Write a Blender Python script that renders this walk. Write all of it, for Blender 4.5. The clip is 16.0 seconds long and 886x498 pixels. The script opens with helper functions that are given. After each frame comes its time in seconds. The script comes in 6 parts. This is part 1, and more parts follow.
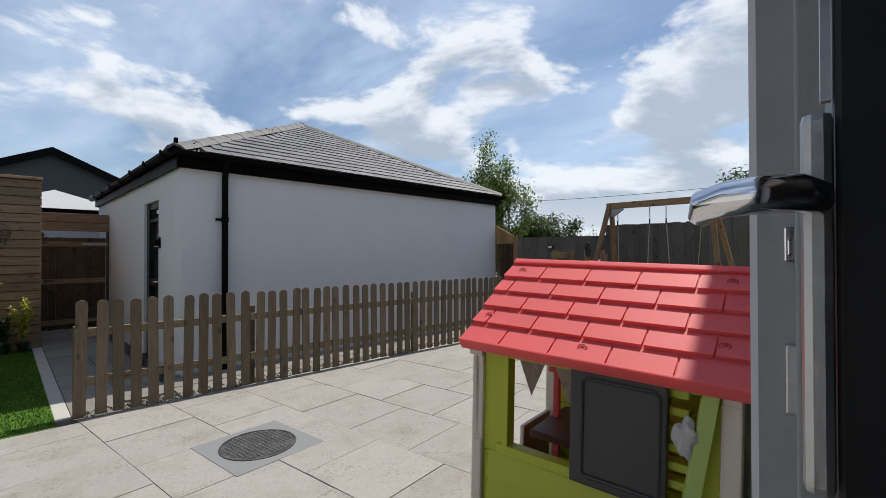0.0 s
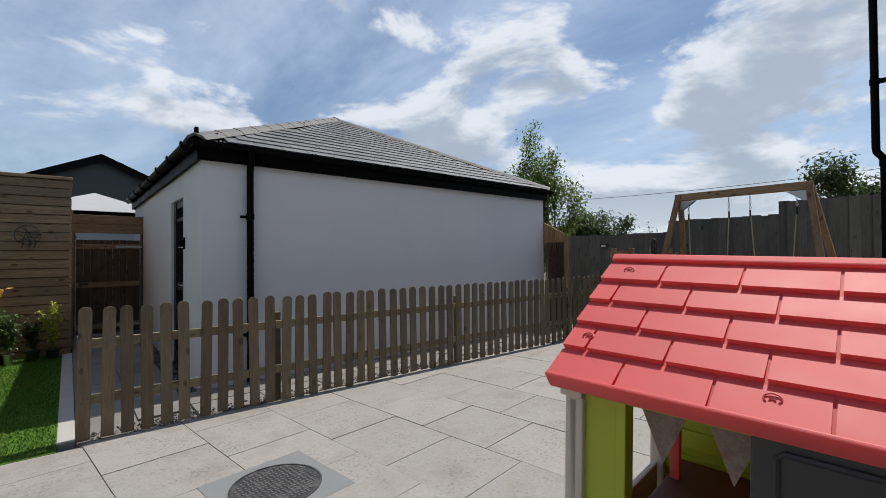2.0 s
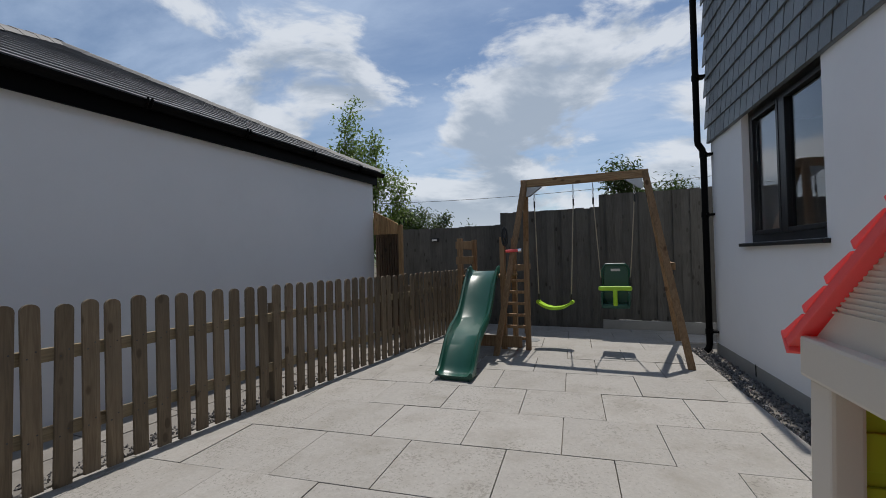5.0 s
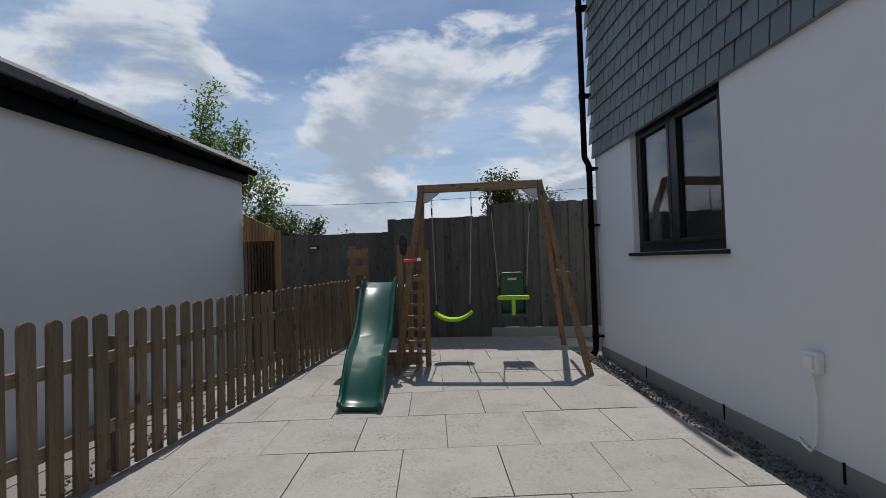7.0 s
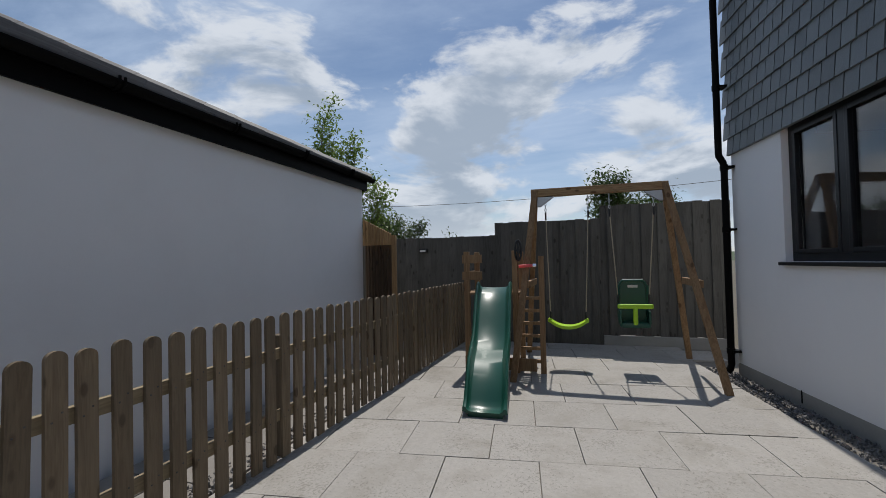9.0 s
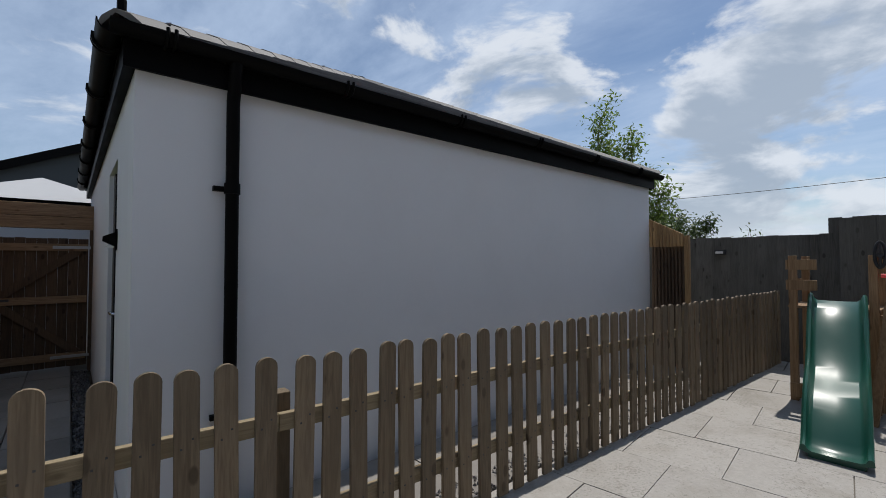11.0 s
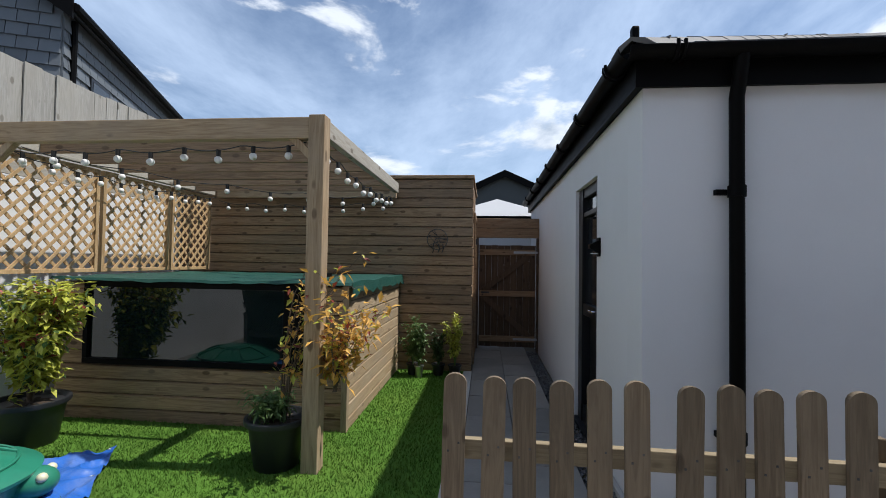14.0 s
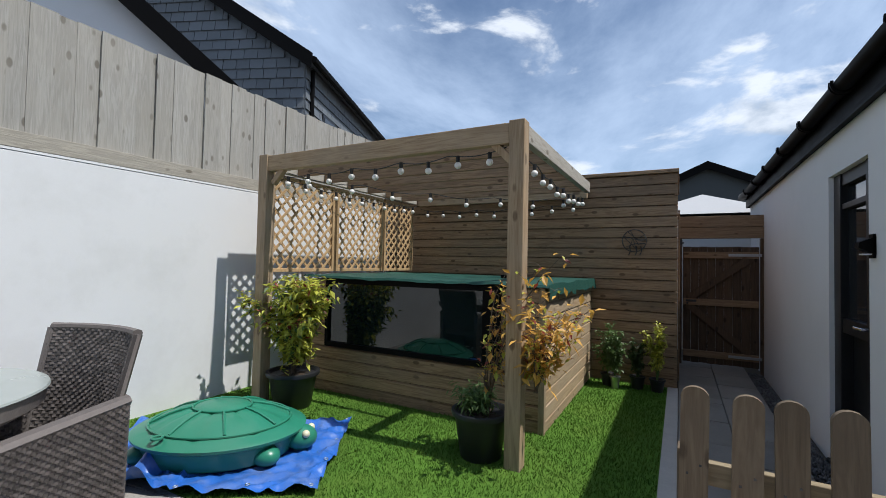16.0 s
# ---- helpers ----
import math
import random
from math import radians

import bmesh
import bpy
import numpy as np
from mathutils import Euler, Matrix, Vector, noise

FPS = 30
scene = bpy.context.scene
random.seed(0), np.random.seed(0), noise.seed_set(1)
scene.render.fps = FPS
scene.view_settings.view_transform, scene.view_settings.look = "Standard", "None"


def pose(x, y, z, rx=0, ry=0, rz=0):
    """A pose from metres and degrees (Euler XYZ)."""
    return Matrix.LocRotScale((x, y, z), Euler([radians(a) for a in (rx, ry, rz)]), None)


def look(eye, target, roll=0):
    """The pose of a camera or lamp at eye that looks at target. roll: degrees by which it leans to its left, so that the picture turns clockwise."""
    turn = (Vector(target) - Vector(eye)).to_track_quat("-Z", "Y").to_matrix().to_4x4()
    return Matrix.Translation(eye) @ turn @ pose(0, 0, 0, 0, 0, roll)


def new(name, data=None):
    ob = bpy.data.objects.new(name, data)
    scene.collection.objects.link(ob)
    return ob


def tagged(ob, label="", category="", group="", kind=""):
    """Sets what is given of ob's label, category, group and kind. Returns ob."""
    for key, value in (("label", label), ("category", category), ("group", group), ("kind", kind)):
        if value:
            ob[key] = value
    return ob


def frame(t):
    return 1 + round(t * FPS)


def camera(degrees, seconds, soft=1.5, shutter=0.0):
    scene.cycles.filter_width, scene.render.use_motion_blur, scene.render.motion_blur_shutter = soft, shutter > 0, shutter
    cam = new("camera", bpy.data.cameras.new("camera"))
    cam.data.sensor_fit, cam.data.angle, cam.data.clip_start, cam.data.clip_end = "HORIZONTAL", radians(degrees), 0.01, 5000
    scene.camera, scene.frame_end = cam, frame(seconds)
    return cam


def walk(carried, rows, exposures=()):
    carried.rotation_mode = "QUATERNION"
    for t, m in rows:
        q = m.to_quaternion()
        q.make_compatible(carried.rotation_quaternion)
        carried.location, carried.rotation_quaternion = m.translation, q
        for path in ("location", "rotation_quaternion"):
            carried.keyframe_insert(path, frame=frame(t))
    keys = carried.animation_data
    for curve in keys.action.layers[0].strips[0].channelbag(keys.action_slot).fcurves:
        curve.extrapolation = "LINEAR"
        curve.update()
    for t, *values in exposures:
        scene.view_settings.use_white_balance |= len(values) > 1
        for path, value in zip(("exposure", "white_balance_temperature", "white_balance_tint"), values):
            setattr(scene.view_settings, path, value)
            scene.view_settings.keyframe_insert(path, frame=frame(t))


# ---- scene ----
cam = camera(90.3, 16.0, soft=0.9)
PATH = [
    (0, (0.346, 0.255, 1.37), (1.76, 1.669, 1.388), -0.1),
    (0.5, (0.422, 0.389, 1.376), (1.751, 1.883, 1.398), -0.2),
    (1, (0.509, 0.515, 1.346), (1.789, 2.052, 1.372), -0.3),
    (1.5, (0.594, 0.682, 1.318), (1.862, 2.228, 1.345), -0.4),
    (2, (0.719, 0.812, 1.339), (2.014, 2.336, 1.367), -0.5),
    (2.5, (0.925, 0.975, 1.339), (2.259, 2.465, 1.372), -0.6),
    (3, (1.045, 1.121, 1.315), (2.416, 2.578, 1.344), -0.6),
    (3.5, (1.141, 1.349, 1.228), (2.591, 2.726, 1.256), -0.7),
    (4, (1.287, 1.603, 1.166), (2.863, 2.833, 1.202), -1.0),
    (4.5, (1.463, 1.843, 1.18), (3.179, 2.87, 1.215), -0.9),
    (5, (1.583, 2.082, 1.17), (3.413, 2.887, 1.21), -1.3),
    (7.5, (1.935, 2.698, 1.239), (3.926, 2.872, 1.294), -1.7),
    (8, (1.928, 2.782, 1.258), (3.915, 3.004, 1.314), -1.7),
    (10.5, (1.603, 3.08, 1.355), (3.087, 4.42, 1.411), -0.1),
    (11, (1.521, 3.129, 1.361), (2.814, 4.654, 1.418), 0.0),
    (11.5, (1.437, 3.142, 1.365), (2.509, 4.83, 1.421), 0.2),
    (12, (1.338, 3.175, 1.365), (2.179, 4.989, 1.424), 0.4),
    (12.5, (1.246, 3.241, 1.366), (1.832, 5.152, 1.431), 0.8),
    (13, (1.13, 3.297, 1.388), (1.455, 5.269, 1.443), 0.8),
    (13.5, (1.007, 3.332, 1.387), (1.067, 5.331, 1.443), 0.9),
    (14, (0.917, 3.361, 1.381), (0.723, 5.351, 1.437), 0.9),
    (14.5, (0.841, 3.38, 1.395), (0.431, 5.336, 1.446), 0.7),
    (15, (0.832, 3.371, 1.365), (0.211, 5.271, 1.427), 1.0),
    (15.5, (0.792, 3.351, 1.359), (0.002, 5.188, 1.42), 1.2),
    (16, (0.769, 3.32, 1.359), (-0.177, 5.081, 1.42), 1.2),
]
walk(cam, [(t, look(eye, target, roll)) for t, eye, target, roll in PATH],
     [(0, 0.30, 6680, 10), (1.5, 0.22, 6640, 10), (3, 0.04, 6580, 10), (4.5, -0.04, 6540, 10), (8, -0.10, 6520, 10), (10.5, 0.02, 6500, 10), (11.5, 0.14, 6450, 10), (12.4, 0.46, 6420, 10), (14, 0.46, 6350, 10), (16, 0.38, 6320, 10)])

# ---- sky, sun and exposure ----
scene.view_settings.exposure = 0.0
world = bpy.data.worlds.new("sky")
scene.world = world
world.use_nodes = True
wn, wl = world.node_tree.nodes, world.node_tree.links
wn.clear()
SUN_EL, SUN_AZ = 62.0, 4.0


def wnode(kind, **kw):
    n = wn.new(kind)
    for k, v in kw.items():
        n.inputs[k].default_value = v
    return n


w_out = wn.new("ShaderNodeOutputWorld")
w_bg = wn.new("ShaderNodeBackground")
w_bg.inputs["Strength"].default_value = 0.086
w_sky = wn.new("ShaderNodeTexSky")
w_sky.sky_type = "NISHITA"
w_sky.sun_disc = False
w_sky.sun_elevation = radians(SUN_EL)
w_sky.sun_rotation = radians(90 - SUN_AZ)
w_sky.air_density, w_sky.dust_density, w_sky.ozone_density = 1.0, 0.3, 2.5
w_tc = wn.new("ShaderNodeTexCoord")
# clouds lie on a flat layer: the direction divided by its height
w_sep = wn.new("ShaderNodeSeparateXYZ")
wl.new(w_tc.outputs["Generated"], w_sep.inputs[0])


def wmath(op, a, b=None, clamp=False):
    n = wn.new("ShaderNodeMath")
    n.operation, n.use_clamp = op, clamp
    for i, v in enumerate((a, b)):
        if v is None:
            continue
        if isinstance(v, (int, float)):
            n.inputs[i].default_value = v
        else:
            wl.new(v, n.inputs[i])
    return n.outputs[0]


w_h = wmath("ADD", wmath("MAXIMUM", w_sep.outputs[2], 0.0), 0.16)
w_cx, w_cy = wmath("DIVIDE", w_sep.outputs[0], w_h), wmath("DIVIDE", w_sep.outputs[1], w_h)
w_comb = wn.new("ShaderNodeCombineXYZ")
wl.new(w_cx, w_comb.inputs[0])
wl.new(w_cy, w_comb.inputs[1])


def wnoise(scale, detail, rough, offset, stretch=(1, 1, 1), src=None):
    m = wn.new("ShaderNodeMapping")
    m.inputs["Location"].default_value, m.inputs["Scale"].default_value = offset, stretch
    wl.new(src or w_comb.outputs[0], m.inputs["Vector"])
    n = wnode("ShaderNodeTexNoise", Scale=scale, Detail=detail, Roughness=rough, Distortion=0.3)
    wl.new(m.outputs[0], n.inputs["Vector"])
    return n.outputs["Fac"]


def wramp(v, lo, hi):
    n = wn.new("ShaderNodeMapRange")
    n.interpolation_type = "SMOOTHSTEP"
    n.inputs["From Min"].default_value, n.inputs["From Max"].default_value = lo, hi
    wl.new(v, n.inputs["Value"])
    return n.outputs[0]


def wmix(f, a, b):
    n = wn.new("ShaderNodeMix")
    n.data_type = "RGBA"
    wl.new(f, n.inputs["Factor"])
    for sock, v in ((n.inputs[6], a), (n.inputs[7], b)):
        if isinstance(v, tuple):
            sock.default_value = (*v, 1)
        else:
            wl.new(v, sock)
    return n.outputs[2]


veil = wmath("MULTIPLY", wramp(wnoise(1.05, 9, 0.62, (3.1, 1.2, 0), (1, 0.45, 1)), 0.32, 0.70), 0.76)
lift = wmath("SUBTRACT", wmath("MULTIPLY", w_sep.outputs[0], 0.035), wmath("MULTIPLY", w_sep.outputs[2], 0.30))


def heap(rise):
    """Heaped cloud: billows that thin out with height, sampled a little higher in the sky for the shaded undersides."""
    n = wnoise(3.6, 12, 0.56, (0.9, 2.3, 0.4 + rise), (1, 1, 2.3), src=w_tc.outputs["Generated"])
    return wmath("ADD", n, lift)


puff = wmath("MULTIPLY", wramp(heap(0.0), 0.405, 0.505), 0.88)
shade = wramp(heap(0.10), 0.42, 0.58)
haze = wramp(w_sep.outputs[2], 0.16, -0.02)
c1 = wmix(veil, w_sky.outputs[0], (5.9, 7.3, 9.5))
cloud = wmix(shade, (8.5, 9.0, 9.7), (4.2, 5.0, 6.1))
c2 = wmix(puff, c1, cloud)
c3 = wmix(wmath("MULTIPLY", haze, 0.6), c2, (8.0, 8.6, 9.4))
wl.new(c3, w_bg.inputs["Color"])
wl.new(w_bg.outputs[0], w_out.inputs[0])

sun_data = bpy.data.lights.new("sun", "SUN")
sun_data.energy, sun_data.angle, sun_data.color = 3.8, radians(0.6), (1.0, 0.96, 0.90)
sun = new("sun", sun_data)
sun_dir = Vector((math.cos(radians(SUN_EL)) * math.cos(radians(SUN_AZ)), math.cos(radians(SUN_EL)) * math.sin(radians(SUN_AZ)), math.sin(radians(SUN_EL))))
sun.matrix_world = look(sun_dir * 60, (0, 0, 0))


# ---- materials ----
def mat(name, color, rough=0.7, metal=0.0, var=0.25, scale=8.0, fine=90.0, bump=0.15, stretch=(1, 1, 1), stain=None, stain_amt=0.0,
        rnd=0.0, island=0.0, spec=0.5, coat=0.0, coords="Object", stain_scale=1.3, bump_d=0.01, grain=1.2, speck=None):
    m = bpy.data.materials.new(name)
    m.use_nodes = True
    n, l = m.node_tree.nodes, m.node_tree.links
    b = n["Principled BSDF"]
    b.inputs["Roughness"].default_value, b.inputs["Metallic"].default_value = rough, metal
    b.inputs["Specular IOR Level"].default_value = spec
    b.inputs["Coat Weight"].default_value = coat
    tc = n.new("ShaderNodeTexCoord")
    mp = n.new("ShaderNodeMapping")
    mp.inputs["Scale"].default_value = stretch
    vec = n.new("ShaderNodeNewGeometry").outputs["Position"] if coords == "World" else tc.outputs[coords]
    info = n.new("ShaderNodeObjectInfo")
    shift = n.new("ShaderNodeVectorMath")
    shift.operation = "MULTIPLY_ADD"
    shift.inputs[1].default_value = (37.0, 53.0, 71.0)
    l.new(info.outputs["Random"], shift.inputs[0])
    l.new(vec, shift.inputs[2])
    l.new(shift.outputs[0], mp.inputs["Vector"])

    def tex(sc, det, ro):
        t = n.new("ShaderNodeTexNoise")
        t.inputs["Scale"].default_value, t.inputs["Detail"].default_value, t.inputs["Roughness"].default_value = sc, det, ro
        l.new(mp.outputs[0], t.inputs["Vector"])
        return t.outputs["Fac"]

    def math2(op, a, c):
        t = n.new("ShaderNodeMath")
        t.operation = op
        for i, v in enumerate((a, c)):
            if isinstance(v, (int, float)):
                t.inputs[i].default_value = v
            else:
                l.new(v, t.inputs[i])
        return t.outputs[0]

    big, small = tex(scale, 5, 0.6), tex(fine, 4, 0.65)
    k = math2("ADD", math2("MULTIPLY", math2("SUBTRACT", big, 0.5), 2.0 * var), math2("MULTIPLY", math2("SUBTRACT", small, 0.5), grain * var))
    if rnd:
        k = math2("ADD", k, math2("MULTIPLY", math2("SUBTRACT", info.outputs["Random"], 0.5), rnd))
    if island:
        geo = n.new("ShaderNodeNewGeometry")
        k = math2("ADD", k, math2("MULTIPLY", math2("SUBTRACT", geo.outputs["Random Per Island"], 0.5), island))
    k = math2("ADD", k, 1.0)
    hs = n.new("ShaderNodeVectorMath")
    hs.operation = "SCALE"
    hs.inputs[0].default_value = color
    l.new(k, hs.inputs["Scale"])
    col = hs.outputs[0]
    if stain:
        st = tex(stain_scale, 6, 0.65)
        rp = n.new("ShaderNodeMapRange")
        rp.inputs["From Min"].default_value, rp.inputs["From Max"].default_value, rp.inputs["To Max"].default_value = 0.48, 0.68, stain_amt
        l.new(st, rp.inputs["Value"])
        mx = n.new("ShaderNodeMix")
        mx.data_type = "RGBA"
        l.new(rp.outputs[0], mx.inputs["Factor"])
        l.new(col, mx.inputs[6])
        mx.inputs[7].default_value = (*stain, 1)
        col = mx.outputs[2]
    if speck:
        sp = tex(speck[2], 3, 0.7)
        patch = tex(speck[2] * 0.06, 3, 0.6)
        both = math2("ADD", sp, math2("MULTIPLY", patch, 0.45))
        r2 = n.new("ShaderNodeMapRange")
        r2.inputs["From Min"].default_value, r2.inputs["From Max"].default_value, r2.inputs["To Max"].default_value = 0.80, 0.88, speck[1]
        l.new(both, r2.inputs["Value"])
        m2 = n.new("ShaderNodeMix")
        m2.data_type = "RGBA"
        l.new(r2.outputs[0], m2.inputs["Factor"])
        l.new(col, m2.inputs[6])
        m2.inputs[7].default_value = (*speck[0], 1)
        col = m2.outputs[2]
    l.new(col, b.inputs["Base Color"])
    rr = math2("ADD", math2("MULTIPLY", math2("SUBTRACT", big, 0.5), 0.25), rough)
    l.new(rr, b.inputs["Roughness"])
    if bump:
        bp = n.new("ShaderNodeBump")
        bp.inputs["Strength"].default_value, bp.inputs["Distance"].default_value = bump, bump_d
        l.new(math2("ADD", math2("MULTIPLY", small, 0.6), math2("MULTIPLY", big, 0.6)), bp.inputs["Height"])
        l.new(bp.outputs[0], b.inputs["Normal"])
    return m


def wood(name, dark, light, axis=0, scale=1.0, rough=0.75, rnd=0.35, weather=None, w_amt=0.0, bump=0.35, knots=1.0):
    """Softwood with grain along an axis, growth bands, knots and board-to-board change."""
    m = bpy.data.materials.new(name)
    m.use_nodes = True
    n, l = m.node_tree.nodes, m.node_tree.links
    b = n["Principled BSDF"]
    b.inputs["Roughness"].default_value = rough
    b.inputs["Specular IOR Level"].default_value = 0.3
    tc, info = n.new("ShaderNodeTexCoord"), n.new("ShaderNodeObjectInfo")
    geo = n.new("ShaderNodeNewGeometry")
    add = n.new("ShaderNodeMath")
    add.operation = "ADD"
    l.new(info.outputs["Random"], add.inputs[0])
    l.new(geo.outputs["Random Per Island"], add.inputs[1])
    sh = n.new("ShaderNodeVectorMath")
    sh.operation = "MULTIPLY_ADD"
    sh.inputs[1].default_value = (31.0, 47.0, 59.0)
    l.new(add.outputs[0], sh.inputs[0])
    l.new(tc.outputs["Object"], sh.inputs[2])
    mp = n.new("ShaderNodeMapping")
    st = [14.0 * scale] * 3
    st[axis] = 0.9 * scale
    mp.inputs["Scale"].default_value = st
    l.new(sh.outputs[0], mp.inputs["Vector"])
    g = n.new("ShaderNodeTexNoise")
    g.inputs["Scale"].default_value, g.inputs["Detail"].default_value, g.inputs["Roughness"].default_value, g.inputs["Distortion"].default_value = 1.6, 5, 0.6, 0.9
    l.new(mp.outputs[0], g.inputs["Vector"])
    wv = n.new("ShaderNodeMath")
    wv.operation = "MULTIPLY"
    l.new(g.outputs["Fac"], wv.inputs[0])
    wv.inputs[1].default_value = 30.0
    sn = n.new("ShaderNodeMath")
    sn.operation = "SINE"
    l.new(wv.outputs[0], sn.inputs[0])
    fine = n.new("ShaderNodeTexNoise")
    fine.inputs["Scale"].default_value, fine.inputs["Detail"].default_value = 9.0, 4
    l.new(mp.outputs[0], fine.inputs["Vector"])
    mixf = n.new("ShaderNodeMath")
    mixf.operation = "MULTIPLY_ADD"
    l.new(sn.outputs[0], mixf.inputs[0])
    mixf.inputs[1].default_value = 0.22
    l.new(fine.outputs["Fac"], mixf.inputs[2])
    mx = n.new("ShaderNodeMix")
    mx.data_type = "RGBA"
    l.new(mixf.outputs[0], mx.inputs["Factor"])
    mx.inputs[6].default_value, mx.inputs[7].default_value = (*dark, 1), (*light, 1)
    kp = n.new("ShaderNodeTexVoronoi")
    kp.inputs["Scale"].default_value = 1.0
    mk = n.new("ShaderNodeMapping")
    ks = [9.0 * scale] * 3
    ks[axis] = 4.5 * scale
    mk.inputs["Scale"].default_value = ks
    l.new(sh.outputs[0], mk.inputs["Vector"])
    l.new(mk.outputs[0], kp.inputs["Vector"])
    kr = n.new("ShaderNodeMapRange")
    kr.inputs["From Min"].default_value, kr.inputs["From Max"].default_value = 0.185, 0.125
    kr.inputs["To Max"].default_value = 0.75 * knots
    l.new(kp.outputs["Distance"], kr.inputs["Value"])
    mx2 = n.new("ShaderNodeMix")
    mx2.data_type = "RGBA"
    l.new(kr.outputs[0], mx2.inputs["Factor"])
    l.new(mx.outputs[2], mx2.inputs[6])
    mx2.inputs[7].default_value = (dark[0] * 0.4, dark[1] * 0.35, dark[2] * 0.3, 1)
    col = mx2.outputs[2]
    if weather:
        wt = n.new("ShaderNodeTexNoise")
        wt.inputs["Scale"].default_value, wt.inputs["Detail"].default_value = 2.2, 5
        l.new(sh.outputs[0], wt.inputs["Vector"])
        wr = n.new("ShaderNodeMapRange")
        wr.inputs["From Min"].default_value, wr.inputs["From Max"].default_value, wr.inputs["To Max"].default_value = 0.38, 0.66, w_amt
        l.new(wt.outputs["Fac"], wr.inputs["Value"])
        m3 = n.new("ShaderNodeMix")
        m3.data_type = "RGBA"
        l.new(wr.outputs[0], m3.inputs["Factor"])
        l.new(col, m3.inputs[6])
        m3.inputs[7].default_value = (*weather, 1)
        col = m3.outputs[2]
    vr = n.new("ShaderNodeMath")
    vr.operation = "MULTIPLY_ADD"
    fr = n.new("ShaderNodeMath")
    fr.operation = "FRACT"
    l.new(add.outputs[0], fr.inputs[0])
    l.new(fr.outputs[0], vr.inputs[0])
    vr.inputs[1].default_value, vr.inputs[2].default_value = rnd, 1.0 - rnd / 2
    sc = n.new("ShaderNodeVectorMath")
    sc.operation = "SCALE"
    l.new(col, sc.inputs[0])
    l.new(vr.outputs[0], sc.inputs["Scale"])
    l.new(sc.outputs[0], b.inputs["Base Color"])
    bp = n.new("ShaderNodeBump")
    bp.inputs["Strength"].default_value, bp.inputs["Distance"].default_value = bump, 0.004
    l.new(mixf.outputs[0], bp.inputs["Height"])
    l.new(bp.outputs[0], b.inputs["Normal"])
    return m


def glass(name, color=(1, 1, 1), rough=0.0):
    m = bpy.data.materials.new(name)
    m.use_nodes = True
    b = m.node_tree.nodes["Principled BSDF"]
    b.inputs["Base Color"].default_value = (*color, 1)
    b.inputs["Roughness"].default_value, b.inputs["Transmission Weight"].default_value, b.inputs["IOR"].default_value = rough, 1.0, 1.5
    return m


RENDER = mat("white_render", (0.72, 0.722, 0.732), 0.9, var=0.035, scale=1.4, fine=160, bump=0.10, coords="World", stain=(0.64, 0.64, 0.645), stain_amt=0.3, bump_d=0.004)
WALLWHITE = mat("white_wall_paint", (0.66, 0.67, 0.675), 0.9, var=0.04, scale=1.2, fine=120, bump=0.15, coords="World", stain=(0.50, 0.505, 0.49), stain_amt=0.4, bump_d=0.006)
PLINTH = mat("plinth", (0.26, 0.255, 0.24), 0.9, var=0.2, scale=4, coords="World")
SLAB = mat("paving_slab", (0.315, 0.298, 0.275), 0.85, var=0.15, scale=2.6, fine=42, bump=0.6, rnd=0.10, stain=(0.20, 0.183, 0.155), stain_amt=0.55, coords="World", bump_d=0.005, stain_scale=2.6, grain=2.6, speck=((0.15, 0.138, 0.118), 0.55, 52.0))
GREYSLAB = mat("grey_paving", (0.225, 0.208, 0.188), 0.85, var=0.2, scale=3.5, fine=60, bump=0.45, rnd=0.25, stain=(0.13, 0.115, 0.10), stain_amt=0.5, coords="World", bump_d=0.004)
KERB = mat("kerb_concrete", (0.42, 0.40, 0.37), 0.9, var=0.2, scale=6, bump=0.5, rnd=0.12, coords="World")
JOINT = mat("joint_sand", (0.15, 0.135, 0.115), 0.95, var=0.25, scale=20, coords="World")
EARTH = mat("earth", (0.10, 0.085, 0.06), 0.95, var=0.3, scale=3, coords="World")
BLACK = mat("black_upvc", (0.0040, 0.0038, 0.0038), 0.5, spec=0.06, var=0.15, scale=3, bump=0.03, coords="World")
FRAMEGREY = mat("dark_frame", (0.010, 0.011, 0.013), 0.40, spec=0.35, var=0.1, scale=3, bump=0.02)
SLATE = mat("roof_slate", (0.15, 0.15, 0.155), 0.6, var=0.16, scale=7, fine=60, bump=0.4, rnd=0.35, island=0.35, coords="World")
RIDGE = mat("ridge_tile", (0.135, 0.13, 0.125), 0.7, var=0.2, scale=8, bump=0.3, rnd=0.2)
HUNGSLATE = mat("hung_slate", (0.125, 0.142, 0.150), 0.5, var=0.14, scale=9, fine=60, bump=0.35, rnd=0.30, island=0.3, coords="World")
FARSLATE = mat("far_slate", (0.115, 0.13, 0.145), 0.6, var=0.12, scale=5, bump=0.2, island=0.25, coords="World")
PICKET = wood("picket_wood", (0.115, 0.083, 0.053), (0.225, 0.172, 0.113), axis=2, rnd=0.40, weather=(0.135, 0.108, 0.078), w_amt=0.5)
RAIL = wood("rail_wood", (0.20, 0.155, 0.095), (0.31, 0.25, 0.16), axis=0, rnd=0.2)
GREYFENCE = wood("weathered_board", (0.050, 0.047, 0.041), (0.100, 0.095, 0.084), axis=2, rnd=0.35, weather=(0.115, 0.110, 0.098), w_amt=0.5)
PALEFENCE = wood("pale_board", (0.25, 0.24, 0.215), (0.38, 0.37, 0.34), axis=2, rnd=0.16, weather=(0.33, 0.31, 0.265), w_amt=0.5)
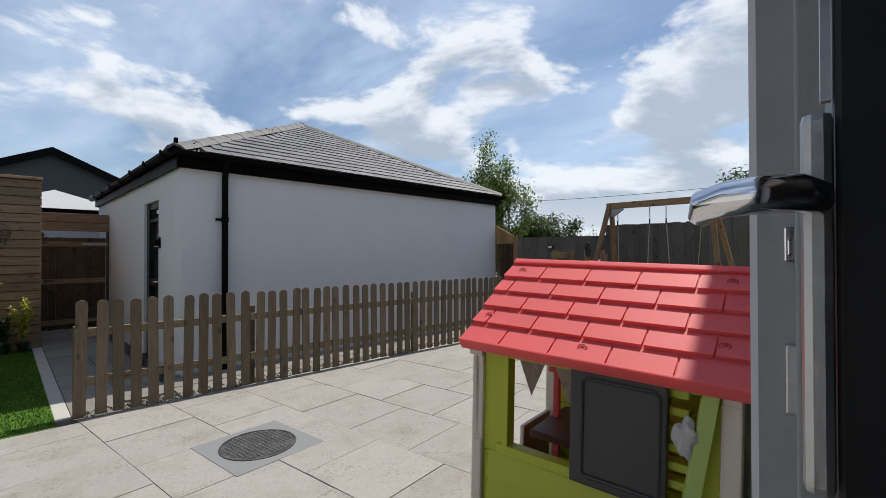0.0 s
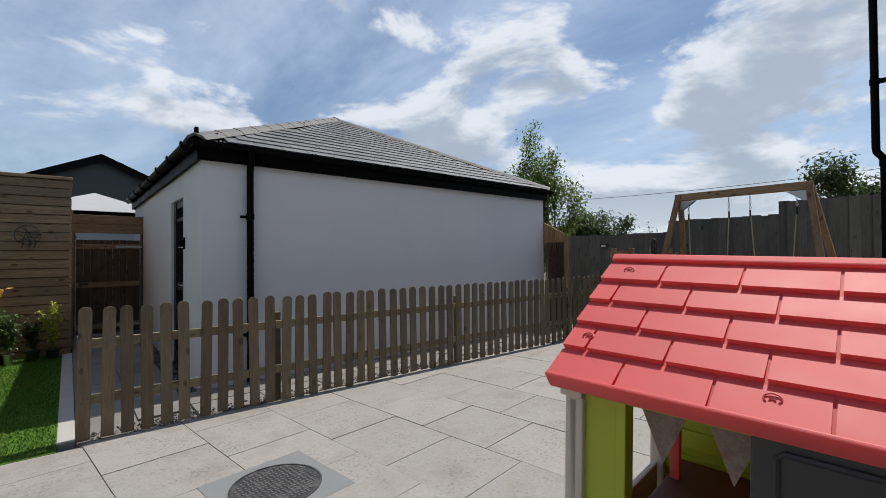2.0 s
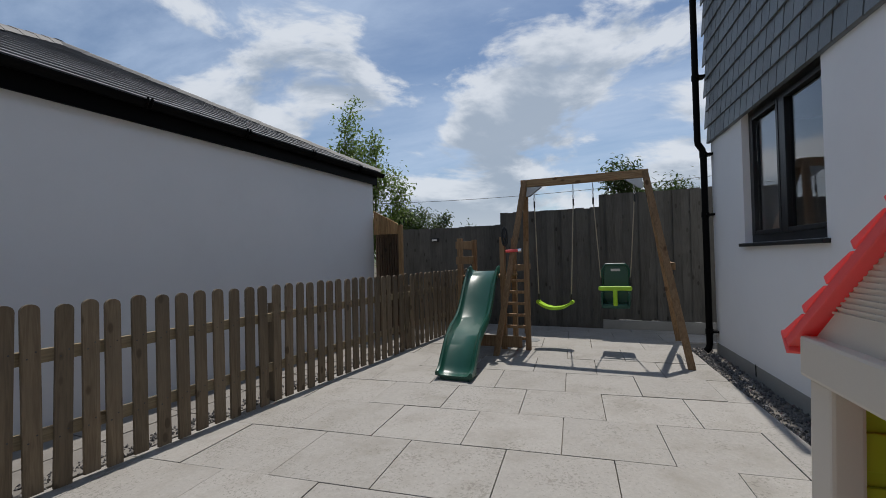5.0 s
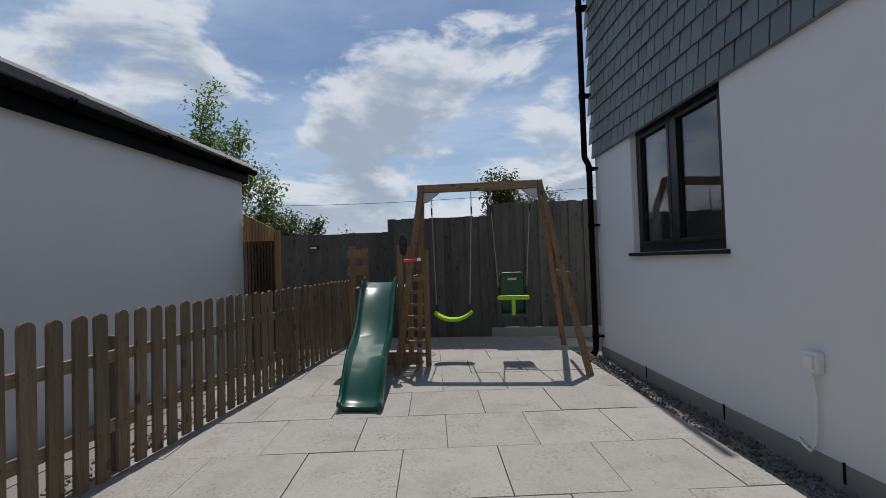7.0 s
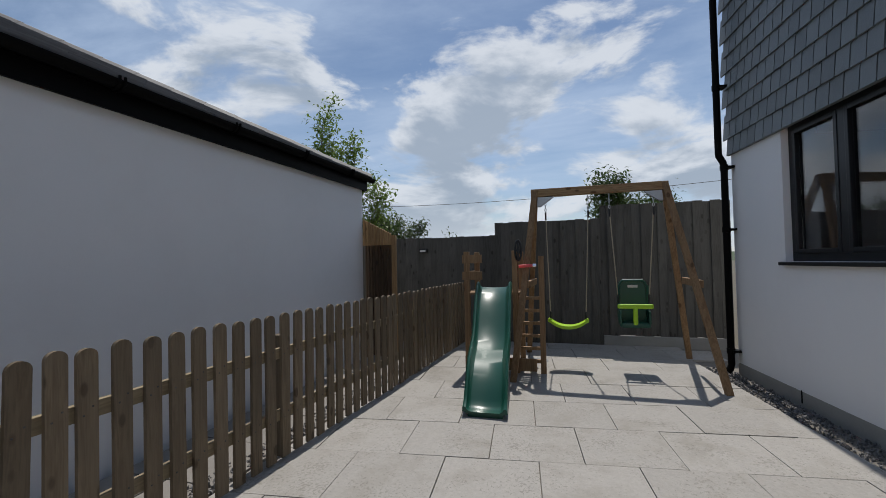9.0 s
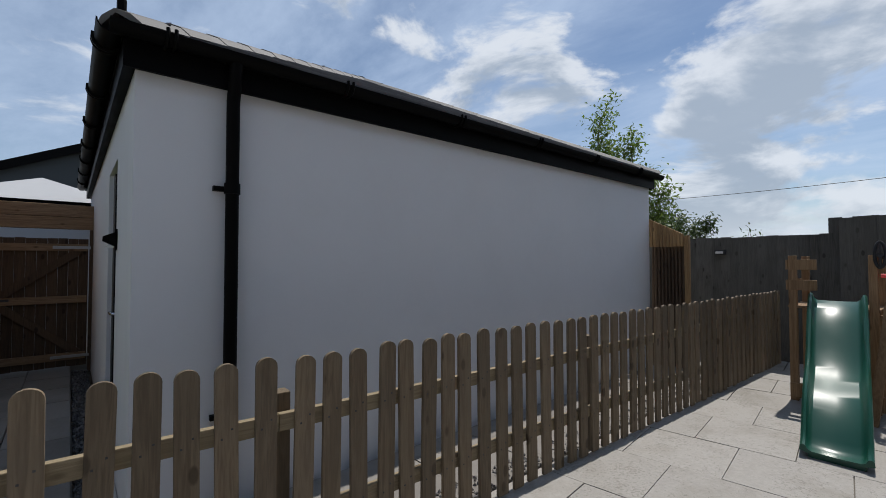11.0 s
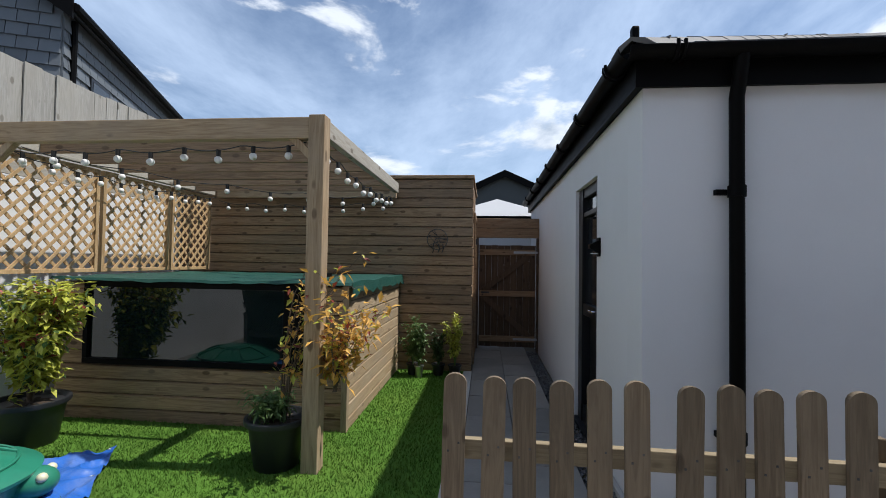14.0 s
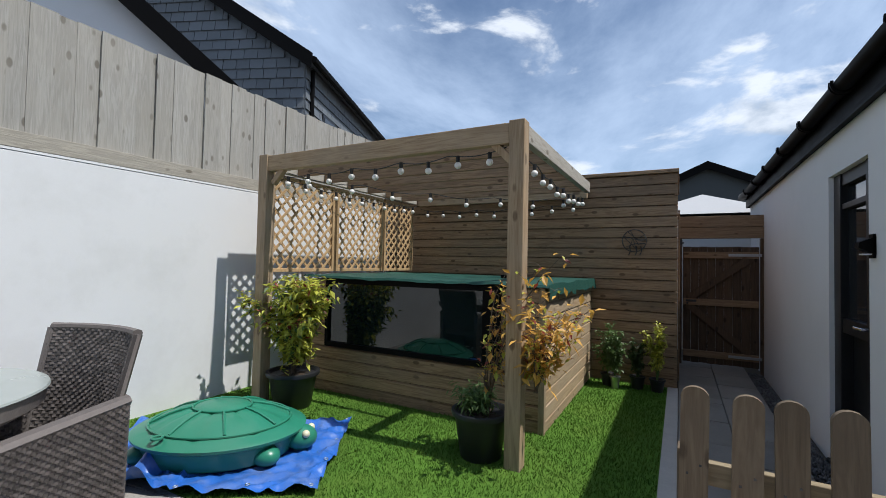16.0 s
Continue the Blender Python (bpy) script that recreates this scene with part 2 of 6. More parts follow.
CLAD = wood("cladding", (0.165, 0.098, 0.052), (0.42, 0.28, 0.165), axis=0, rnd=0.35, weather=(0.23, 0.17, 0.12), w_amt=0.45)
CLADX = wood("cladding_side", (0.27, 0.19, 0.115), (0.42, 0.32, 0.21), axis=1, rnd=0.2, weather=(0.33, 0.29, 0.22), w_amt=0.5)
PERGOLA = wood("pergola_wood", (0.24, 0.155, 0.085), (0.48, 0.355, 0.215), axis=0, scale=0.8, rnd=0.2, weather=(0.37, 0.305, 0.225), w_amt=0.4)
POSTWOOD = wood("post_wood", (0.235, 0.155, 0.085), (0.46, 0.34, 0.21), axis=2, scale=0.8, rnd=0.2, weather=(0.33, 0.28, 0.21), w_amt=0.4)
GATEWOOD = wood("gate_wood", (0.058, 0.036, 0.022), (0.115, 0.075, 0.047), axis=2, rnd=0.3)
PLAYWOOD = wood("play_wood", (0.17, 0.095, 0.045), (0.32, 0.205, 0.11), axis=2, rnd=0.25, scale=0.8)
STOREWOOD = wood("store_wood", (0.24, 0.135, 0.06), (0.44, 0.28, 0.13), axis=2, rnd=0.35)
LATTICE = wood("lattice_wood", (0.33, 0.21, 0.10), (0.50, 0.35, 0.19), axis=2, rnd=0.2)
GRASS = mat("artificial_grass", (0.066, 0.142, 0.020), 0.95, spec=0.12, var=0.4, scale=2.2, fine=140, bump=0.8, rnd=0.0, coords="World", island=0.5, stain=(0.12, 0.16, 0.03), stain_amt=0.4)
GRAVEL = mat("gravel", (0.13, 0.125, 0.125), 0.85, var=0.3, scale=20, bump=0.3, island=0.9, coords="World")
RED = mat("red_plastic", (0.90, 0.165, 0.165), 0.55, var=0.06, scale=3, fine=300, bump=0.10, coords="Object", stain=(0.70, 0.14, 0.14), stain_amt=0.25, bump_d=0.002)
LIME = mat("lime_plastic", (0.41, 0.46, 0.025), 0.42, var=0.06, scale=3, fine=250, bump=0.08, bump_d=0.002)
CREAM = mat("cream_plastic", (0.62, 0.55, 0.46), 0.5, var=0.06, scale=3, fine=200, bump=0.08, bump_d=0.002)
DARKPLAS = mat("charcoal_plastic", (0.040, 0.038, 0.038), 0.5, var=0.1, scale=4, fine=200, bump=0.06, bump_d=0.002)
DKGREEN = mat("dark_green_plastic", (0.006, 0.066, 0.044), 0.36, var=0.1, scale=3, bump=0.03, coat=0.0)
TURTLE = mat("turtle_plastic", (0.022, 0.185, 0.115), 0.33, var=0.12, scale=4, bump=0.05, stain=(0.10, 0.22, 0.15), stain_amt=0.3)
BRIGHTLIME = mat("bright_lime_plastic", (0.36, 0.62, 0.02), 0.4, var=0.05, scale=4, bump=0.03)
CHROME = mat("chrome", (0.75, 0.75, 0.77), 0.12, metal=1.0, var=0.05, scale=5, bump=0.0)
STEEL = mat("galvanised_steel", (0.45, 0.46, 0.47), 0.4, metal=1.0, var=0.15, scale=20, bump=0.1)
IRON = mat("cast_iron", (0.045, 0.045, 0.048), 0.6, metal=0.3, var=0.3, scale=30, bump=0.3, stain=(0.30, 0.29, 0.26), stain_amt=0.35, stain_scale=14)
FRAMECONC = mat("cover_frame", (0.20, 0.207, 0.21), 0.8, var=0.1, scale=8, bump=0.2)
ROPE = mat("rope", (0.35, 0.30, 0.22), 0.9, var=0.3, scale=60, bump=0.3)
RUBBER = mat("black_rubber", (0.015, 0.015, 0.016), 0.6, var=0.2, scale=8, bump=0.1)
POTBLACK = mat("pot_plastic", (0.016, 0.017, 0.02), 0.45, var=0.2, scale=6, bump=0.06)
SOIL = mat("soil", (0.045, 0.03, 0.02), 0.95, var=0.5, scale=30, bump=0.8)
TARP = mat("blue_tarpaulin", (0.025, 0.12, 0.44), 0.32, var=0.25, scale=7, fine=120, bump=0.25, stain=(0.35, 0.38, 0.42), stain_amt=0.25, stain_scale=5)
NET = mat("green_cover", (0.006, 0.060, 0.044), 0.6, var=0.3, scale=6, fine=300, bump=0.4)
BULB = mat("bulb_plastic", (0.75, 0.74, 0.70), 0.3, var=0.04, scale=10, bump=0.0)
CABLE = mat("black_cable", (0.012, 0.012, 0.012), 0.6, var=0.1, scale=10, bump=0.0)
WICKER = mat("rattan", (0.105, 0.092, 0.086), 0.5, var=0.3, scale=30, fine=200, bump=0.3, island=1.0)
TABLEGLASS = mat("frosted_table_top", (0.30, 0.33, 0.315), 0.25, var=0.05, scale=3, bump=0.0)
GLASS = glass("window_glass")
TUBGLASS = glass("tub_glass", (0.55, 0.75, 0.72))
ROOM = mat("room_plaster", (0.35, 0.34, 0.33), 0.9, var=0.05)
DARKROOM = mat("dark_interior", (0.05, 0.05, 0.055), 0.9, var=0.1)
WHITEUPVC = mat("white_plastic", (0.75, 0.75, 0.75), 0.4, var=0.03, bump=0.0)
WATER = mat("tub_shell", (0.10, 0.16, 0.16), 0.3, var=0.1)
BARK = mat("bark", (0.12, 0.09, 0.065), 0.9, var=0.35, scale=12, bump=0.6)


def glowing_through(m, amount):
    """Lets some light through a thin moulding."""
    n, l = m.node_tree.nodes, m.node_tree.links
    b = n["Principled BSDF"]
    t, mix = n.new("ShaderNodeBsdfTranslucent"), n.new("ShaderNodeMixShader")
    mix.inputs[0].default_value = amount
    l.new(b.inputs["Base Color"].links[0].from_socket, t.inputs["Color"])
    l.new(b.outputs[0], mix.inputs[1])
    l.new(t.outputs[0], mix.inputs[2])
    l.new(mix.outputs[0], n["Material Output"].inputs[0])


glowing_through(RED, 0.38)


def leafmat(name, color, amt=0.5):
    m = mat(name, color, 0.5, var=0.15, scale=20, bump=0.0, island=amt)
    b = m.node_tree.nodes["Principled BSDF"]
    b.inputs["Subsurface Weight"].default_value = 0.0
    t = m.node_tree.nodes.new("ShaderNodeBsdfTranslucent")
    mix = m.node_tree.nodes.new("ShaderNodeMixShader")
    mix.inputs[0].default_value = 0.35
    src = b.inputs["Base Color"].links[0].from_socket
    m.node_tree.links.new(src, t.inputs["Color"])
    out = m.node_tree.nodes["Material Output"]
    m.node_tree.links.new(b.outputs[0], mix.inputs[1])
    m.node_tree.links.new(t.outputs[0], mix.inputs[2])
    m.node_tree.links.new(mix.outputs[0], out.inputs[0])
    return m


LEAF = leafmat("tree_leaf", (0.15, 0.225, 0.045))
LEAFDK = leafmat("dark_leaf", (0.055, 0.09, 0.025))
LEAFYEL = leafmat("lime_leaf", (0.46, 0.47, 0.07))
LEAFRED = leafmat("red_leaf", (0.25, 0.05, 0.03))
LEAFORG = leafmat("orange_leaf", (0.64, 0.37, 0.08))
LEAFGRN = leafmat("herb_leaf", (0.10, 0.17, 0.05))


# ---- mesh helpers ----
def box(bm, x0, x1, y0, y1, z0, z1, bevel=0.0, m=None):
    r = bmesh.ops.create_cube(bm, size=1.0)["verts"]
    bmesh.ops.scale(bm, verts=r, vec=(x1 - x0, y1 - y0, z1 - z0))
    bmesh.ops.translate(bm, verts=r, vec=((x0 + x1) / 2, (y0 + y1) / 2, (z0 + z1) / 2))
    if bevel:
        es = list({e for v in r for e in v.link_edges})
        g = bmesh.ops.bevel(bm, geom=es, offset=bevel, segments=2, affect="EDGES", profile=0.6)
        r = list({v for f in g["faces"] for v in f.verts} | {v for v in r if v.is_valid})
    if m is not None:
        bmesh.ops.transform(bm, matrix=m, verts=r)
    return r


def cyl(bm, a, b, r0, r1=None, seg=12, caps=True):
    a, b = Vector(a), Vector(b)
    d = b - a
    v = bmesh.ops.create_cone(bm, cap_ends=caps, segments=seg, radius1=r0, radius2=r0 if r1 is None else r1, depth=d.length)["verts"]
    q = Vector((0, 0, 1)).rotation_difference(d.normalized()).to_matrix().to_4x4()
    bmesh.ops.transform(bm, matrix=Matrix.Translation((a + b) / 2) @ q, verts=v)
    return v


def beam(bm, a, b, w, h, bevel=0.004, up=(0, 0, 1)):
    """A squared timber from a to b, w wide and h deep towards up."""
    a, b = Vector(a), Vector(b)
    d = (b - a)
    z = d.normalized()
    x = Vector(up).cross(z)
    x = x.normalized() if x.length > 1e-5 else Vector((1, 0, 0))
    y = z.cross(x)
    m = Matrix((x, y, z)).transposed().to_4x4()
    return box(bm, -w / 2, w / 2, -h / 2, h / 2, -d.length / 2, d.length / 2, bevel, Matrix.Translation((a + b) / 2) @ m)


def tube(bm, pts, r, seg=8):
    """A round tube through points."""
    pts = [Vector(p) for p in pts]
    rings = []
    prev = None
    for i, p in enumerate(pts):
        d = (pts[min(i + 1, len(pts) - 1)] - pts[max(i - 1, 0)]).normalized()
        ref = prev if prev is not None else (Vector((0, 0, 1)) if abs(d.z) < 0.9 else Vector((1, 0, 0)))
        x = (ref - d * ref.dot(d)).normalized()
        prev = x
        y = d.cross(x)
        rr = r[i] if isinstance(r, (list, tuple)) else r
        rings.append([bm.verts.new(p + (x * math.cos(a) + y * math.sin(a)) * rr) for a in [2 * math.pi * k / seg for k in range(seg)]])
    for s, t in zip(rings, rings[1:]):
        for k in range(seg):
            bm.faces.new((s[k], s[(k + 1) % seg], t[(k + 1) % seg], t[k]))
    bm.faces.new(rings[0][::-1])
    bm.faces.new(rings[-1])


def prism(bm, outline, axis, lo, hi):
    """An outline of (a, b) pairs drawn out along an axis; the pair fills the other two axes in order."""
    def put(a, b, c):
        p = [a, b]
        p.insert(axis, c)
        return bm.verts.new(p)
    s = [put(a, b, lo) for a, b in outline]
    t = [put(a, b, hi) for a, b in outline]
    n = len(s)
    bm.faces.new(s[::-1])
    bm.faces.new(t)
    for i in range(n):
        bm.faces.new((s[i], s[(i + 1) % n], t[(i + 1) % n], t[i]))
    bmesh.ops.recalc_face_normals(bm, faces=bm.faces)


def lathe(bm, profile, seg=32, centre=(0, 0, 0), wob=None):
    rings = []
    for r, z in profile:
        ring = []
        for k in range(seg):
            a = 2 * math.pi * k / seg
            ring.append(bm.verts.new((centre[0] + r * math.cos(a), centre[1] + r * math.sin(a), centre[2] + z)))
        rings.append(ring)
    for s, t in zip(rings, rings[1:]):
        for k in range(seg):
            bm.faces.new((s[k], s[(k + 1) % seg], t[(k + 1) % seg], t[k]))
    if profile[0][0] > 0.001:
        bm.faces.new(rings[0][::-1])
    if profile[-1][0] > 0.001:
        bm.faces.new(rings[-1])
    bmesh.ops.recalc_face_normals(bm, faces=bm.faces)


def mesh_of(name, bm, material, smooth=False):
    me = bpy.data.meshes.new(name)
    bm.to_mesh(me)
    bm.free()
    for m in material if isinstance(material, (list, tuple)) else (material,):
        me.materials.append(m)
    if smooth:
        me.polygons.foreach_set("use_smooth", [True] * len(me.polygons))
        me.set_sharp_from_angle(angle=radians(40))
    return me


def part(name, bm, material, parent=None, label="", smooth=False, m=None):
    ob = new(name, mesh_of(name, bm, material, smooth))
    if m is not None:
        ob.matrix_basis = m
    if parent is not None:
        ob.parent = parent
    if label:
        ob["label"] = label
    return ob


def piece(name, me, parent, m):
    """One of many alike pieces on a shared mesh."""
    ob = new(name, me)
    ob.matrix_basis = m
    ob.parent = parent
    return ob


def thing(name, at, label, category, group="", kind=""):
    ob = new(name)
    ob.empty_display_size = 0.1
    ob.matrix_basis = at if isinstance(at, Matrix) else pose(*at)
    return tagged(ob, label, category, group, kind)


def setting(name, bm, material, label, category, smooth=False, m=None):
    return tagged(part(name, bm, material, None, "", smooth, m), label, category, "", "structure")


BM = bmesh.new

# ---- ground ----
SLAB_A = radians(7.3)
GRID = pose(0, 0, 0, 0, 0, 7.3)
HOUSE = pose(7.53, 1.26, 0, 0, 0, 7.6)
FENCE_Y = 4.93

bm = BM()
bmesh.ops.create_grid(bm, x_segments=1, y_segments=1, size=400)
bmesh.ops.translate(bm, verts=bm.verts, vec=(0, 0, -0.075))
setting("ground", bm, EARTH, "bare earth and far ground around the garden", "ground")

bm = BM()
box(bm, -3.25, 9.2, -0.9, FENCE_Y + 0.02, -0.07, -0.02)
patio = setting("patio", bm, JOINT, "patio of pale square paving slabs in sunlight", "patio")

bm = BM()
box(bm, 0.76, 1.56, FENCE_Y + 0.02, 11.9, -0.07, -0.02)
box(bm, 1.56, 9.2, FENCE_Y + 0.02, 5.80, -0.07, -0.02)
alley = setting("path", bm, JOINT, "narrow path of grey paving slabs beside the garage", "path")

bm = BM()
box(bm, 0.655, 0.76, 5.03, 9.0, -0.07, 0.004, 0.006)
setting("kerb", bm, KERB, "low pale concrete edging between lawn and path", "kerb")

# lawn: a bed and short blades
bm = BM()
box(bm, -3.25, 0.655, 4.88, 9.0, -0.07, 0.0)
lawn = setting("lawn", bm, GRASS, "bright green artificial grass lawn with short pile", "lawn")


def blades(name, x0, x1, y0, y1, count, height, parent):
    rng = np.random.default_rng(4)
    px, py = rng.uniform(x0, x1, count), rng.uniform(y0, y1, count)
    an, h = rng.uniform(0, 2 * np.pi, count), height * rng.uniform(0.6, 1.2, count)
    w, lean = 0.0032, rng.normal(0, 0.010, (count, 2))
    dx, dy = np.cos(an) * w, np.sin(an) * w
    v = np.empty((count, 3, 3))
    v[:, 0] = np.stack([px - dx, py - dy, np.zeros(count)], 1)
    v[:, 1] = np.stack([px + dx, py + dy, np.zeros(count)], 1)
    v[:, 2] = np.stack([px + lean[:, 0], py + lean[:, 1], h], 1)
    me = bpy.data.meshes.new(name)
    me.from_pydata(v.reshape(-1, 3).tolist(), [], np.arange(count * 3).reshape(-1, 3).tolist())
    me.materials.append(GRASS)
    ob = new(name, me)
    ob.parent = parent
    return tagged(ob, kind="stuff")


blades("grass_pile", -3.2, 0.65, 4.9, 8.9, 90000, 0.022, lawn)


def gravel(name, x0, x1, y0, y1, count, size, m, label, top=-0.02):
    rng = np.random.default_rng(9)
    verts, faces = [], []
    shape = [(1, 0, 0), (-1, 0, 0), (0, 1, 0), (0, -1, 0), (0, 0, 1), (0, 0, -0.6)]
    tri = [(0, 2, 4), (2, 1, 4), (1, 3, 4), (3, 0, 4), (2, 0, 5), (1, 2, 5), (3, 1, 5), (0, 3, 5)]
    for _ in range(count):
        c = Vector((rng.uniform(x0, x1), rng.uniform(y0, y1), rng.uniform(top - 0.03, top)))
        r, e = size * rng.uniform(0.6, 1.3), Euler(rng.uniform(0, 6, 3).tolist()).to_matrix()
        k = len(verts)
        verts += [tuple(c + e @ Vector((s[0] * r, s[1] * r * rng.uniform(0.6, 1), s[2] * r * 0.7))) for s in shape]
        faces += [tuple(i + k for i in t) for t in tri]
    me = bpy.data.meshes.new(name)
    me.from_pydata(verts, [], faces)
    me.materials.append(GRAVEL)
    ob = new(name, me)
    ob.matrix_basis = m
    return tagged(ob, label, "gravel", kind="stuff")


gravel("gravel_strip", -6.1, 0.3, 0.005, 0.26, 4200, 0.016, HOUSE, "strip of loose grey gravel along the house wall", -0.004)
gravel("gravel_edge", 0.8, 8.0, 4.975, 5.16, 3600, 0.015, Matrix(), "strip of dark gravel behind the picket fence", 0.008)
gravel("gravel_border", 1.57, 1.72, 5.9, 10.45, 2300, 0.015, Matrix(), "narrow strip of dark gravel at the garage foot")

bm = BM()
box(bm, 1.722, 1.757, 5.85, 6.80, -0.07, 0.012, 0.004)
setting("edging", bm, KERB, "thin pale concrete edging at the garage foot", "edging")

# ---- house ----
house = thing("house", HOUSE, "white rendered house with grey slate-hung upper floor", "house")
WL, WR, WB, WT = -2.35, -0.95, 1.245, 2.49
DL, DR, DT = -7.95, -6.225, 2.28
T = -0.30
for x0, x1, z0, z1 in ((-9.5, DL, -0.07, 5.3), (DL, DR, DT, 5.3), (DR, WL, 0.12, 5.3), (WL, WR, 0.12, WB), (WL, WR, WT, 5.3), (WR, 0.0, 0.12, 5.3)):
    bm = BM()
    box(bm, x0, x1, T, 0.0, z0, z1)
    part("wall", bm, RENDER, house, "smooth white rendered wall")
bm = BM()
box(bm, T, 0.0, -7.0, T, 0.12, 5.3)
part("wall", bm, RENDER, house, "smooth white rendered wall")
bm = BM()
box(bm, DR, 0.004, T, 0.004, -0.07, 0.12)
box(bm, T, 0.004, -7.0, T, -0.07, 0.12)
part("plinth", bm, PLINTH, house, "grey cement plinth at the wall foot")
for y in (-1.11, -2.25, -3.17):
    bm = BM()
    box(bm, y - 0.006, y + 0.006, 0.004, 0.009, 0.02, 0.13)
    part("weep_vent", bm, BLACK, house)
# the room behind the doorway and the one behind the window
bm = BM()
box(bm, -9.5, T, -5.0, -4.9, -0.1, 5.3)
box(bm, -9.5, -9.4, -4.9, T, -0.1, 5.3)
box(bm, -9.4, T, -4.9, T, 2.55, 2.65)
box(bm, -9.4, T, -4.9, T, -0.09, -0.03)
box(bm, -4.0, -3.9, -4.9, T, -0.03, 2.55)
part("inner_wall", bm, ROOM, house, "dim plastered inner room walls")
bm = BM()
prism(bm, [(0.06, 5.30), (-3.6, 7.6), (-7.3, 5.30), (-7.2, 5.22), (0.06, 5.22)], 0, -9.8, 0.35)
part("roof", bm, SLATE, house)

# window
win = part("window", (lambda b: (box(b, WL, WR, -0.13, -0.06, WB, WB + 0.07, 0.004), box(b, WL, WR, -0.13, -0.06, WT - 0.07, WT, 0.004), box(b, WL, WL + 0.07, -0.13, -0.06, WB + 0.07, WT - 0.07, 0.004), box(b, WR - 0.07, WR, -0.13, -0.06, WB + 0.07, WT - 0.07, 0.004), box(b, -1.66, -1.58, -0.13, -0.055, WB + 0.07, WT - 0.07, 0.004), b)[-1])(BM()), FRAMEGREY, house, "dark grey casement window frame")
bm = BM()
for a, c in ((WL + 0.07, -1.66), (-1.58, WR - 0.07)):
    for p in ((a, a + 0.038), (c - 0.038, c)):
        box(bm, p[0], p[1], -0.12, -0.05, WB + 0.07, WT - 0.07, 0.004)
    for q in ((WB + 0.07, WB + 0.108), (WT - 0.108, WT - 0.07)):
        box(bm, a + 0.038, c - 0.038, -0.12, -0.05, q[0], q[1], 0.004)
part("sash", bm, FRAMEGREY, win)
for a, c in ((WL + 0.108, -1.698), (-1.542, WR - 0.108)):
    bm = BM()
    box(bm, a, c, -0.098, -0.082, WB + 0.108, WT - 0.108)
    ob = part("pane", bm, GLASS, win)
    ob.visible_shadow = False
bm = BM()
box(bm, WL - 0.04, WR + 0.04, -0.08, 0.045, WB - 0.035, WB - 0.003, 0.006)
part("sill", bm, FRAMEGREY, house, "dark grey projecting window sill")
# things on the inner sill
bm = BM()
box(bm, WL, WR, -0.42, -0.305, WB - 0.03, WB)
part("inner_sill", bm, WHITEUPVC, house)
sillbox = thing("wooden_box", HOUSE @ pose(-2.14, -0.36, WB, 0, 0, 12), "small tan wooden box on the inner window sill", "box")
bm = BM()
box(bm, -0.12, 0.12, -0.045, 0.045, 0.0, 0.13, 0.006)
part("body", bm, PLAYWOOD, sillbox)
sillpot = thing("sill_vase", HOUSE @ pose(-1.80, -0.36, WB), "small pale vase on the inner window sill", "vase")
bm = BM()
lathe(bm, [(0.03, 0.0), (0.045, 0.04), (0.03, 0.09), (0.035, 0.10)], 20)
part("body", bm, CREAM, sillpot, smooth=True)

# the patio door, opened inwards
bm = BM()
box(bm, -6.30, -6.2275, -0.075, -0.022, -0.02, DT, 0.004)
box(bm, -6.232, -6.2275, -0.022, 0.034, -0.02, DT)
jamb = part("door_jamb", bm, mat("pale_grey_frame", (0.30, 0.305, 0.305), 0.55, var=0.12, scale=20, bump=0.25), house, "pale grey foiled door jamb")
jamb.location = (0.002, -0.046, 0.008)
bm = BM()
box(bm, -6.242, -6.231, -0.026, -0.006, 1.345, 1.408, 0.003)
box(bm, -6.248, -6.241, -0.021, -0.011, 1.357, 1.385, 0.002)
part("keeper", bm, CHROME, jamb)
bm = BM()
box(bm, -6.244, -6.231, -0.026, -0.006, 1.07, 1.195, 0.004)
part("keeper", bm, STEEL, jamb)
leaf = part("door", (lambda b: (box(b, -6.897, -6.832, -0.13, -0.0265, -0.02, 2.24, 0.004), box(b, -6.897, -6.832, -0.95, -0.84, -0.02, 2.24, 0.004), box(b, -6.897, -6.832, -0.84, -0.13, 2.12, 2.24, 0.004), box(b, -6.897, -6.832, -0.84, -0.13, -0.02, 0.12, 0.004), b)[-1])(BM()), FRAMEGREY, house, "dark grey glazed patio door leaf, open")
leaf.location = (0.002, -0.046, 0.008)
bm = BM()
box(bm, -6.872, -6.857, -0.84, -0.13, 0.12, 2.12)
ob = part("pane", bm, GLASS, leaf)
ob.visible_shadow = False
bm = BM()
box(bm, -6.899, -6.892, -0.0255, -0.0205, 1.455, 2.22)
part("lock_strip", bm, STEEL, leaf, "brushed steel lock strip on the door edge")
bm = BM()
box(bm, -6.908, -6.894, -0.0262, -0.0105, 1.215, 1.447, 0.005)
part("handle_plate", bm, STEEL, leaf, "long steel handle plate")
bm = BM()
tube(bm, [(-6.90, -0.017, 1.394), (-6.930, -0.015, 1.394), (-6.942, -0.008, 1.395), (-6.946, 0.006, 1.395), (-6.944, 0.024, 1.394), (-6.938, 0.036, 1.391), (-6.930, 0.041, 1.384)], [0.010, 0.010, 0.011, 0.011, 0.011, 0.011, 0.007], 14)
part("door_handle", bm, CHROME, leaf, "polished chrome lever handle", smooth=True)
bm = BM()
box(bm, DL, DL + 0.05, -0.11, -0.01, -0.02, DT, 0.004)
box(bm, DL + 0.05, DR, -0.11, -0.01, DT - 0.035, DT, 0.004)
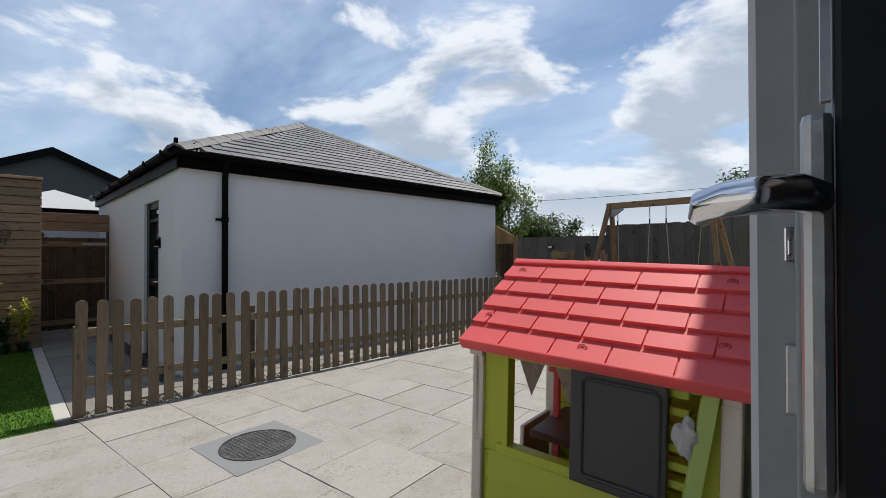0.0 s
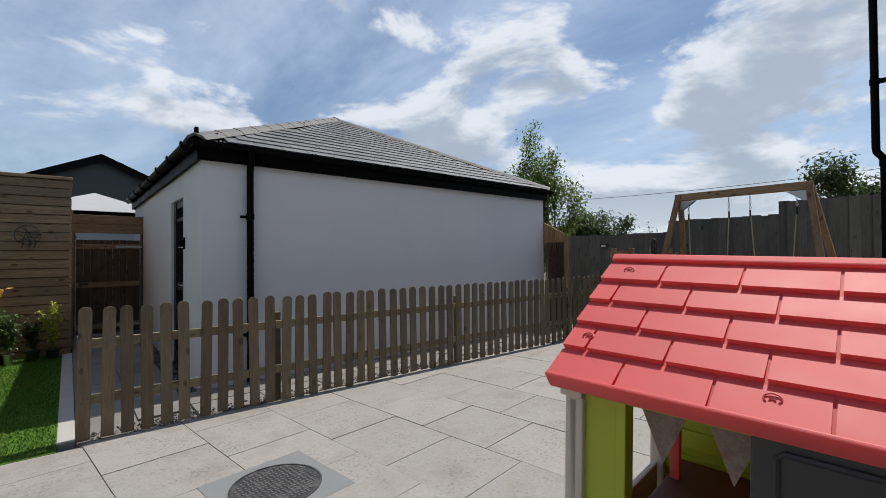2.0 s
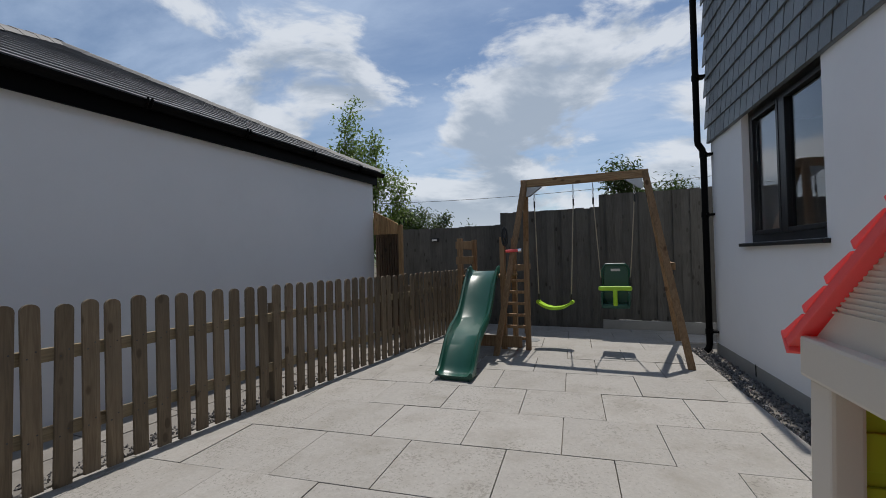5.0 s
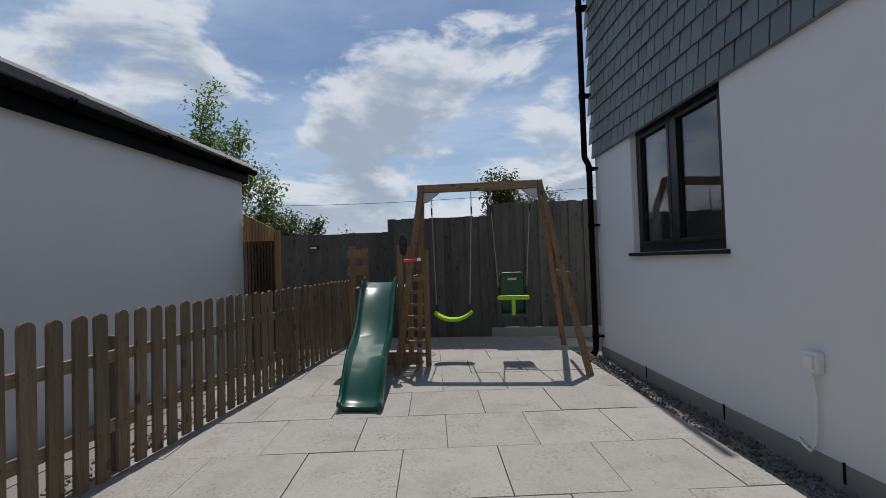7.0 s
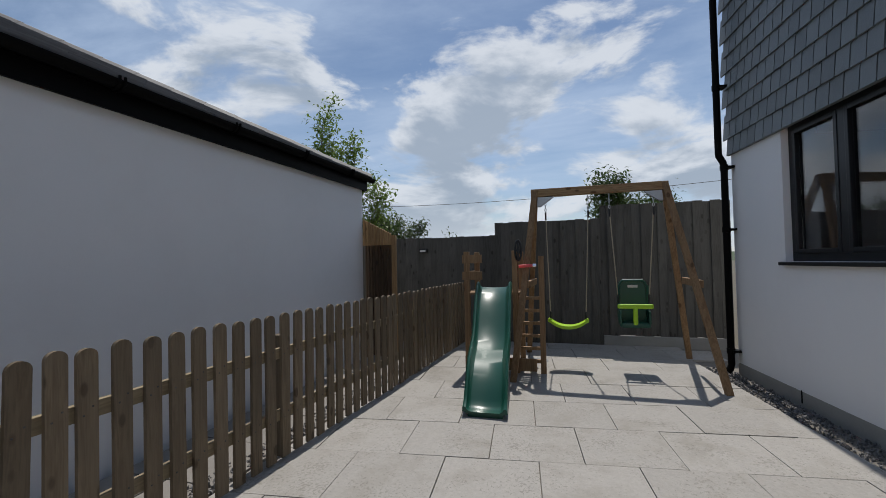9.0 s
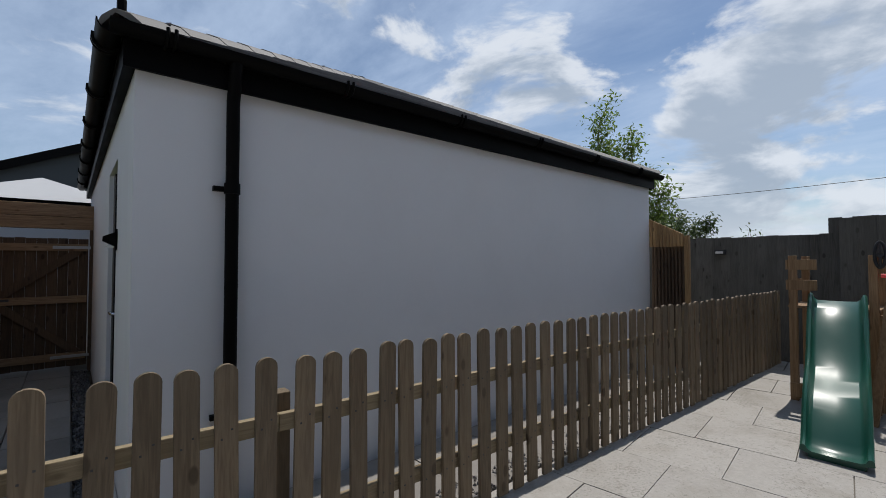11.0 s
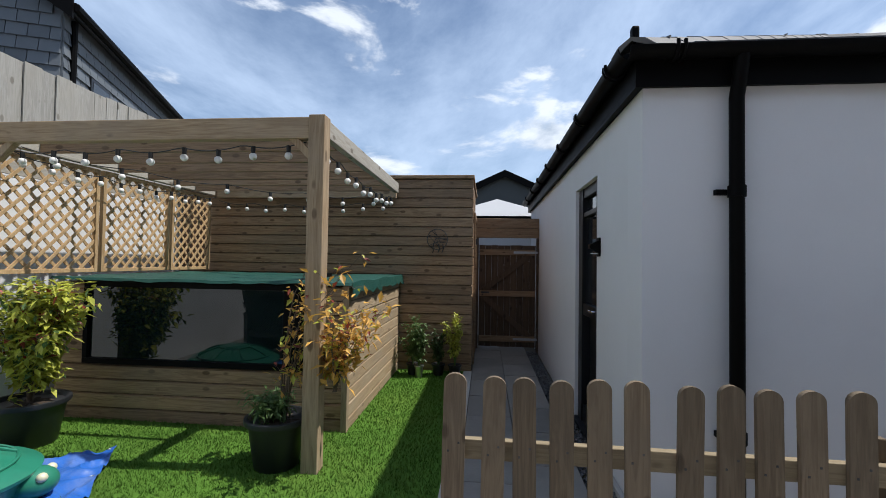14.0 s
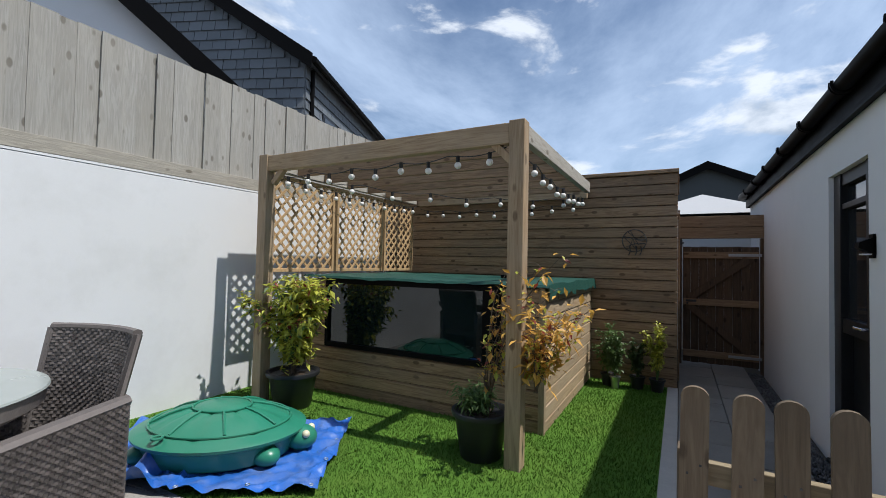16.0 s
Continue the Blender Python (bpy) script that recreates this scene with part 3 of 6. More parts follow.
part("door_frame", bm, FRAMEGREY, house, "dark grey door frame")
bm = BM()
box(bm, DL, DR, -0.30, 0.05, -0.07, -0.022, 0.006)
part("threshold", bm, FRAMEGREY, house)

# rainwater pipe at the corner
bm = BM()
tube(bm, [(-0.05, 0.15, 5.1), (-0.05, 0.15, 2.47), (-0.045, 0.145, 2.43), (-0.02, 0.095, 2.36), (-0.02, 0.085, 2.31), (-0.02, 0.085, 0.10), (-0.02, 0.10, 0.05), (-0.02, 0.13, 0.02)], 0.036, 12)
for z in (0.25, 1.6, 2.30, 3.2, 4.3):
    y = 0.15 if z > 2.4 else 0.085
    x = -0.05 if z > 2.4 else -0.02
    cyl(bm, (x, y, z - 0.03), (x, y, z + 0.03), 0.043, seg=12)
    box(bm, x - 0.06, x + 0.06, 0.0 if z < 2.4 else 0.06, y, z - 0.012, z + 0.012)
part("drainpipe", bm, BLACK, house, "black plastic rainwater pipe", smooth=True)
bm = BM()
box(bm, -3.085, -2.985, 0.0, 0.045, 0.555, 0.665, 0.008)
box(bm, -3.065, -3.005, 0.045, 0.06, 0.575, 0.645, 0.004)
part("outdoor_socket", bm, WHITEUPVC, house, "white weatherproof outdoor socket")
bm = BM()
tube(bm, [(-3.035, 0.03, 0.56), (-3.04, 0.02, 0.42), (-3.035, 0.02, 0.24), (-3.03, 0.025, 0.16), (-3.0, 0.03, 0.115), (-2.95, 0.02, 0.125), (-2.90, 0.012, 0.15)], 0.008, 6)
part("socket_cable", bm, WHITEUPVC, house)

# ---- garage ----
GX0, GX1, GY0, GY1, GZ = 1.76, 7.44, 5.84, 11.78, 2.345
garage = thing("garage", (0, 0, 0), "detached white rendered garage with hipped slate roof", "garage")
GD0, GD1, GDT = 6.82, 7.62, 2.06
for x0, x1, y0, y1 in ((GX0, GX1, GY0, GY0 + 0.25), (GX1 - 0.25, GX1, GY0 + 0.25, GY1), (GX0, GX1 - 0.25, GY1 - 0.25, GY1)):
    bm = BM()
    box(bm, x0, x1, y0, y1, -0.07, GZ)
    part("wall", bm, RENDER, garage, "smooth white rendered wall")
bm = BM()
prism(bm, [(GY0 + 0.25, -0.07), (GD0, -0.07), (GD0, GDT), (GD1, GDT), (GD1, -0.07), (GY1 - 0.25, -0.07), (GY1 - 0.25, GZ), (GY0 + 0.25, GZ)], 0, GX0, GX0 + 0.25)
part("wall", bm, RENDER, garage, "smooth white rendered wall with a door opening")
bm = BM()
box(bm, GX0 + 0.10, GX0 + 0.14, GD0, GD1, -0.05, GDT)
gdoor = part("door", bm, FRAMEGREY, garage, "dark grey half-glazed side door")
bm = BM()
for y in (GD0 + 0.075, GD1 - 0.075):
    box(bm, GX0 + 0.03, GX0 + 0.105, y - 0.075, y + 0.075, -0.05, GDT, 0.004)
for z0, z1 in ((GDT - 0.09, GDT), (0.92, 1.02), (-0.05, 0.12), (1.80, 1.84)):
    box(bm, GX0 + 0.04, GX0 + 0.102, GD0 + 0.15, GD1 - 0.15, z0, z1, 0.004)
part("door_frame", bm, FRAMEGREY, gdoor)
for z0, z1 in ((1.02, 1.80), (1.84, 1.97)):
    bm = BM()
    box(bm, GX0 + 0.075, GX0 + 0.09, GD0 + 0.15, GD1 - 0.15, z0, z1)
    part("pane", bm, mat("dark_glazing", (0.02, 0.022, 0.025), 0.05, var=0.0, bump=0.0, spec=0.8), gdoor)
bm = BM()
tube(bm, [(GX0 + 0.03, GD0 + 0.10, 1.0), (GX0 - 0.01, GD0 + 0.10, 1.0), (GX0 - 0.015, GD0 + 0.12, 1.0), (GX0 - 0.015, GD0 + 0.21, 1.0)], 0.010, 10)
part("door_handle", bm, CHROME, gdoor, smooth=True)
bm = BM()
box(bm, GX0 - 0.02, GX0 + 0.16, GD0 - 0.0, GD1, -0.06, -0.03)
part("threshold", bm, FRAMEGREY, garage)
OV = 0.055
EX0, EX1, EY0, EY1, EZ = GX0 - OV, GX1 + OV, GY0 - OV, GY1 + OV, 2.50
bm = BM()
box(bm, EX0, EX1, EY0, GY0 + 0.02, GZ - 0.0, GZ + 0.02)
box(bm, EX0, GX0 + 0.02, GY0 + 0.02, EY1, GZ, GZ + 0.02)
box(bm, GX1 - 0.02, EX1, GY0 + 0.02, EY1, GZ, GZ + 0.02)
box(bm, GX0 + 0.02, GX1 - 0.02, GY1 - 0.02, EY1, GZ, GZ + 0.02)
part("soffit", bm, BLACK, garage, "black soffit boards")
for x0, x1, y0, y1 in ((EX0, EX1, EY0, EY0 + 0.02), (EX0, EX0 + 0.02, EY0 + 0.02, EY1), (EX1 - 0.02, EX1, EY0 + 0.02, EY1), (EX0 + 0.02, EX1 - 0.02, EY1 - 0.02, EY1)):
    bm = BM()
    box(bm, x0, x1, y0, y1, GZ - 0.015, EZ + 0.02)
    part("fascia", bm, BLACK, garage, "black fascia board")
APEX = Vector((4.72, (EY0 + EY1) / 2, 4.02))
CORN = [Vector((EX0 - 0.03, EY0 - 0.03, EZ + 0.02)), Vector((EX1 + 0.03, EY0 - 0.03, EZ + 0.02)), Vector((EX1 + 0.03, EY1 + 0.03, EZ + 0.02)), Vector((EX0 - 0.03, EY1 + 0.03, EZ + 0.02))]
bm = BM()
v = [bm.verts.new(c) for c in CORN]
t = bm.verts.new(APEX)
lowv = [bm.verts.new(c - Vector((0, 0, 0.03))) for c in CORN]
for i in range(4):
    bm.faces.new((v[i], v[(i + 1) % 4], t))
    bm.faces.new((lowv[(i + 1) % 4], lowv[i], v[i], v[(i + 1) % 4])[::-1])
bm.faces.new(lowv[::-1])
bmesh.ops.recalc_face_normals(bm, faces=bm.faces)
groof = part("roof", bm, SLATE, garage, "hipped roof of grey slates")
# hip tiles: half-round, lapped
hip_me = None
for i in range(4):
    a, d = CORN[i], APEX - CORN[i]
    n = int(d.length / 0.36)
    yv = d.normalized()
    xv = yv.cross(Vector((0, 0, 1))).normalized()
    zv = xv.cross(yv)
    rot = Matrix((xv, yv, zv)).transposed().to_4x4()
    if hip_me is None:
        b2 = BM()
        sec = [(-0.125, -0.035), (-0.075, 0.012), (0.0, 0.04), (0.075, 0.012), (0.125, -0.035), (0.105, -0.04), (0.0, 0.02), (-0.105, -0.04)]
        prism(b2, [(x * 1.0, z) for x, z in sec], 1, 0.0, 0.40)
        bmesh.ops.translate(b2, verts=[q for q in b2.verts if q.co.y < 0.1], vec=(0, 0, 0.006))
        hip_me = mesh_of("hip_tile", b2, RIDGE)
    for k in range(n):
        piece("hip_tile", hip_me, groof, Matrix.Translation(a + yv * (k * d.length / n) + Vector((0, 0, 0.02))) @ rot)
# gutters: half-round channels with brackets, on the two visible sides
def gutter(name, a, b, out, parent, brackets=0.85):
    """A half-round gutter from a to b, its open side up."""
    a, b, out = Vector(a), Vector(b), Vector(out)
    bm = BM()
    prof = [(math.cos(x) * 0.056, math.sin(x) * 0.056) for x in [math.pi + math.pi * k / 8 for k in range(9)]]
    prof += [(math.cos(x) * 0.050, math.sin(x) * 0.050) for x in [2 * math.pi - math.pi * k / 8 for k in range(9)]]
    d = (b - a).normalized()
    s = [bm.verts.new(a + out * p + Vector((0, 0, q))) for p, q in prof]
    t = [bm.verts.new(b + out * p + Vector((0, 0, q))) for p, q in prof]
    n = len(s)
    for i in range(n):
        bm.faces.new((s[i], s[(i + 1) % n], t[(i + 1) % n], t[i]))
    bm.faces.new(s)
    bm.faces.new(t[::-1])
    for k in range(int(((b - a).length - 0.3) / brackets) + 1):
        c = a + d * (0.25 + k * brackets)
        tube(bm, [c - d * 0.018 + out * math.cos(x) * 0.062 + Vector((0, 0, math.sin(x) * 0.062)) for x in [math.pi * (0.9 + 1.2 * j / 8) for j in range(9)]], 0.010, 5)
        tube(bm, [c + d * 0.018 + out * math.cos(x) * 0.062 + Vector((0, 0, math.sin(x) * 0.062)) for x in [math.pi * (0.9 + 1.2 * j / 8) for j in range(9)]], 0.010, 5)
    bmesh.ops.recalc_face_normals(bm, faces=bm.faces)
    return part(name, bm, BLACK, parent, "black plastic gutter", smooth=True)


gutter("gutter", (EX0 - 0.055, EY0 - 0.06, EZ + 0.01), (EX0 - 0.055, EY1, EZ + 0.0), (1, 0, 0), garage)
gutter("gutter", (EX0 - 0.06, EY0 - 0.055, EZ + 0.01), (EX1 + 0.06, EY0 - 0.055, EZ + 0.0), (0, 1, 0), garage, 1.0)
bm = BM()
tube(bm, [(2.215, EY0 - 0.055, EZ - 0.03), (2.215, GY0 - 0.075, GZ - 0.02), (2.215, GY0 - 0.055, GZ - 0.08), (2.215, GY0 - 0.055, 0.0)], 0.036, 12)
for z in (0.5, 1.77):
    cyl(bm, (2.215, GY0 - 0.055, z - 0.03), (2.215, GY0 - 0.055, z + 0.03), 0.043, seg=12)
    box(bm, 2.125, 2.25, GY0 - 0.03, GY0 + 0.002, z - 0.014, z + 0.014)
part("drainpipe", bm, BLACK, garage, "black plastic rainwater pipe", smooth=True)

# ---- boundary walls and fences ----
bm = BM()
box(bm, -3.45, -3.25, -2.0, 10.4, -0.07, 2.065, 0.008)
setting("wall_west", bm, WALLWHITE, "tall white painted garden wall", "wall")
bm = BM()
box(bm, -3.448, -3.247, -2.0, 10.4, 2.067, 2.085)
setting("wall_coping", bm, WALLWHITE, "thin white coping on the garden wall", "coping")


def board_fence(name, a, b, z0, z1, material, label, pitch=0.115, rails=(), side=1.0, rail_mat=None, thick=0.022):
    """Feather-edge boards, each lapped over its neighbour, nailed to rails."""
    a, b = Vector((*a, 0)), Vector((*b, 0))
    d = b - a
    ang = math.degrees(math.atan2(d.y, d.x))
    f = tagged(thing(name, pose(a.x, a.y, 0, 0, 0, ang), label, "fence"), kind="structure")
    bmx = BM()
    prism(bmx, [(0.0, 0.0), (0.0, thick), (pitch + 0.02, min(0.010, thick * 0.55)), (pitch + 0.02, 0.0)], 2, z0, z1)
    me = mesh_of("board", bmx, material)
    n = int(d.length / pitch) + 1
    rng = random.Random(n)
    for k in range(n):
        piece("board", me, f, pose(k * pitch, (0.004 if k % 2 and thick > 0.015 else 0.0) * side, rng.uniform(-0.008, 0.008), rng.uniform(-0.3, 0.3), rng.uniform(-0.25, 0.25), 0) @ Matrix.Diagonal((1, side, 1, 1)))
    for z in rails:
        bmx = BM()
        box(bmx, 0, d.length, -0.05 * side if side > 0 else 0.002, -0.002 if side > 0 else 0.05, z - 0.04, z + 0.04, 0.003)
        part("rail", bmx, rail_mat or material, f)
    return f


F1 = board_fence("fence_east", (9.03, 6.75), (9.03, 4.25), -0.05, 1.72, GREYFENCE, "dark weathered vertical board garden fence", side=-1.0, rails=(0.4, 1.4))
board_fence("fence_east", (9.02, 4.25), (9.02, 2.62), -0.05, 1.92, GREYFENCE, "dark weathered vertical board garden fence, one step higher", side=-1.0, rails=(0.4, 1.5))
board_fence("fence_east", (9.01, 2.62), (9.01, 0.9), 0.14, 2.11, GREYFENCE, "dark weathered vertical board garden fence on a concrete base", side=-1.0, rails=(0.4, 1.6))
bm = BM()
box(bm, 8.96, 9.05, 0.9, 2.60, -0.07, 0.14, 0.006)
setting("gravel_board", bm, PLINTH, "pale concrete base board under the fence", "gravel board")
FW = board_fence("fence_west", (-3.30, 1.0), (-3.30, 10.4), 2.20, 3.14, PALEFENCE, "pale weathered board fence on top of the white wall", pitch=0.145, side=-1.0, thick=0.013)
bm = BM()
box(bm, -3.345, -3.245, -2.0, 10.4, 2.087, 2.205, 0.004)
part("base_rail", bm, wood("pale_rail", (0.27, 0.25, 0.21), (0.40, 0.37, 0.31), axis=1, rnd=0.2), None, "")
bpy.data.objects["base_rail"].parent = FW
bpy.data.objects["base_rail"].matrix_parent_inverse = FW.matrix_basis.inverted()

# ---- picket fence ----
pf = thing("picket_fence", (0.80, FENCE_Y + 0.03, 0, 0, 0, -1.65), "low weathered wooden picket fence with rounded tops", "fence")
bm = BM()
hw, zt = 0.040, 0.978
outl = [(-hw, 0.02), (hw, 0.02), (hw, zt - 0.035)] + [(hw * math.cos(x), zt - 0.035 + 0.035 * math.sin(x)) for x in [math.pi * k / 10 for k in range(1, 10)]] + [(-hw, zt - 0.035)]
prism(bm, outl, 1, -0.02, 0.0)
nails = []
for z in (0.285, 0.315, 0.705, 0.735):
    for x in ((-0.018,) if z in (0.285, 0.705) else (0.018,)):
        nails += box(bm, x - 0.0035, x + 0.0035, -0.0215, -0.0195, z - 0.0035, z + 0.0035)
for f in bm.faces:
    if all(v in nails for v in f.verts):
        f.material_index = 1
pk_me = mesh_of("picket", bm, [PICKET, IRON])
rng = random.Random(5)
# the first pickets stand at uneven gaps, the rest at one pitch
GAPS = [0.0, 0.138, 0.262, 0.391, 0.520, 0.646, 0.792, 0.926, 1.055, 1.194, 1.324, 1.468, 1.591, 1.730, 1.869, 1.992, 2.112, 2.251, 2.366, 2.515]
GAPS += [2.515 + 0.1345 * k for k in range(1, 41)]
for x in GAPS:
    piece("picket", pk_me, pf, pose(x + rng.uniform(-0.004, 0.004), rng.uniform(-0.002, 0.002), rng.uniform(-0.008, 0.008), 0, rng.uniform(-0.9, 0.9), rng.uniform(-1.5, 1.5)))
POSTS = [0.0, 1.40, 3.65, 5.90, 7.86]
for a, b in zip(POSTS, POSTS[1:]):
    for z in (0.30, 0.71):
        bm = BM()
        box(bm, a - 0.02, b - 0.023, 0.004, 0.036, z - 0.035, z + 0.035, 0.003)
        part("rail", bm, RAIL, pf)
for k, x in enumerate(POSTS):
    bm = BM()
    box(bm, x - 0.037, x + 0.037, 0.04, 0.115, -0.05, 0.82 if k else 0.76, 0.004)
    part("post", bm, PICKET, pf)

# ---- garden cabin ----
CX, CY, CZ = 0.75, 8.95, 2.44
cabin = thing("garden_cabin", (0, 0, 0), "flat-roofed garden cabin clad in horizontal timber boards", "cabin")
bm = BM()
box(bm, -3.2, CX - 0.03, CY + 0.03, 10.7, -0.05, CZ)
part("body", bm, GATEWOOD, cabin)
bm = BM()
box(bm, -3.24, CX + 0.012, CY - 0.012, 10.75, CZ + 0.002, CZ + 0.045, 0.006)
part("roof_trim", bm, CLAD, cabin)


def cladding(parent, a, b, z0, z1, pitch, material, thick=0.020, name="plank"):
    """Horizontal boards from a to b with a shadow gap between them, facing to the right of a to b."""
    a, b = Vector((*a, 0)), Vector((*b, 0))
    d = b - a
    m0 = pose(a.x, a.y, 0, 0, 0, math.degrees(math.atan2(d.y, d.x)))
    n = max(1, round((z1 - z0) / pitch))
    p = (z1 - z0) / n
    bmx = BM()
    prism(bmx, [(0.0, 0.004), (-thick, 0.006), (-thick, p - 0.014), (-thick * 0.3, p - 0.005), (0.0, p - 0.004)], 0, 0.0, d.length)
    me = mesh_of(name, bmx, material)
    for k in range(n):
        piece(name, me, parent, m0 @ pose(0, random.Random(k).uniform(-0.001, 0.001), z0 + k * p))


cladding(cabin, (-2.84, CY + 0.03), (CX, CY + 0.03), -0.03, CZ, 0.122, CLAD)
# darker copy of the cladding, with the alley's shade put into its colour
CLADSHADE = wood("cladding_shaded", (0.17, 0.105, 0.06), (0.31, 0.21, 0.125), axis=0, rnd=0.28)
cladding(cabin, (CX - 0.03, CY + 0.012), (CX - 0.03, 10.46), -0.03, CZ, 0.122, CLADSHADE)
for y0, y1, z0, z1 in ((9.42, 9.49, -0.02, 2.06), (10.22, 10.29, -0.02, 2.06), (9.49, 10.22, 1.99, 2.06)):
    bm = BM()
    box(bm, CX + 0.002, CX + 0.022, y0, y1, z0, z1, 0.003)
    part("door_trim", bm, CLADSHADE, cabin)
bm = BM()
box(bm, CX + 0.004, CX + 0.05, 9.50, 9.53, 1.62, 1.70, 0.004)
tube(bm, [(CX + 0.045, 9.515, 1.66), (CX + 0.06, 9.50, 1.66), (CX + 0.06, 9.44, 1.66)], 0.009, 6)
part("door_latch", bm, IRON, cabin)
# ---- gate ----
gate = thing("garden_gate", (0, 10.5, 0), "dark brown boarded timber garden gate, closed", "gate")
for x0, x1 in ((0.752, 0.800), (1.722, 1.757)):
    bm = BM()
    box(bm, x0, x1, 0.0, 0.09, -0.06, 1.77, 0.004)
    part("gate_post", bm, GATEWOOD, gate)
# lintel in the same darkened cladding, the garage's shade painted into it
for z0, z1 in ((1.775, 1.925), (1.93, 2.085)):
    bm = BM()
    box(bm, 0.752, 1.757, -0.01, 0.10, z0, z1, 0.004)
    part("lintel", bm, CLADSHADE, gate, "thick timber cross board over the gate")
bm = BM()
box(bm, 0.0, 0.098, 0.03, 0.05, 0.03, 1.655, 0.003)
gb_me = mesh_of("board", bm, GATEWOOD)
for k in range(9):
    piece("board", gb_me, gate, pose(0.812 + k * 0.100, 0, random.Random(k).uniform(-0.004, 0.004)))
for z in (0.16, 0.88, 1.54):
    bm = BM()
    box(bm, 0.82, 1.70, -0.005, 0.028, z - 0.045, z + 0.045, 0.003)
    part("ledge", bm, CLADSHADE, gate)
for z0, z1 in ((0.20, 0.84), (0.92, 1.50)):
    bm = BM()
    a, c = ((0.87, 0.0, z0), (1.62, 0.0, z1)) if z0 > 0.5 else ((1.62, 0.0, z0), (0.87, 0.0, z1))
    beam(bm, (a[0], 0.012, a[2]), (c[0], 0.012, c[2]), 0.09, 0.03, 0.003, up=(0, 1, 0))
    part("brace", bm, GATEWOOD, gate)
for z in (0.16, 1.54):
    bm = BM()
    box(bm, 1.36, 1.735, -0.012, -0.006, z - 0.018, z + 0.018, 0.002)
    part("hinge", bm, STEEL, gate)
bm = BM()
box(bm, 0.85, 0.98, -0.018, -0.006, 0.88, 0.91, 0.003)
cyl(bm, (0.87, -0.05, 0.86), (0.87, -0.006, 0.86), 0.014)
part("latch", bm, IRON, gate)

# ---- distance ----
def gable_house(name, at, length, width, eaves, ridge, wall_mat, label, over=0.3, windows=(), hang=True):
    """A house with its gable towards -y of its pose; x is along the gable."""
    h = thing(name, at, label, "house")
    bm = BM()
    prism(bm, [(-width / 2, -0.07), (width / 2, -0.07), (width / 2, eaves), (0, ridge), (-width / 2, eaves)], 1, 0.0, length)
    part("wall", bm, wall_mat, h)
    for s in (-1, 1):
        bm = BM()
        sl = (ridge - eaves) / (width / 2)
        e = (s * (width / 2 + over), eaves - sl * over)
        prism(bm, [(0, ridge + 0.02), (0, ridge + 0.17), (e[0], e[1] + 0.17), (e[0], e[1] + 0.02)], 1, -over, length + over)
        r = part("roof", bm, FARSLATE, h)
        bm = BM()
        prism(bm, [(0, ridge - 0.12), (0, ridge + 0.20), (e[0] + s * 0.05, e[1] + 0.20), (e[0] + s * 0.05, e[1] - 0.12)], 1, -over - 0.05, -over - 0.002)
        part("verge", bm, BLACK, r)
        bm = BM()
        tube(bm, [(e[0] + s * 0.07, -over, e[1] + 0.08), (e[0] + s * 0.07, length + over, e[1] + 0.08)], 0.07, 8)
        part("gutter", bm, BLACK, r)
    # clad courses on the gable and on the flank with windows
    if hang:
        bm = BM()
        z = 1.5
        while z < ridge - 0.1:
            w = width / 2 if z + 0.22 < eaves else max(0.02, width / 2 * (ridge - z - 0.22) / (ridge - eaves))
            sw, off = 0.30, 0.15 * (round(z / 0.215) % 2)
            for k in range(int(2 * w / sw) + 2):
                a, c = max(-w, -w + (k - 1) * sw + off), min(w, -w + k * sw + off - 0.012)
                if c - a > 0.03:
                    prism(bm, [(-0.045, z), (-0.012, z + 0.23), (-0.002, z + 0.23), (-0.002, z)], 0, a, c)
            if z + 0.22 < eaves:
                for k in range(int(length / sw) + 2):
                    a, c = max(0.0, (k - 1) * sw + off), min(length, k * sw + off - 0.012)
                    if c - a > 0.03:
                        prism(bm, [(width / 2 + 0.045, z), (width / 2 + 0.012, z + 0.23), (width / 2 + 0.002, z + 0.23), (width / 2 + 0.002, z)], 1, a, c)
            z += 0.215
        tagged(part("cladding", bm, wall_mat, h), kind="stuff")
    for side, y0, y1, z0, z1 in windows:
        bm = BM()
        x = side * width / 2
        box(bm, x - 0.03, x + 0.06, y0, y1, z0, z1, 0.01)
        w = part("window", bm, FRAMEGREY, h, "dark framed window")
        bm = BM()
        box(bm, x - 0.034, x + 0.066, y0 + 0.07, y1 - 0.07, z0 + 0.07, z1 - 0.07)
        part("pane", bm, mat("far_glazing", (0.03, 0.035, 0.04), 0.08, var=0.0, bump=0.0), w)
    return h

# ---- playhouse ----
PLAY = pose(2.489, 0.621, -0.030, 1.45, 0, 6.0)
ph = thing("playhouse", PLAY, "child's plastic playhouse, lime green with a red tiled roof", "playhouse")
PL, PR, PE, PW = 1.12, 1.330, 0.962, 0.508
ROOFTH = 0.022
CAPRED = mat("red_cap", (0.42, 0.03, 0.035), 0.5, var=0.05)


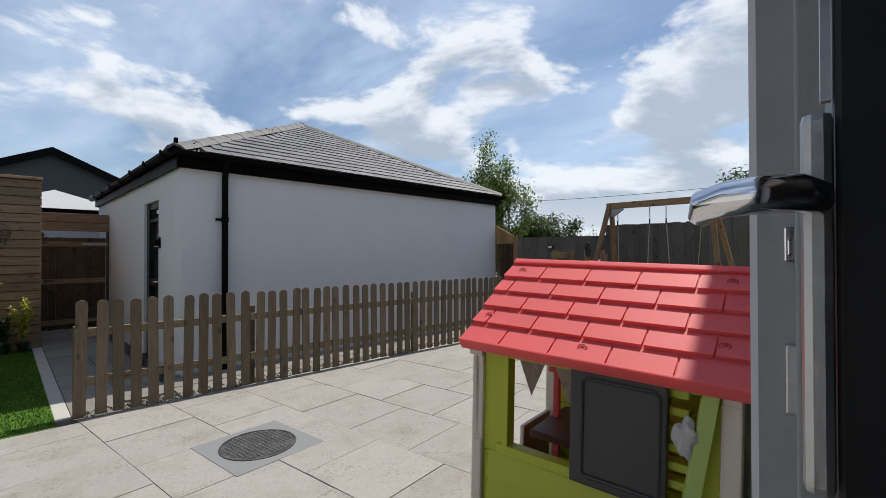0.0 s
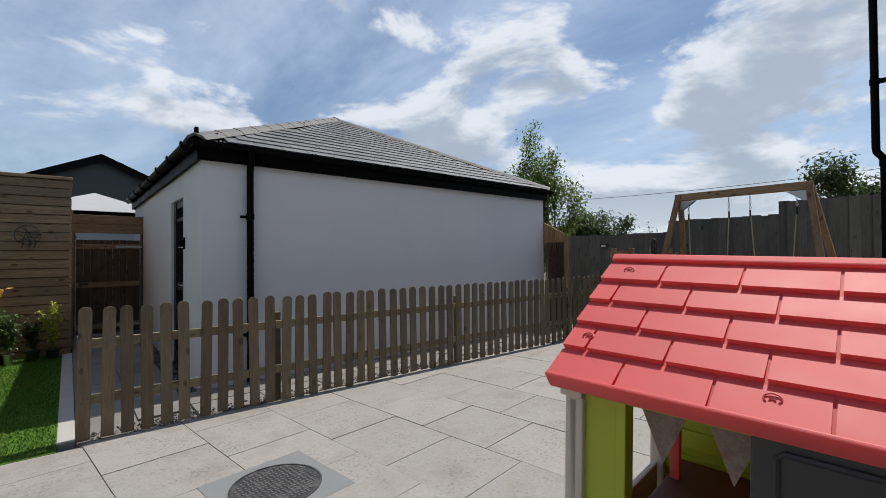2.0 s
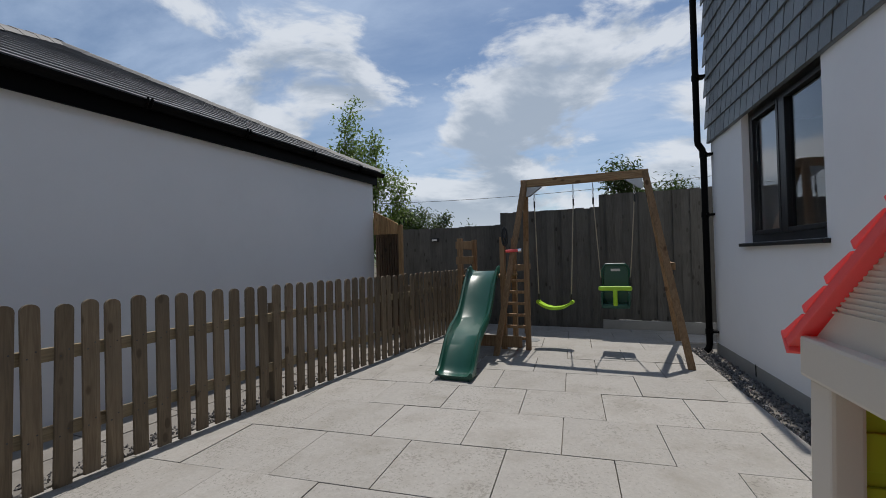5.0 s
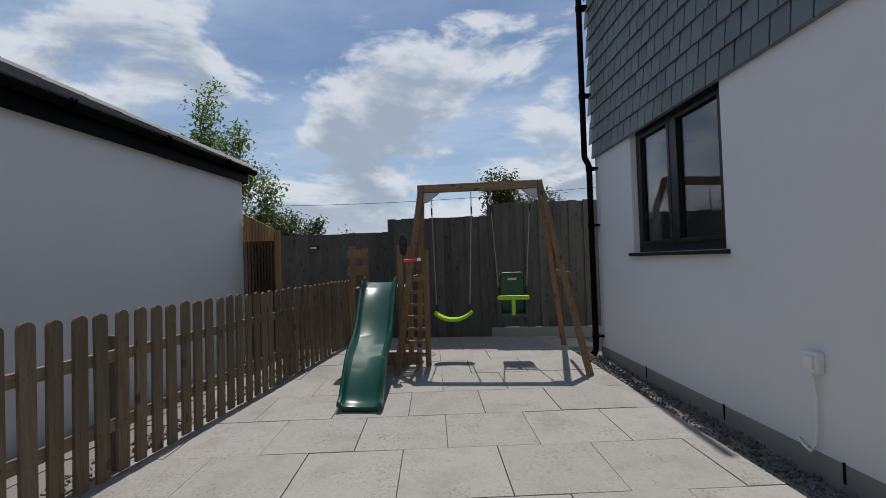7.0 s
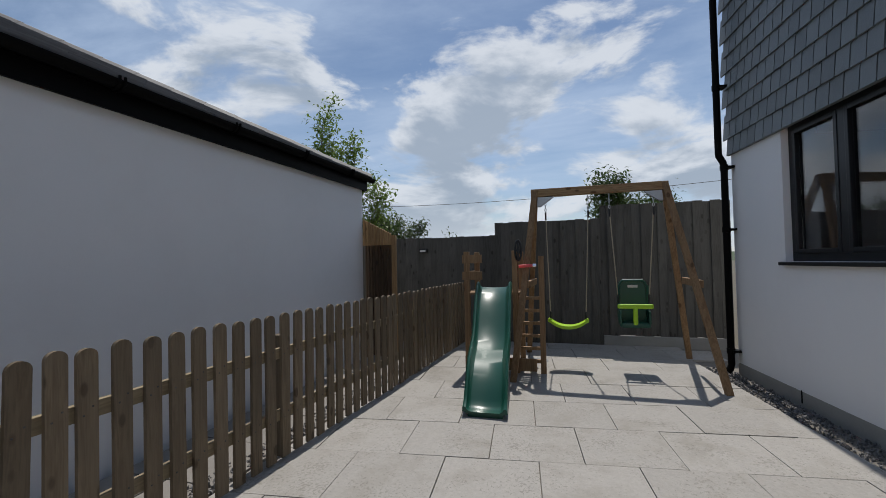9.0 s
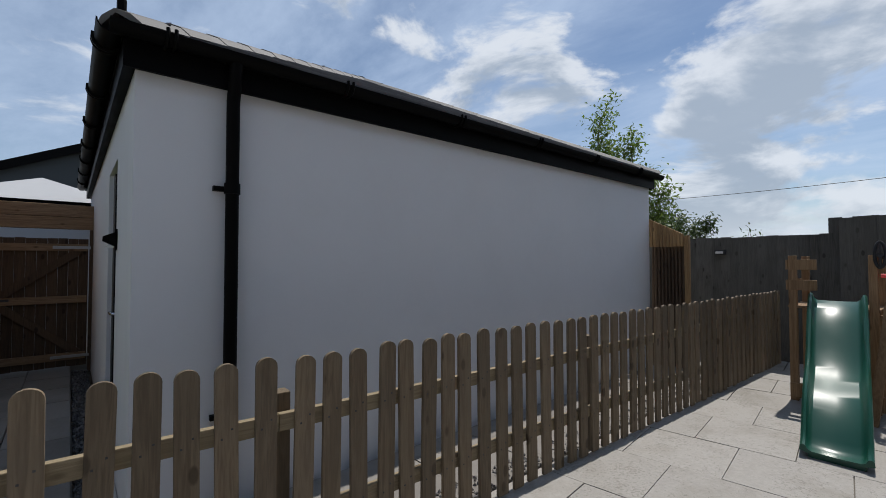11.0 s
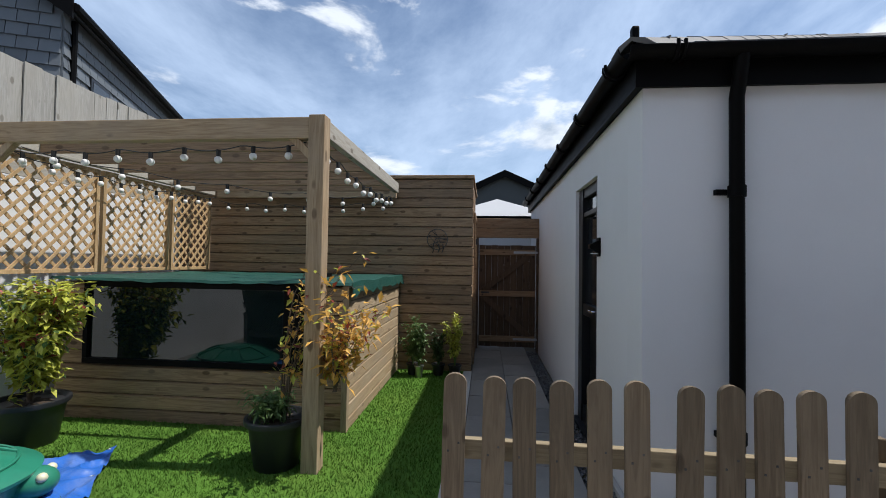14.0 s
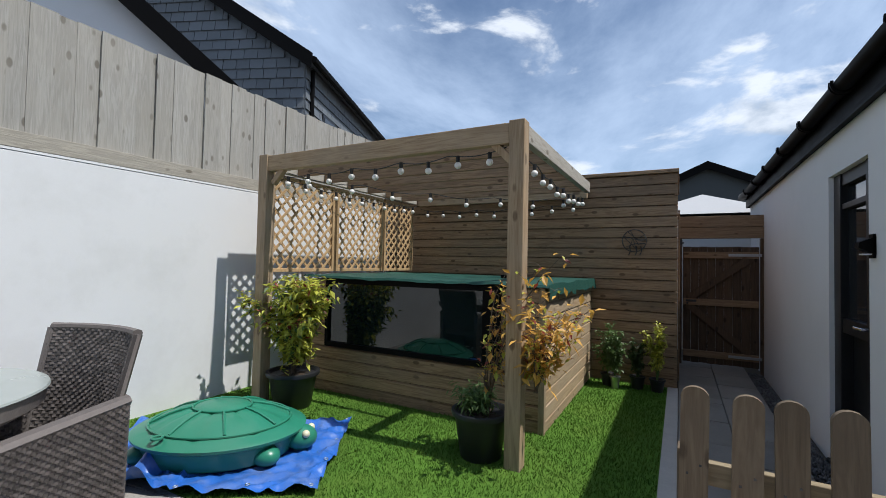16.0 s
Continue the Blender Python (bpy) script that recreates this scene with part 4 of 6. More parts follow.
def roof_sheet(side):
    """One moulded roof slope with raised tiles in half-bond."""
    d = Vector((side * PW, 0, PE - PR))
    ln = d.length
    dn = d.normalized()
    nz = Vector((side * (PR - PE), 0, PW)).normalized()
    m = Matrix((dn, Vector((0, 1, 0)), nz)).transposed().to_4x4()
    m.translation = (0, 0, PR)
    bm = BM()
    box(bm, 0, ln, 0, PL, -ROOFTH, 0, 0.004, m)
    roof = part("roof", bm, RED, ph, "red roof moulded as tiles")
    bm = BM()
    box(bm, 0.0, 0.035, -0.002, PL + 0.002, 0.001, 0.016, 0.006, m)
    part("ridge_strip", bm, RED, roof)
    bm = BM()
    box(bm, ln + 0.001, ln + 0.014, -0.002, PL + 0.002, -0.034, 0.024, 0.004, m)
    part("eave_lip", bm, RED, roof)
    rows, cw = 5, 0.232
    rh = (ln - 0.045) / rows
    for r in range(rows):
        x0, x1 = 0.045 + r * rh + 0.003, 0.045 + (r + 1) * rh - (0.005 if r < rows - 1 else -0.004)
        y = PL - 0.205 - 5 * cw + (0.128 if r % 2 else 0.0)
        while y < PL - 0.01:
            a, c = max(y + 0.004, -0.002), min(y + cw - 0.004, PL + 0.002)
            if c - a > 0.03:
                bt = BM()
                vs = box(bt, x0, x1, a, c, 0.0, 0.010, 0.003, m)
                mi = m.inverted()
                for v in vs:
                    if v.is_valid:
                        q = mi @ v.co
                        if q.z > 0.004:
                            v.co = m @ Vector((q.x, q.y, 0.003 + 0.015 * (q.x - x0) / (x1 - x0)))
                part("tile", bt, RED, roof)
            y += cw
    for f, w in ((0.45, 0.10), (0.45, PL - 0.085), (3.5, 0.09), (4.4, PL - 0.56), (3.5, PL - 0.065)):
        u, h = 0.045 + f * rh, 0.005 + 0.015 * (f % 1)
        b2 = BM()
        ring = [m @ Vector((u + 0.015 * math.cos(a), w + 0.018 * math.sin(a), h)) for a in [math.pi * (0.25 + 1.5 * k / 13) for k in range(14)]]
        tube(b2, ring, 0.0022, 5)
        for du, dw in ((0.007, 0.007), (0.007, -0.007)):
            tube(b2, [m @ Vector((u - du, w - dw, h)), m @ Vector((u + du, w + dw, h))], 0.0016, 4)
        part("screw_cap", b2, CAPRED, roof)
    return roof


roof_sheet(-1)
roof_sheet(1)
WX, WY0, WY1, WZ = 0.40, 0.06, 1.07, 1.01
# west wall with its window, shutter and clapboard foot
bm = BM()
for y0, y1, z0, z1 in ((WY0, WY0 + 0.09, 0.45, WZ), (WY1 - 0.13, WY1, 0.45, WZ), (WY0 + 0.09, WY1 - 0.13, 0.94, WZ), (WY0, WY1, 0.0, 0.45)):
    box(bm, -WX - 0.02, -WX + 0.02, y0, y1, z0, z1, 0.006)
front = part("front_wall", bm, LIME, ph, "lime green plastic front with a window opening")
for z0, z1 in ((0.475, 0.50), (0.92, 0.94)):
    bm = BM()
    box(bm, -WX - 0.03, -WX + 0.03, WY0 + 0.09, WY1 - 0.10, z0 - 0.02, z1, 0.006)
    part("window_rail", bm, LIME, front)
bm = BM()
box(bm, -WX - 0.032, -WX + 0.032, WY1 - 0.16, WY1 - 0.13, 0.47, 0.94, 0.005)
part("window_jamb", bm, LIME, front)
bm = BM()
for k in range(4):
    z = 0.02 + k * 0.11
    prism(bm, [(-WX - 0.022, z + 0.105), (-WX - 0.05, z), (-WX - 0.022, z)], 1, WY0 + 0.02, WY1 - 0.06)
part("clapboard", bm, LIME, ph)
bm = BM()
box(bm, -WX - 0.05, -WX + 0.05, WY1 - 0.03, WY1 + 0.02, 0.0, 0.50, 0.010)
box(bm, -WX - 0.04, -WX + 0.05, WY1 - 0.015, WY1 + 0.02, 0.50, WZ, 0.008)
part("corner_post", bm, CREAM, ph, "cream plastic corner")
bm = BM()
box(bm, -WX - 0.075, -WX - 0.045, 0.245, 0.60, 0.475, 0.955, 0.008)
sh = part("shutter", bm, DARKPLAS, ph, "charcoal sliding shutter")
bm = BM()
tube(bm, [(-WX - 0.078, y, z) for y, z in ((0.27, 0.53), (0.27, 0.88), (0.285, 0.895), (0.535, 0.895), (0.55, 0.88), (0.55, 0.53), (0.535, 0.515), (0.285, 0.515), (0.27, 0.53))], 0.008, 6)
part("panel_ridge", bm, DARKPLAS, sh)
for k in range(7):
    bm = BM()
    box(bm, -WX - 0.035, -WX + 0.02, 0.185, 0.30, 0.49 + k * 0.065, 0.52 + k * 0.065, 0.004)
    part("slat", bm, LIME, ph)
bm = BM()
beam(bm, (-WX - 0.11, 0.235, 0.05), (-WX - 0.07, 0.115, 0.93), 0.03, 0.05, 0.004)
part("shutter_rail", bm, mat("pale_lime_plastic", (0.40, 0.50, 0.14), 0.45, var=0.06), ph, "pale lime slanting rail")
# knot of cloth tied to the rail
bm = BM()
bmesh.ops.create_icosphere(bm, subdivisions=3, radius=0.05)
for v in bm.verts:
    v.co = v.co * (1 + 0.5 * noise.noise(v.co * 32)) * Vector((0.7, 0.8, 1.5))[0]
    v.co.z *= 1.9
bmesh.ops.translate(bm, verts=bm.verts, vec=(-WX - 0.085, 0.185, 0.77))
part("cloth_knot", bm, mat("grey_cloth", (0.45, 0.44, 0.42), 0.9, var=0.2, scale=20), ph, "crumpled pale grey cloth")
# gable ends, side walls and floor
for y, nm in ((WY1, "gable"), (WY0, "gable")):
    bm = BM()
    s = 1 if y > 0.5 else -1
    sl = (PR - PE) / PW
    top = PR - 0.03
    zb = 0.98
    prism(bm, [(-WX - 0.03, zb), (WX + 0.03, zb), (0.03, top), (-0.03, top)], 1, y - 0.02, y + 0.02)
    part(nm, bm, CREAM, ph, "cream plastic gable")
    bm = BM()
    for k in range(26):
        z = zb + 0.06 + k * 0.011
        w = (top - z) / sl
        if w < 0.04:
            break
        box(bm, -w, w, y + s * 0.02 - 0.002, y + s * 0.02 + 0.003, z, z + 0.005)
    part("gable_ribs", bm, CREAM, ph)
    bm = BM()
    box(bm, -WX - 0.05, WX + 0.05, y - 0.03, y + 0.045 * (1 if s > 0 else 0.6), zb - 0.09, zb, 0.008)
    part("cross_rail", bm, CREAM, ph)
    for sx in (-1, 1):
        bm = BM()
        box(bm, sx * (WX - 0.005) - 0.045, sx * (WX - 0.005) + 0.045, y - 0.03, y + 0.03, 0.0, zb - 0.09, 0.008)
        part("door_post", bm, CREAM, ph)
    bm = BM()
    box(bm, 0.0 if s > 0 else -0.3, 0.33, y - 0.012, y + 0.012, 0.03, 0.42 if s > 0 else 0.85, 0.008)
    part("half_door", bm, CREAM if s > 0 else LIME, ph)
bm = BM()
box(bm, WX - 0.02, WX + 0.02, WY0, WY1, 0.0, WZ, 0.006)
back = part("back_wall", bm, LIME, ph)
for k in range(8):
    bm = BM()
    box(bm, WX - 0.032, WX - 0.02, WY0 + 0.02, WY1 - 0.02, 0.06 + k * 0.11, 0.14 + k * 0.11, 0.004)
    part("board", bm, LIME, back)
bm = BM()
box(bm, -WX, WX, WY0, WY1, 0.0, 0.03)
part("base", bm, DARKPLAS, ph)
bm = BM()
box(bm, 0.14, 0.17, WY1 - 0.15, WY1 - 0.115, 0.03, 0.95, 0.006)
box(bm, 0.12, 0.18, WY1 - 0.18, WY1 - 0.09, 0.71, 0.74, 0.01)
part("inner_post", bm, RED, ph, "red plastic inner post")
bm = BM()
box(bm, -0.10, 0.35, WY1 - 0.55, WY1 - 0.10, 0.42, 0.46, 0.01)
part("inner_shelf", bm, mat("brown_plastic", (0.10, 0.035, 0.025), 0.5, var=0.1), ph)
# bunting inside
cloth = mat("patterned_cloth", (0.27, 0.215, 0.18), 0.9, var=0.5, scale=60, fine=200, stain=(0.20, 0.09, 0.08), stain_amt=0.7, stain_scale=35)
bunt = thing("bunting", PLAY @ pose(0, 0.05, 0), "patterned cloth bunting flags hung inside the playhouse", "bunting")
bm = BM()
tube(bm, [(-WX + 0.03, 0.90 - 0.08 * k, 0.955 - 0.02 * math.sin(math.pi * k / 8)) for k in range(9)], 0.003, 5)
part("cord", bm, ROPE, bunt)
for k in range(4):
    bm = BM()
    y = 0.86 - k * 0.175
    prism(bm, [(y, 0.945), (y - 0.165, 0.93), (y - 0.085, 0.735)], 0, -WX + 0.030, -WX + 0.034)
    part("flag", bm, cloth, bunt)

# ---- swing set with slide ----
SX, SY0, SY1, SZ = 7.42, 3.45, 1.95, 2.13
sw = thing("swing_set", (0, 0, 0), "wooden children's swing set with two swings", "swing set")
bm = BM()
box(bm, SX - 0.045, SX + 0.045, SY1 - 0.02, SY0 + 0.03, SZ - 0.045, SZ + 0.05, 0.006)
part("crossbeam", bm, wood("beam_wood", (0.21, 0.125, 0.06), (0.40, 0.27, 0.145), axis=1, rnd=0.1), sw)
for y, dy in ((SY0 - 0.02, 0.21), (SY1 + 0.02, -0.36)):
    for sx in (-1, 1):
        bm = BM()
        beam(bm, (SX + sx * 0.03, y, SZ + 0.03), (SX + sx * 0.80, y + dy, -0.01), 0.052, 0.068, 0.005, up=(0, 1, 0))
        part("leg", bm, PLAYWOOD, sw)
    bm = BM()
    box(bm, SX - 0.42, SX + 0.42, y + dy * 0.55 - 0.02 - 0.05, y + dy * 0.55 + 0.02 - 0.05, 0.98, 1.06, 0.004)
    part("tie_board", bm, PLAYWOOD, sw)
    bm = BM()
    s = -1 if y > 3 else 1
    prism(bm, [(y + s * 0.03, SZ - 0.05), (y + s * 0.22, SZ - 0.055), (y + s * 0.06, SZ - 0.17), (y + s * 0.02, SZ - 0.17)], 0, SX - 0.03, SX + 0.03)
    part("corner_bracket", bm, STEEL, sw)


def rope_pair(parent, y0, y1, z1, yb0, yb1):
    for a, b in ((y0, yb0), (y1, yb1)):
        bm = BM()
        tube(bm, [(SX, a, SZ - 0.055), (SX, a, SZ - 0.12)], 0.006, 6)
        for k in range(3):
            tube(bm, [(SX + 0.011 * math.cos(t) * (k % 2), a + 0.011 * math.cos(t) * (1 - k % 2), SZ - 0.14 - 0.035 * k + 0.02 * math.sin(t)) for t in [2 * math.pi * j / 10 for j in range(11)]], 0.004, 5)
        part("hook", bm, STEEL, parent)
        bm = BM()
        tube(bm, [(SX, a, SZ - 0.24), (SX, a * 0.5 + b * 0.5, (SZ - 0.24 + z1) / 2), (SX, b, z1)], 0.007, 6)
        part("rope", bm, ROPE, parent)
        bm = BM()
        cyl(bm, (SX, a, SZ - 0.33), (SX, a, SZ - 0.24), 0.011)
        part("rope_sleeve", bm, RUBBER, parent)
        bm = BM()
        cyl(bm, (SX, b, z1), (SX, b, z1 + 0.10), 0.011)
        part("rope_sleeve", bm, RUBBER, parent)


seat = thing("swing", (0, 0, 0), "lime green plastic swing seat hanging on ropes", "swing")
rope_pair(seat, 3.31, 2.81, 0.57, 3.28, 2.87)
bm = BM()
pts = [(t, 0.472 + 0.075 * (abs(t) / 0.21) ** 2.2) for t in [-0.21 + 0.42 * k / 12 for k in range(13)]]
prism(bm, [(3.075 + t, z + 0.03) for t, z in pts] + [(3.075 + t, z - 0.005) for t, z in reversed(pts)], 0, SX - 0.085, SX + 0.085)
part("seat", bm, BRIGHTLIME, seat)
for t in (-0.215, 0.215):
    bm = BM()
    cyl(bm, (SX - 0.05, 3.075 + t, 0.565), (SX + 0.05, 3.075 + t, 0.565), 0.025)
    part("end_loop", bm, BRIGHTLIME, seat)
baby = thing("baby_swing", (0, 0, 0), "dark green toddler swing seat with a lime T-bar", "swing")
rope_pair(baby, 2.57, 2.09, 0.78, 2.50, 2.17)
bm = BM()
prism(bm, [(2.335 + 0.165 * a, 0.79 + 0.255 * b) for a, b in ((-0.72, -1), (0.72, -1), (0.93, -0.9), (1, -0.7), (1, 0.72), (0.92, 0.92), (0.7, 1), (-0.7, 1), (-0.92, 0.92), (-1, 0.72), (-1, -0.7), (-0.93, -0.9))], 0, SX + 0.075, SX + 0.10)
tube(bm, [(SX + 0.075, 2.335 + 0.158 * a, 0.79 + 0.248 * b) for a, b in ((-0.72, -1), (0.72, -1), (1, -0.7), (1, 0.72), (0.7, 1), (-0.7, 1), (-1, 0.72), (-1, -0.7), (-0.72, -1))], 0.018, 8)
box(bm, SX - 0.14, SX + 0.10, 2.175, 2.495, 0.51, 0.56, 0.02)
for y in (2.168, 2.477):
    box(bm, SX - 0.14, SX + 0.10, y, y + 0.025, 0.55, 0.70, 0.01)
box(bm, SX - 0.15, SX - 0.12, 2.19, 2.48, 0.51, 0.57, 0.02)
part("seat_shell", bm, DKGREEN, baby, smooth=True)
bm = BM()
box(bm, SX - 0.175, SX - 0.135, 2.145, 2.525, 0.728, 0.782, 0.02)
box(bm, SX - 0.178, SX - 0.14, 2.31, 2.36, 0.545, 0.745, 0.015)
part("t_bar", bm, BRIGHTLIME, baby, "bright lime safety bar")
bm = BM()
box(bm, SX + 0.066, SX + 0.074, 2.28, 2.39, 0.955, 0.985, 0.004)
part("back_badge", bm, STEEL, baby)

tower = thing("climbing_tower", (0, 0, 0), "small wooden play platform with ladder and rails", "play tower")
PX0, PX1, PY0, PY1, PZ = 7.0, 7.62, 3.62, 4.26, 0.93
for x in (PX0 + 0.03, PX1 - 0.03):
    for y in (PY0 + 0.03, PY1 - 0.03):
        bm = BM()
        box(bm, x - 0.032, x + 0.032, y - 0.032, y + 0.032, -0.01, 1.42, 0.005)
        part("post", bm, PLAYWOOD, tower)
for k in range(5):
    bm = BM()
    box(bm, PX0 + k * 0.126, PX0 + k * 0.126 + 0.115, PY0 - 0.01, PY1 + 0.01, PZ - 0.025, PZ, 0.004)
    part("deck_board", bm, PLAYWOOD, tower)
for z in (1.08, 1.28):
    bm = BM()
    box(bm, PX0 - 0.003, PX0 + 0.02, PY1 - 0.22, PY1 + 0.0, z, z + 0.10, 0.004)
    part("guard_board", bm, PLAYWOOD, tower)
    bm = BM()
    box(bm, PX0 + 0.0, PX1, PY1 + 0.003, PY1 + 0.023, z, z + 0.10, 0.004)
    part("guard_board", bm, PLAYWOOD, tower)
for k in range(6):
    bm = BM()
    box(bm, PX0 + 0.03, PX0 + 0.075, PY0 - 0.27, PY0 + 0.06, 0.12 + k * 0.145, 0.155 + k * 0.145, 0.004)
    part("rung", bm, PLAYWOOD, tower)
for y in (PY0 - 0.27,):
    bm = BM()
    box(bm, PX0 + 0.02, PX0 + 0.085, y - 0.03, y + 0.03, -0.01, 1.35, 0.005)
    part("ladder_rail", bm, PLAYWOOD, tower)
bm = BM()
box(bm, PX0 - 0.02, PX0 + 0.02, PY0 - 0.20, PY1, 0.03, 0.17, 0.004)
part("kick_board", bm, PLAYWOOD, tower)
wheel = thing("toy_steering_wheel", (0, 0, 0), "black plastic toy steering wheel on the play tower", "toy wheel")
bm = BM()
tube(bm, [(PX0 - 0.03, 3.60 + 0.035 * math.sin(a) + 0.0, 1.42 + 0.115 * math.cos(a)) for a in [2 * math.pi * k / 20 for k in range(21)]], 0.013, 7)
beam(bm, (PX0 - 0.03, 3.60, 1.31), (PX0 - 0.03, 3.60, 1.53), 0.02, 0.02, 0.003)
cyl(bm, (PX0 - 0.04, 3.60, 1.42), (PX0 + 0.05, 3.60, 1.40), 0.022)
part("wheel_rim", bm, RUBBER, wheel, smooth=True)
scope = thing("toy_telescope", (0, 0, 0), "red and brass toy telescope on the play tower", "toy")
bm = BM()
cyl(bm, (PX0, 3.60, 1.235), (PX0, 3.44, 1.24), 0.018)
part("barrel", bm, RED, scope)
bm = BM()
cyl(bm, (PX0, 3.44, 1.24), (PX0, 3.40, 1.24), 0.024)
part("lens_ring", bm, CHROME, scope)

slide = thing("slide", (0, 0, 0), "dark green wavy plastic children's slide", "slide")


bm = BM()
N = 40
prof = [(-0.215, 0.0), (-0.21, 0.075), (-0.195, 0.092), (-0.178, 0.08), (-0.165, 0.03), (-0.14, 0.006), (0.0, 0.0), (0.14, 0.006), (0.165, 0.03), (0.178, 0.08), (0.195, 0.092), (0.21, 0.075), (0.215, 0.0), (0.16, -0.03), (-0.16, -0.03)]
rings = []
zs = [max(0.045, 0.985 - 0.95 * (1.04 * t - 0.06 * math.sin(3.3 * math.pi * t))) for t in [k / N for k in range(N + 1)]]
for k in range(N + 1):
    x = 7.08 - k / N * 1.62
    fade = 1.0 if k > 1 else 0.8
    edge = max(0.45, 1.0 - max(0, k - N + 3) * 0.2)
    rings.append([bm.verts.new((x, 3.91 - 0.20 * (k / N) + p * (1.0 - 0.10 * (k / N)), zs[k] + q * edge * fade)) for p, q in prof])
for s, t in zip(rings, rings[1:]):
    n = len(s)
    for i in range(n):
        bm.faces.new((s[i], s[(i + 1) % n], t[(i + 1) % n], t[i]))
bm.faces.new(rings[0])
bm.faces.new(rings[-1][::-1])
bmesh.ops.recalc_face_normals(bm, faces=bm.faces)
part("chute", bm, DKGREEN, slide, smooth=True)
bm = BM()
box(bm, 5.48, 5.72, 3.56, 3.86, -0.005, 0.03, 0.01)
part("foot", bm, DKGREEN, slide)

# ---- lean-to store beside the garage ----
store = thing("timber_store", (0, 0, 0), "orange-brown slatted timber store behind the garage", "store")
for k in range(10):
    bm = BM()
    y = 5.42 + k * 0.043
    h = 1.705 + 0.51 * (y - 5.41)
    prism(bm, [(y, 1.555), (y + 0.037, 1.555), (y + 0.037, h + 0.019), (y, h)], 0, 7.46, 7.485)
    part("top_board", bm, STOREWOOD, store)
    bm = BM()
    box(bm, 7.50, 7.52, y + 0.008, y + 0.030, -0.05, 1.556, 0.003)
    part("slat", bm, GATEWOOD, store)
bm = BM()
box(bm, 7.47, 7.53, 5.36, 5.415, -0.06, 1.69, 0.004)
part("post", bm, STOREWOOD, store)
bm = BM()
box(bm, 7.56, 7.60, 5.42, 5.84, -0.05, 1.60)
part("back_panel", bm, GATEWOOD, store)
fl = thing("wall_light", (8.985, 5.48, 1.50), "small dark solar light on the fence", "light")
bm = BM()
box(bm, -0.06, 0.0, -0.07, 0.07, -0.035, 0.035, 0.008)
part("housing", bm, RUBBER, fl)
bm = BM()
box(bm, -0.066, -0.058, -0.05, 0.05, -0.02, 0.012, 0.002)
part("lens", bm, STEEL, fl)

# ---- manhole ----
mh = thing("manhole_cover", pose(1.65, 3.43, 0, 0, 0, 7.3), "round cast iron inspection cover in a grey square frame", "manhole cover")
bm = BM()
box(bm, -0.325, 0.325, -0.325, 0.325, -0.03, 0.003, 0.002)
part("frame", bm, FRAMECONC, mh)
bm = BM()
lathe(bm, [(0.257, -0.01), (0.257, 0.008), (0.244, 0.010), (0.244, 0.006), (0.001, 0.006)], 48)
cover = part("cover", bm, IRON, mh)
bm = BM()
for i in range(-7, 8):
    for j in range(-7, 8):
        if i * i + j * j < 60:
            x, y = i * 0.029, j * 0.029
            if (i + j) % 2:
                box(bm, x - 0.011, x + 0.011, y - 0.005, y + 0.005, 0.005, 0.0095)
            else:
                box(bm, x - 0.005, x + 0.005, y - 0.011, y + 0.011, 0.005, 0.0095)
part("tread", bm, mat("worn_iron", (0.17, 0.168, 0.165), 0.5, metal=0.4, var=0.5, scale=14, bump=0.2), cover)
dr = thing("drain_cover", (7.68, 3.50, 0), "round grey drain cover set in the paving", "drain cover")
bm = BM()
lathe(bm, [(0.16, -0.01), (0.16, 0.006), (0.14, 0.008), (0.001, 0.007)], 32)
part("cover", bm, FRAMECONC, dr)

# ---- lamps on the garage ----
wl1 = thing("wall_lamp", (GX0, 6.74, 1.505), "small black angular wall lamp beside the door", "wall lamp")
bm = BM()
box(bm, -0.015, 0.0, -0.035, 0.035, -0.07, 0.07, 0.004)
part("back_plate", bm, BLACK, wl1)
bm = BM()
prism(bm, [(0.0, 0.055), (-0.075, 0.02), (-0.078, -0.01), (0.0, -0.05)], 1, -0.035, 0.035)
part("housing", bm, BLACK, wl1)
bm = BM()
box(bm, -0.06, -0.018, -0.028, 0.028, -0.052, -0.044)
part("lens", bm, WHITEUPVC, wl1)
fl2 = thing("security_sensor", (EX0 + 0.02, EY0 + 0.02, EZ - 0.03), "small dark sensor on a bracket at the roof corner", "sensor")
bm = BM()
tube(bm, [(0.0, 0.0, -0.02), (-0.03, -0.03, 0.06), (-0.03, -0.03, 0.13)], 0.008, 6)
part("bracket", bm, BLACK, fl2)
bm = BM()
box(bm, -0.05, -0.01, -0.055, -0.005, 0.11, 0.18, 0.012)
part("head", bm, BLACK, fl2)

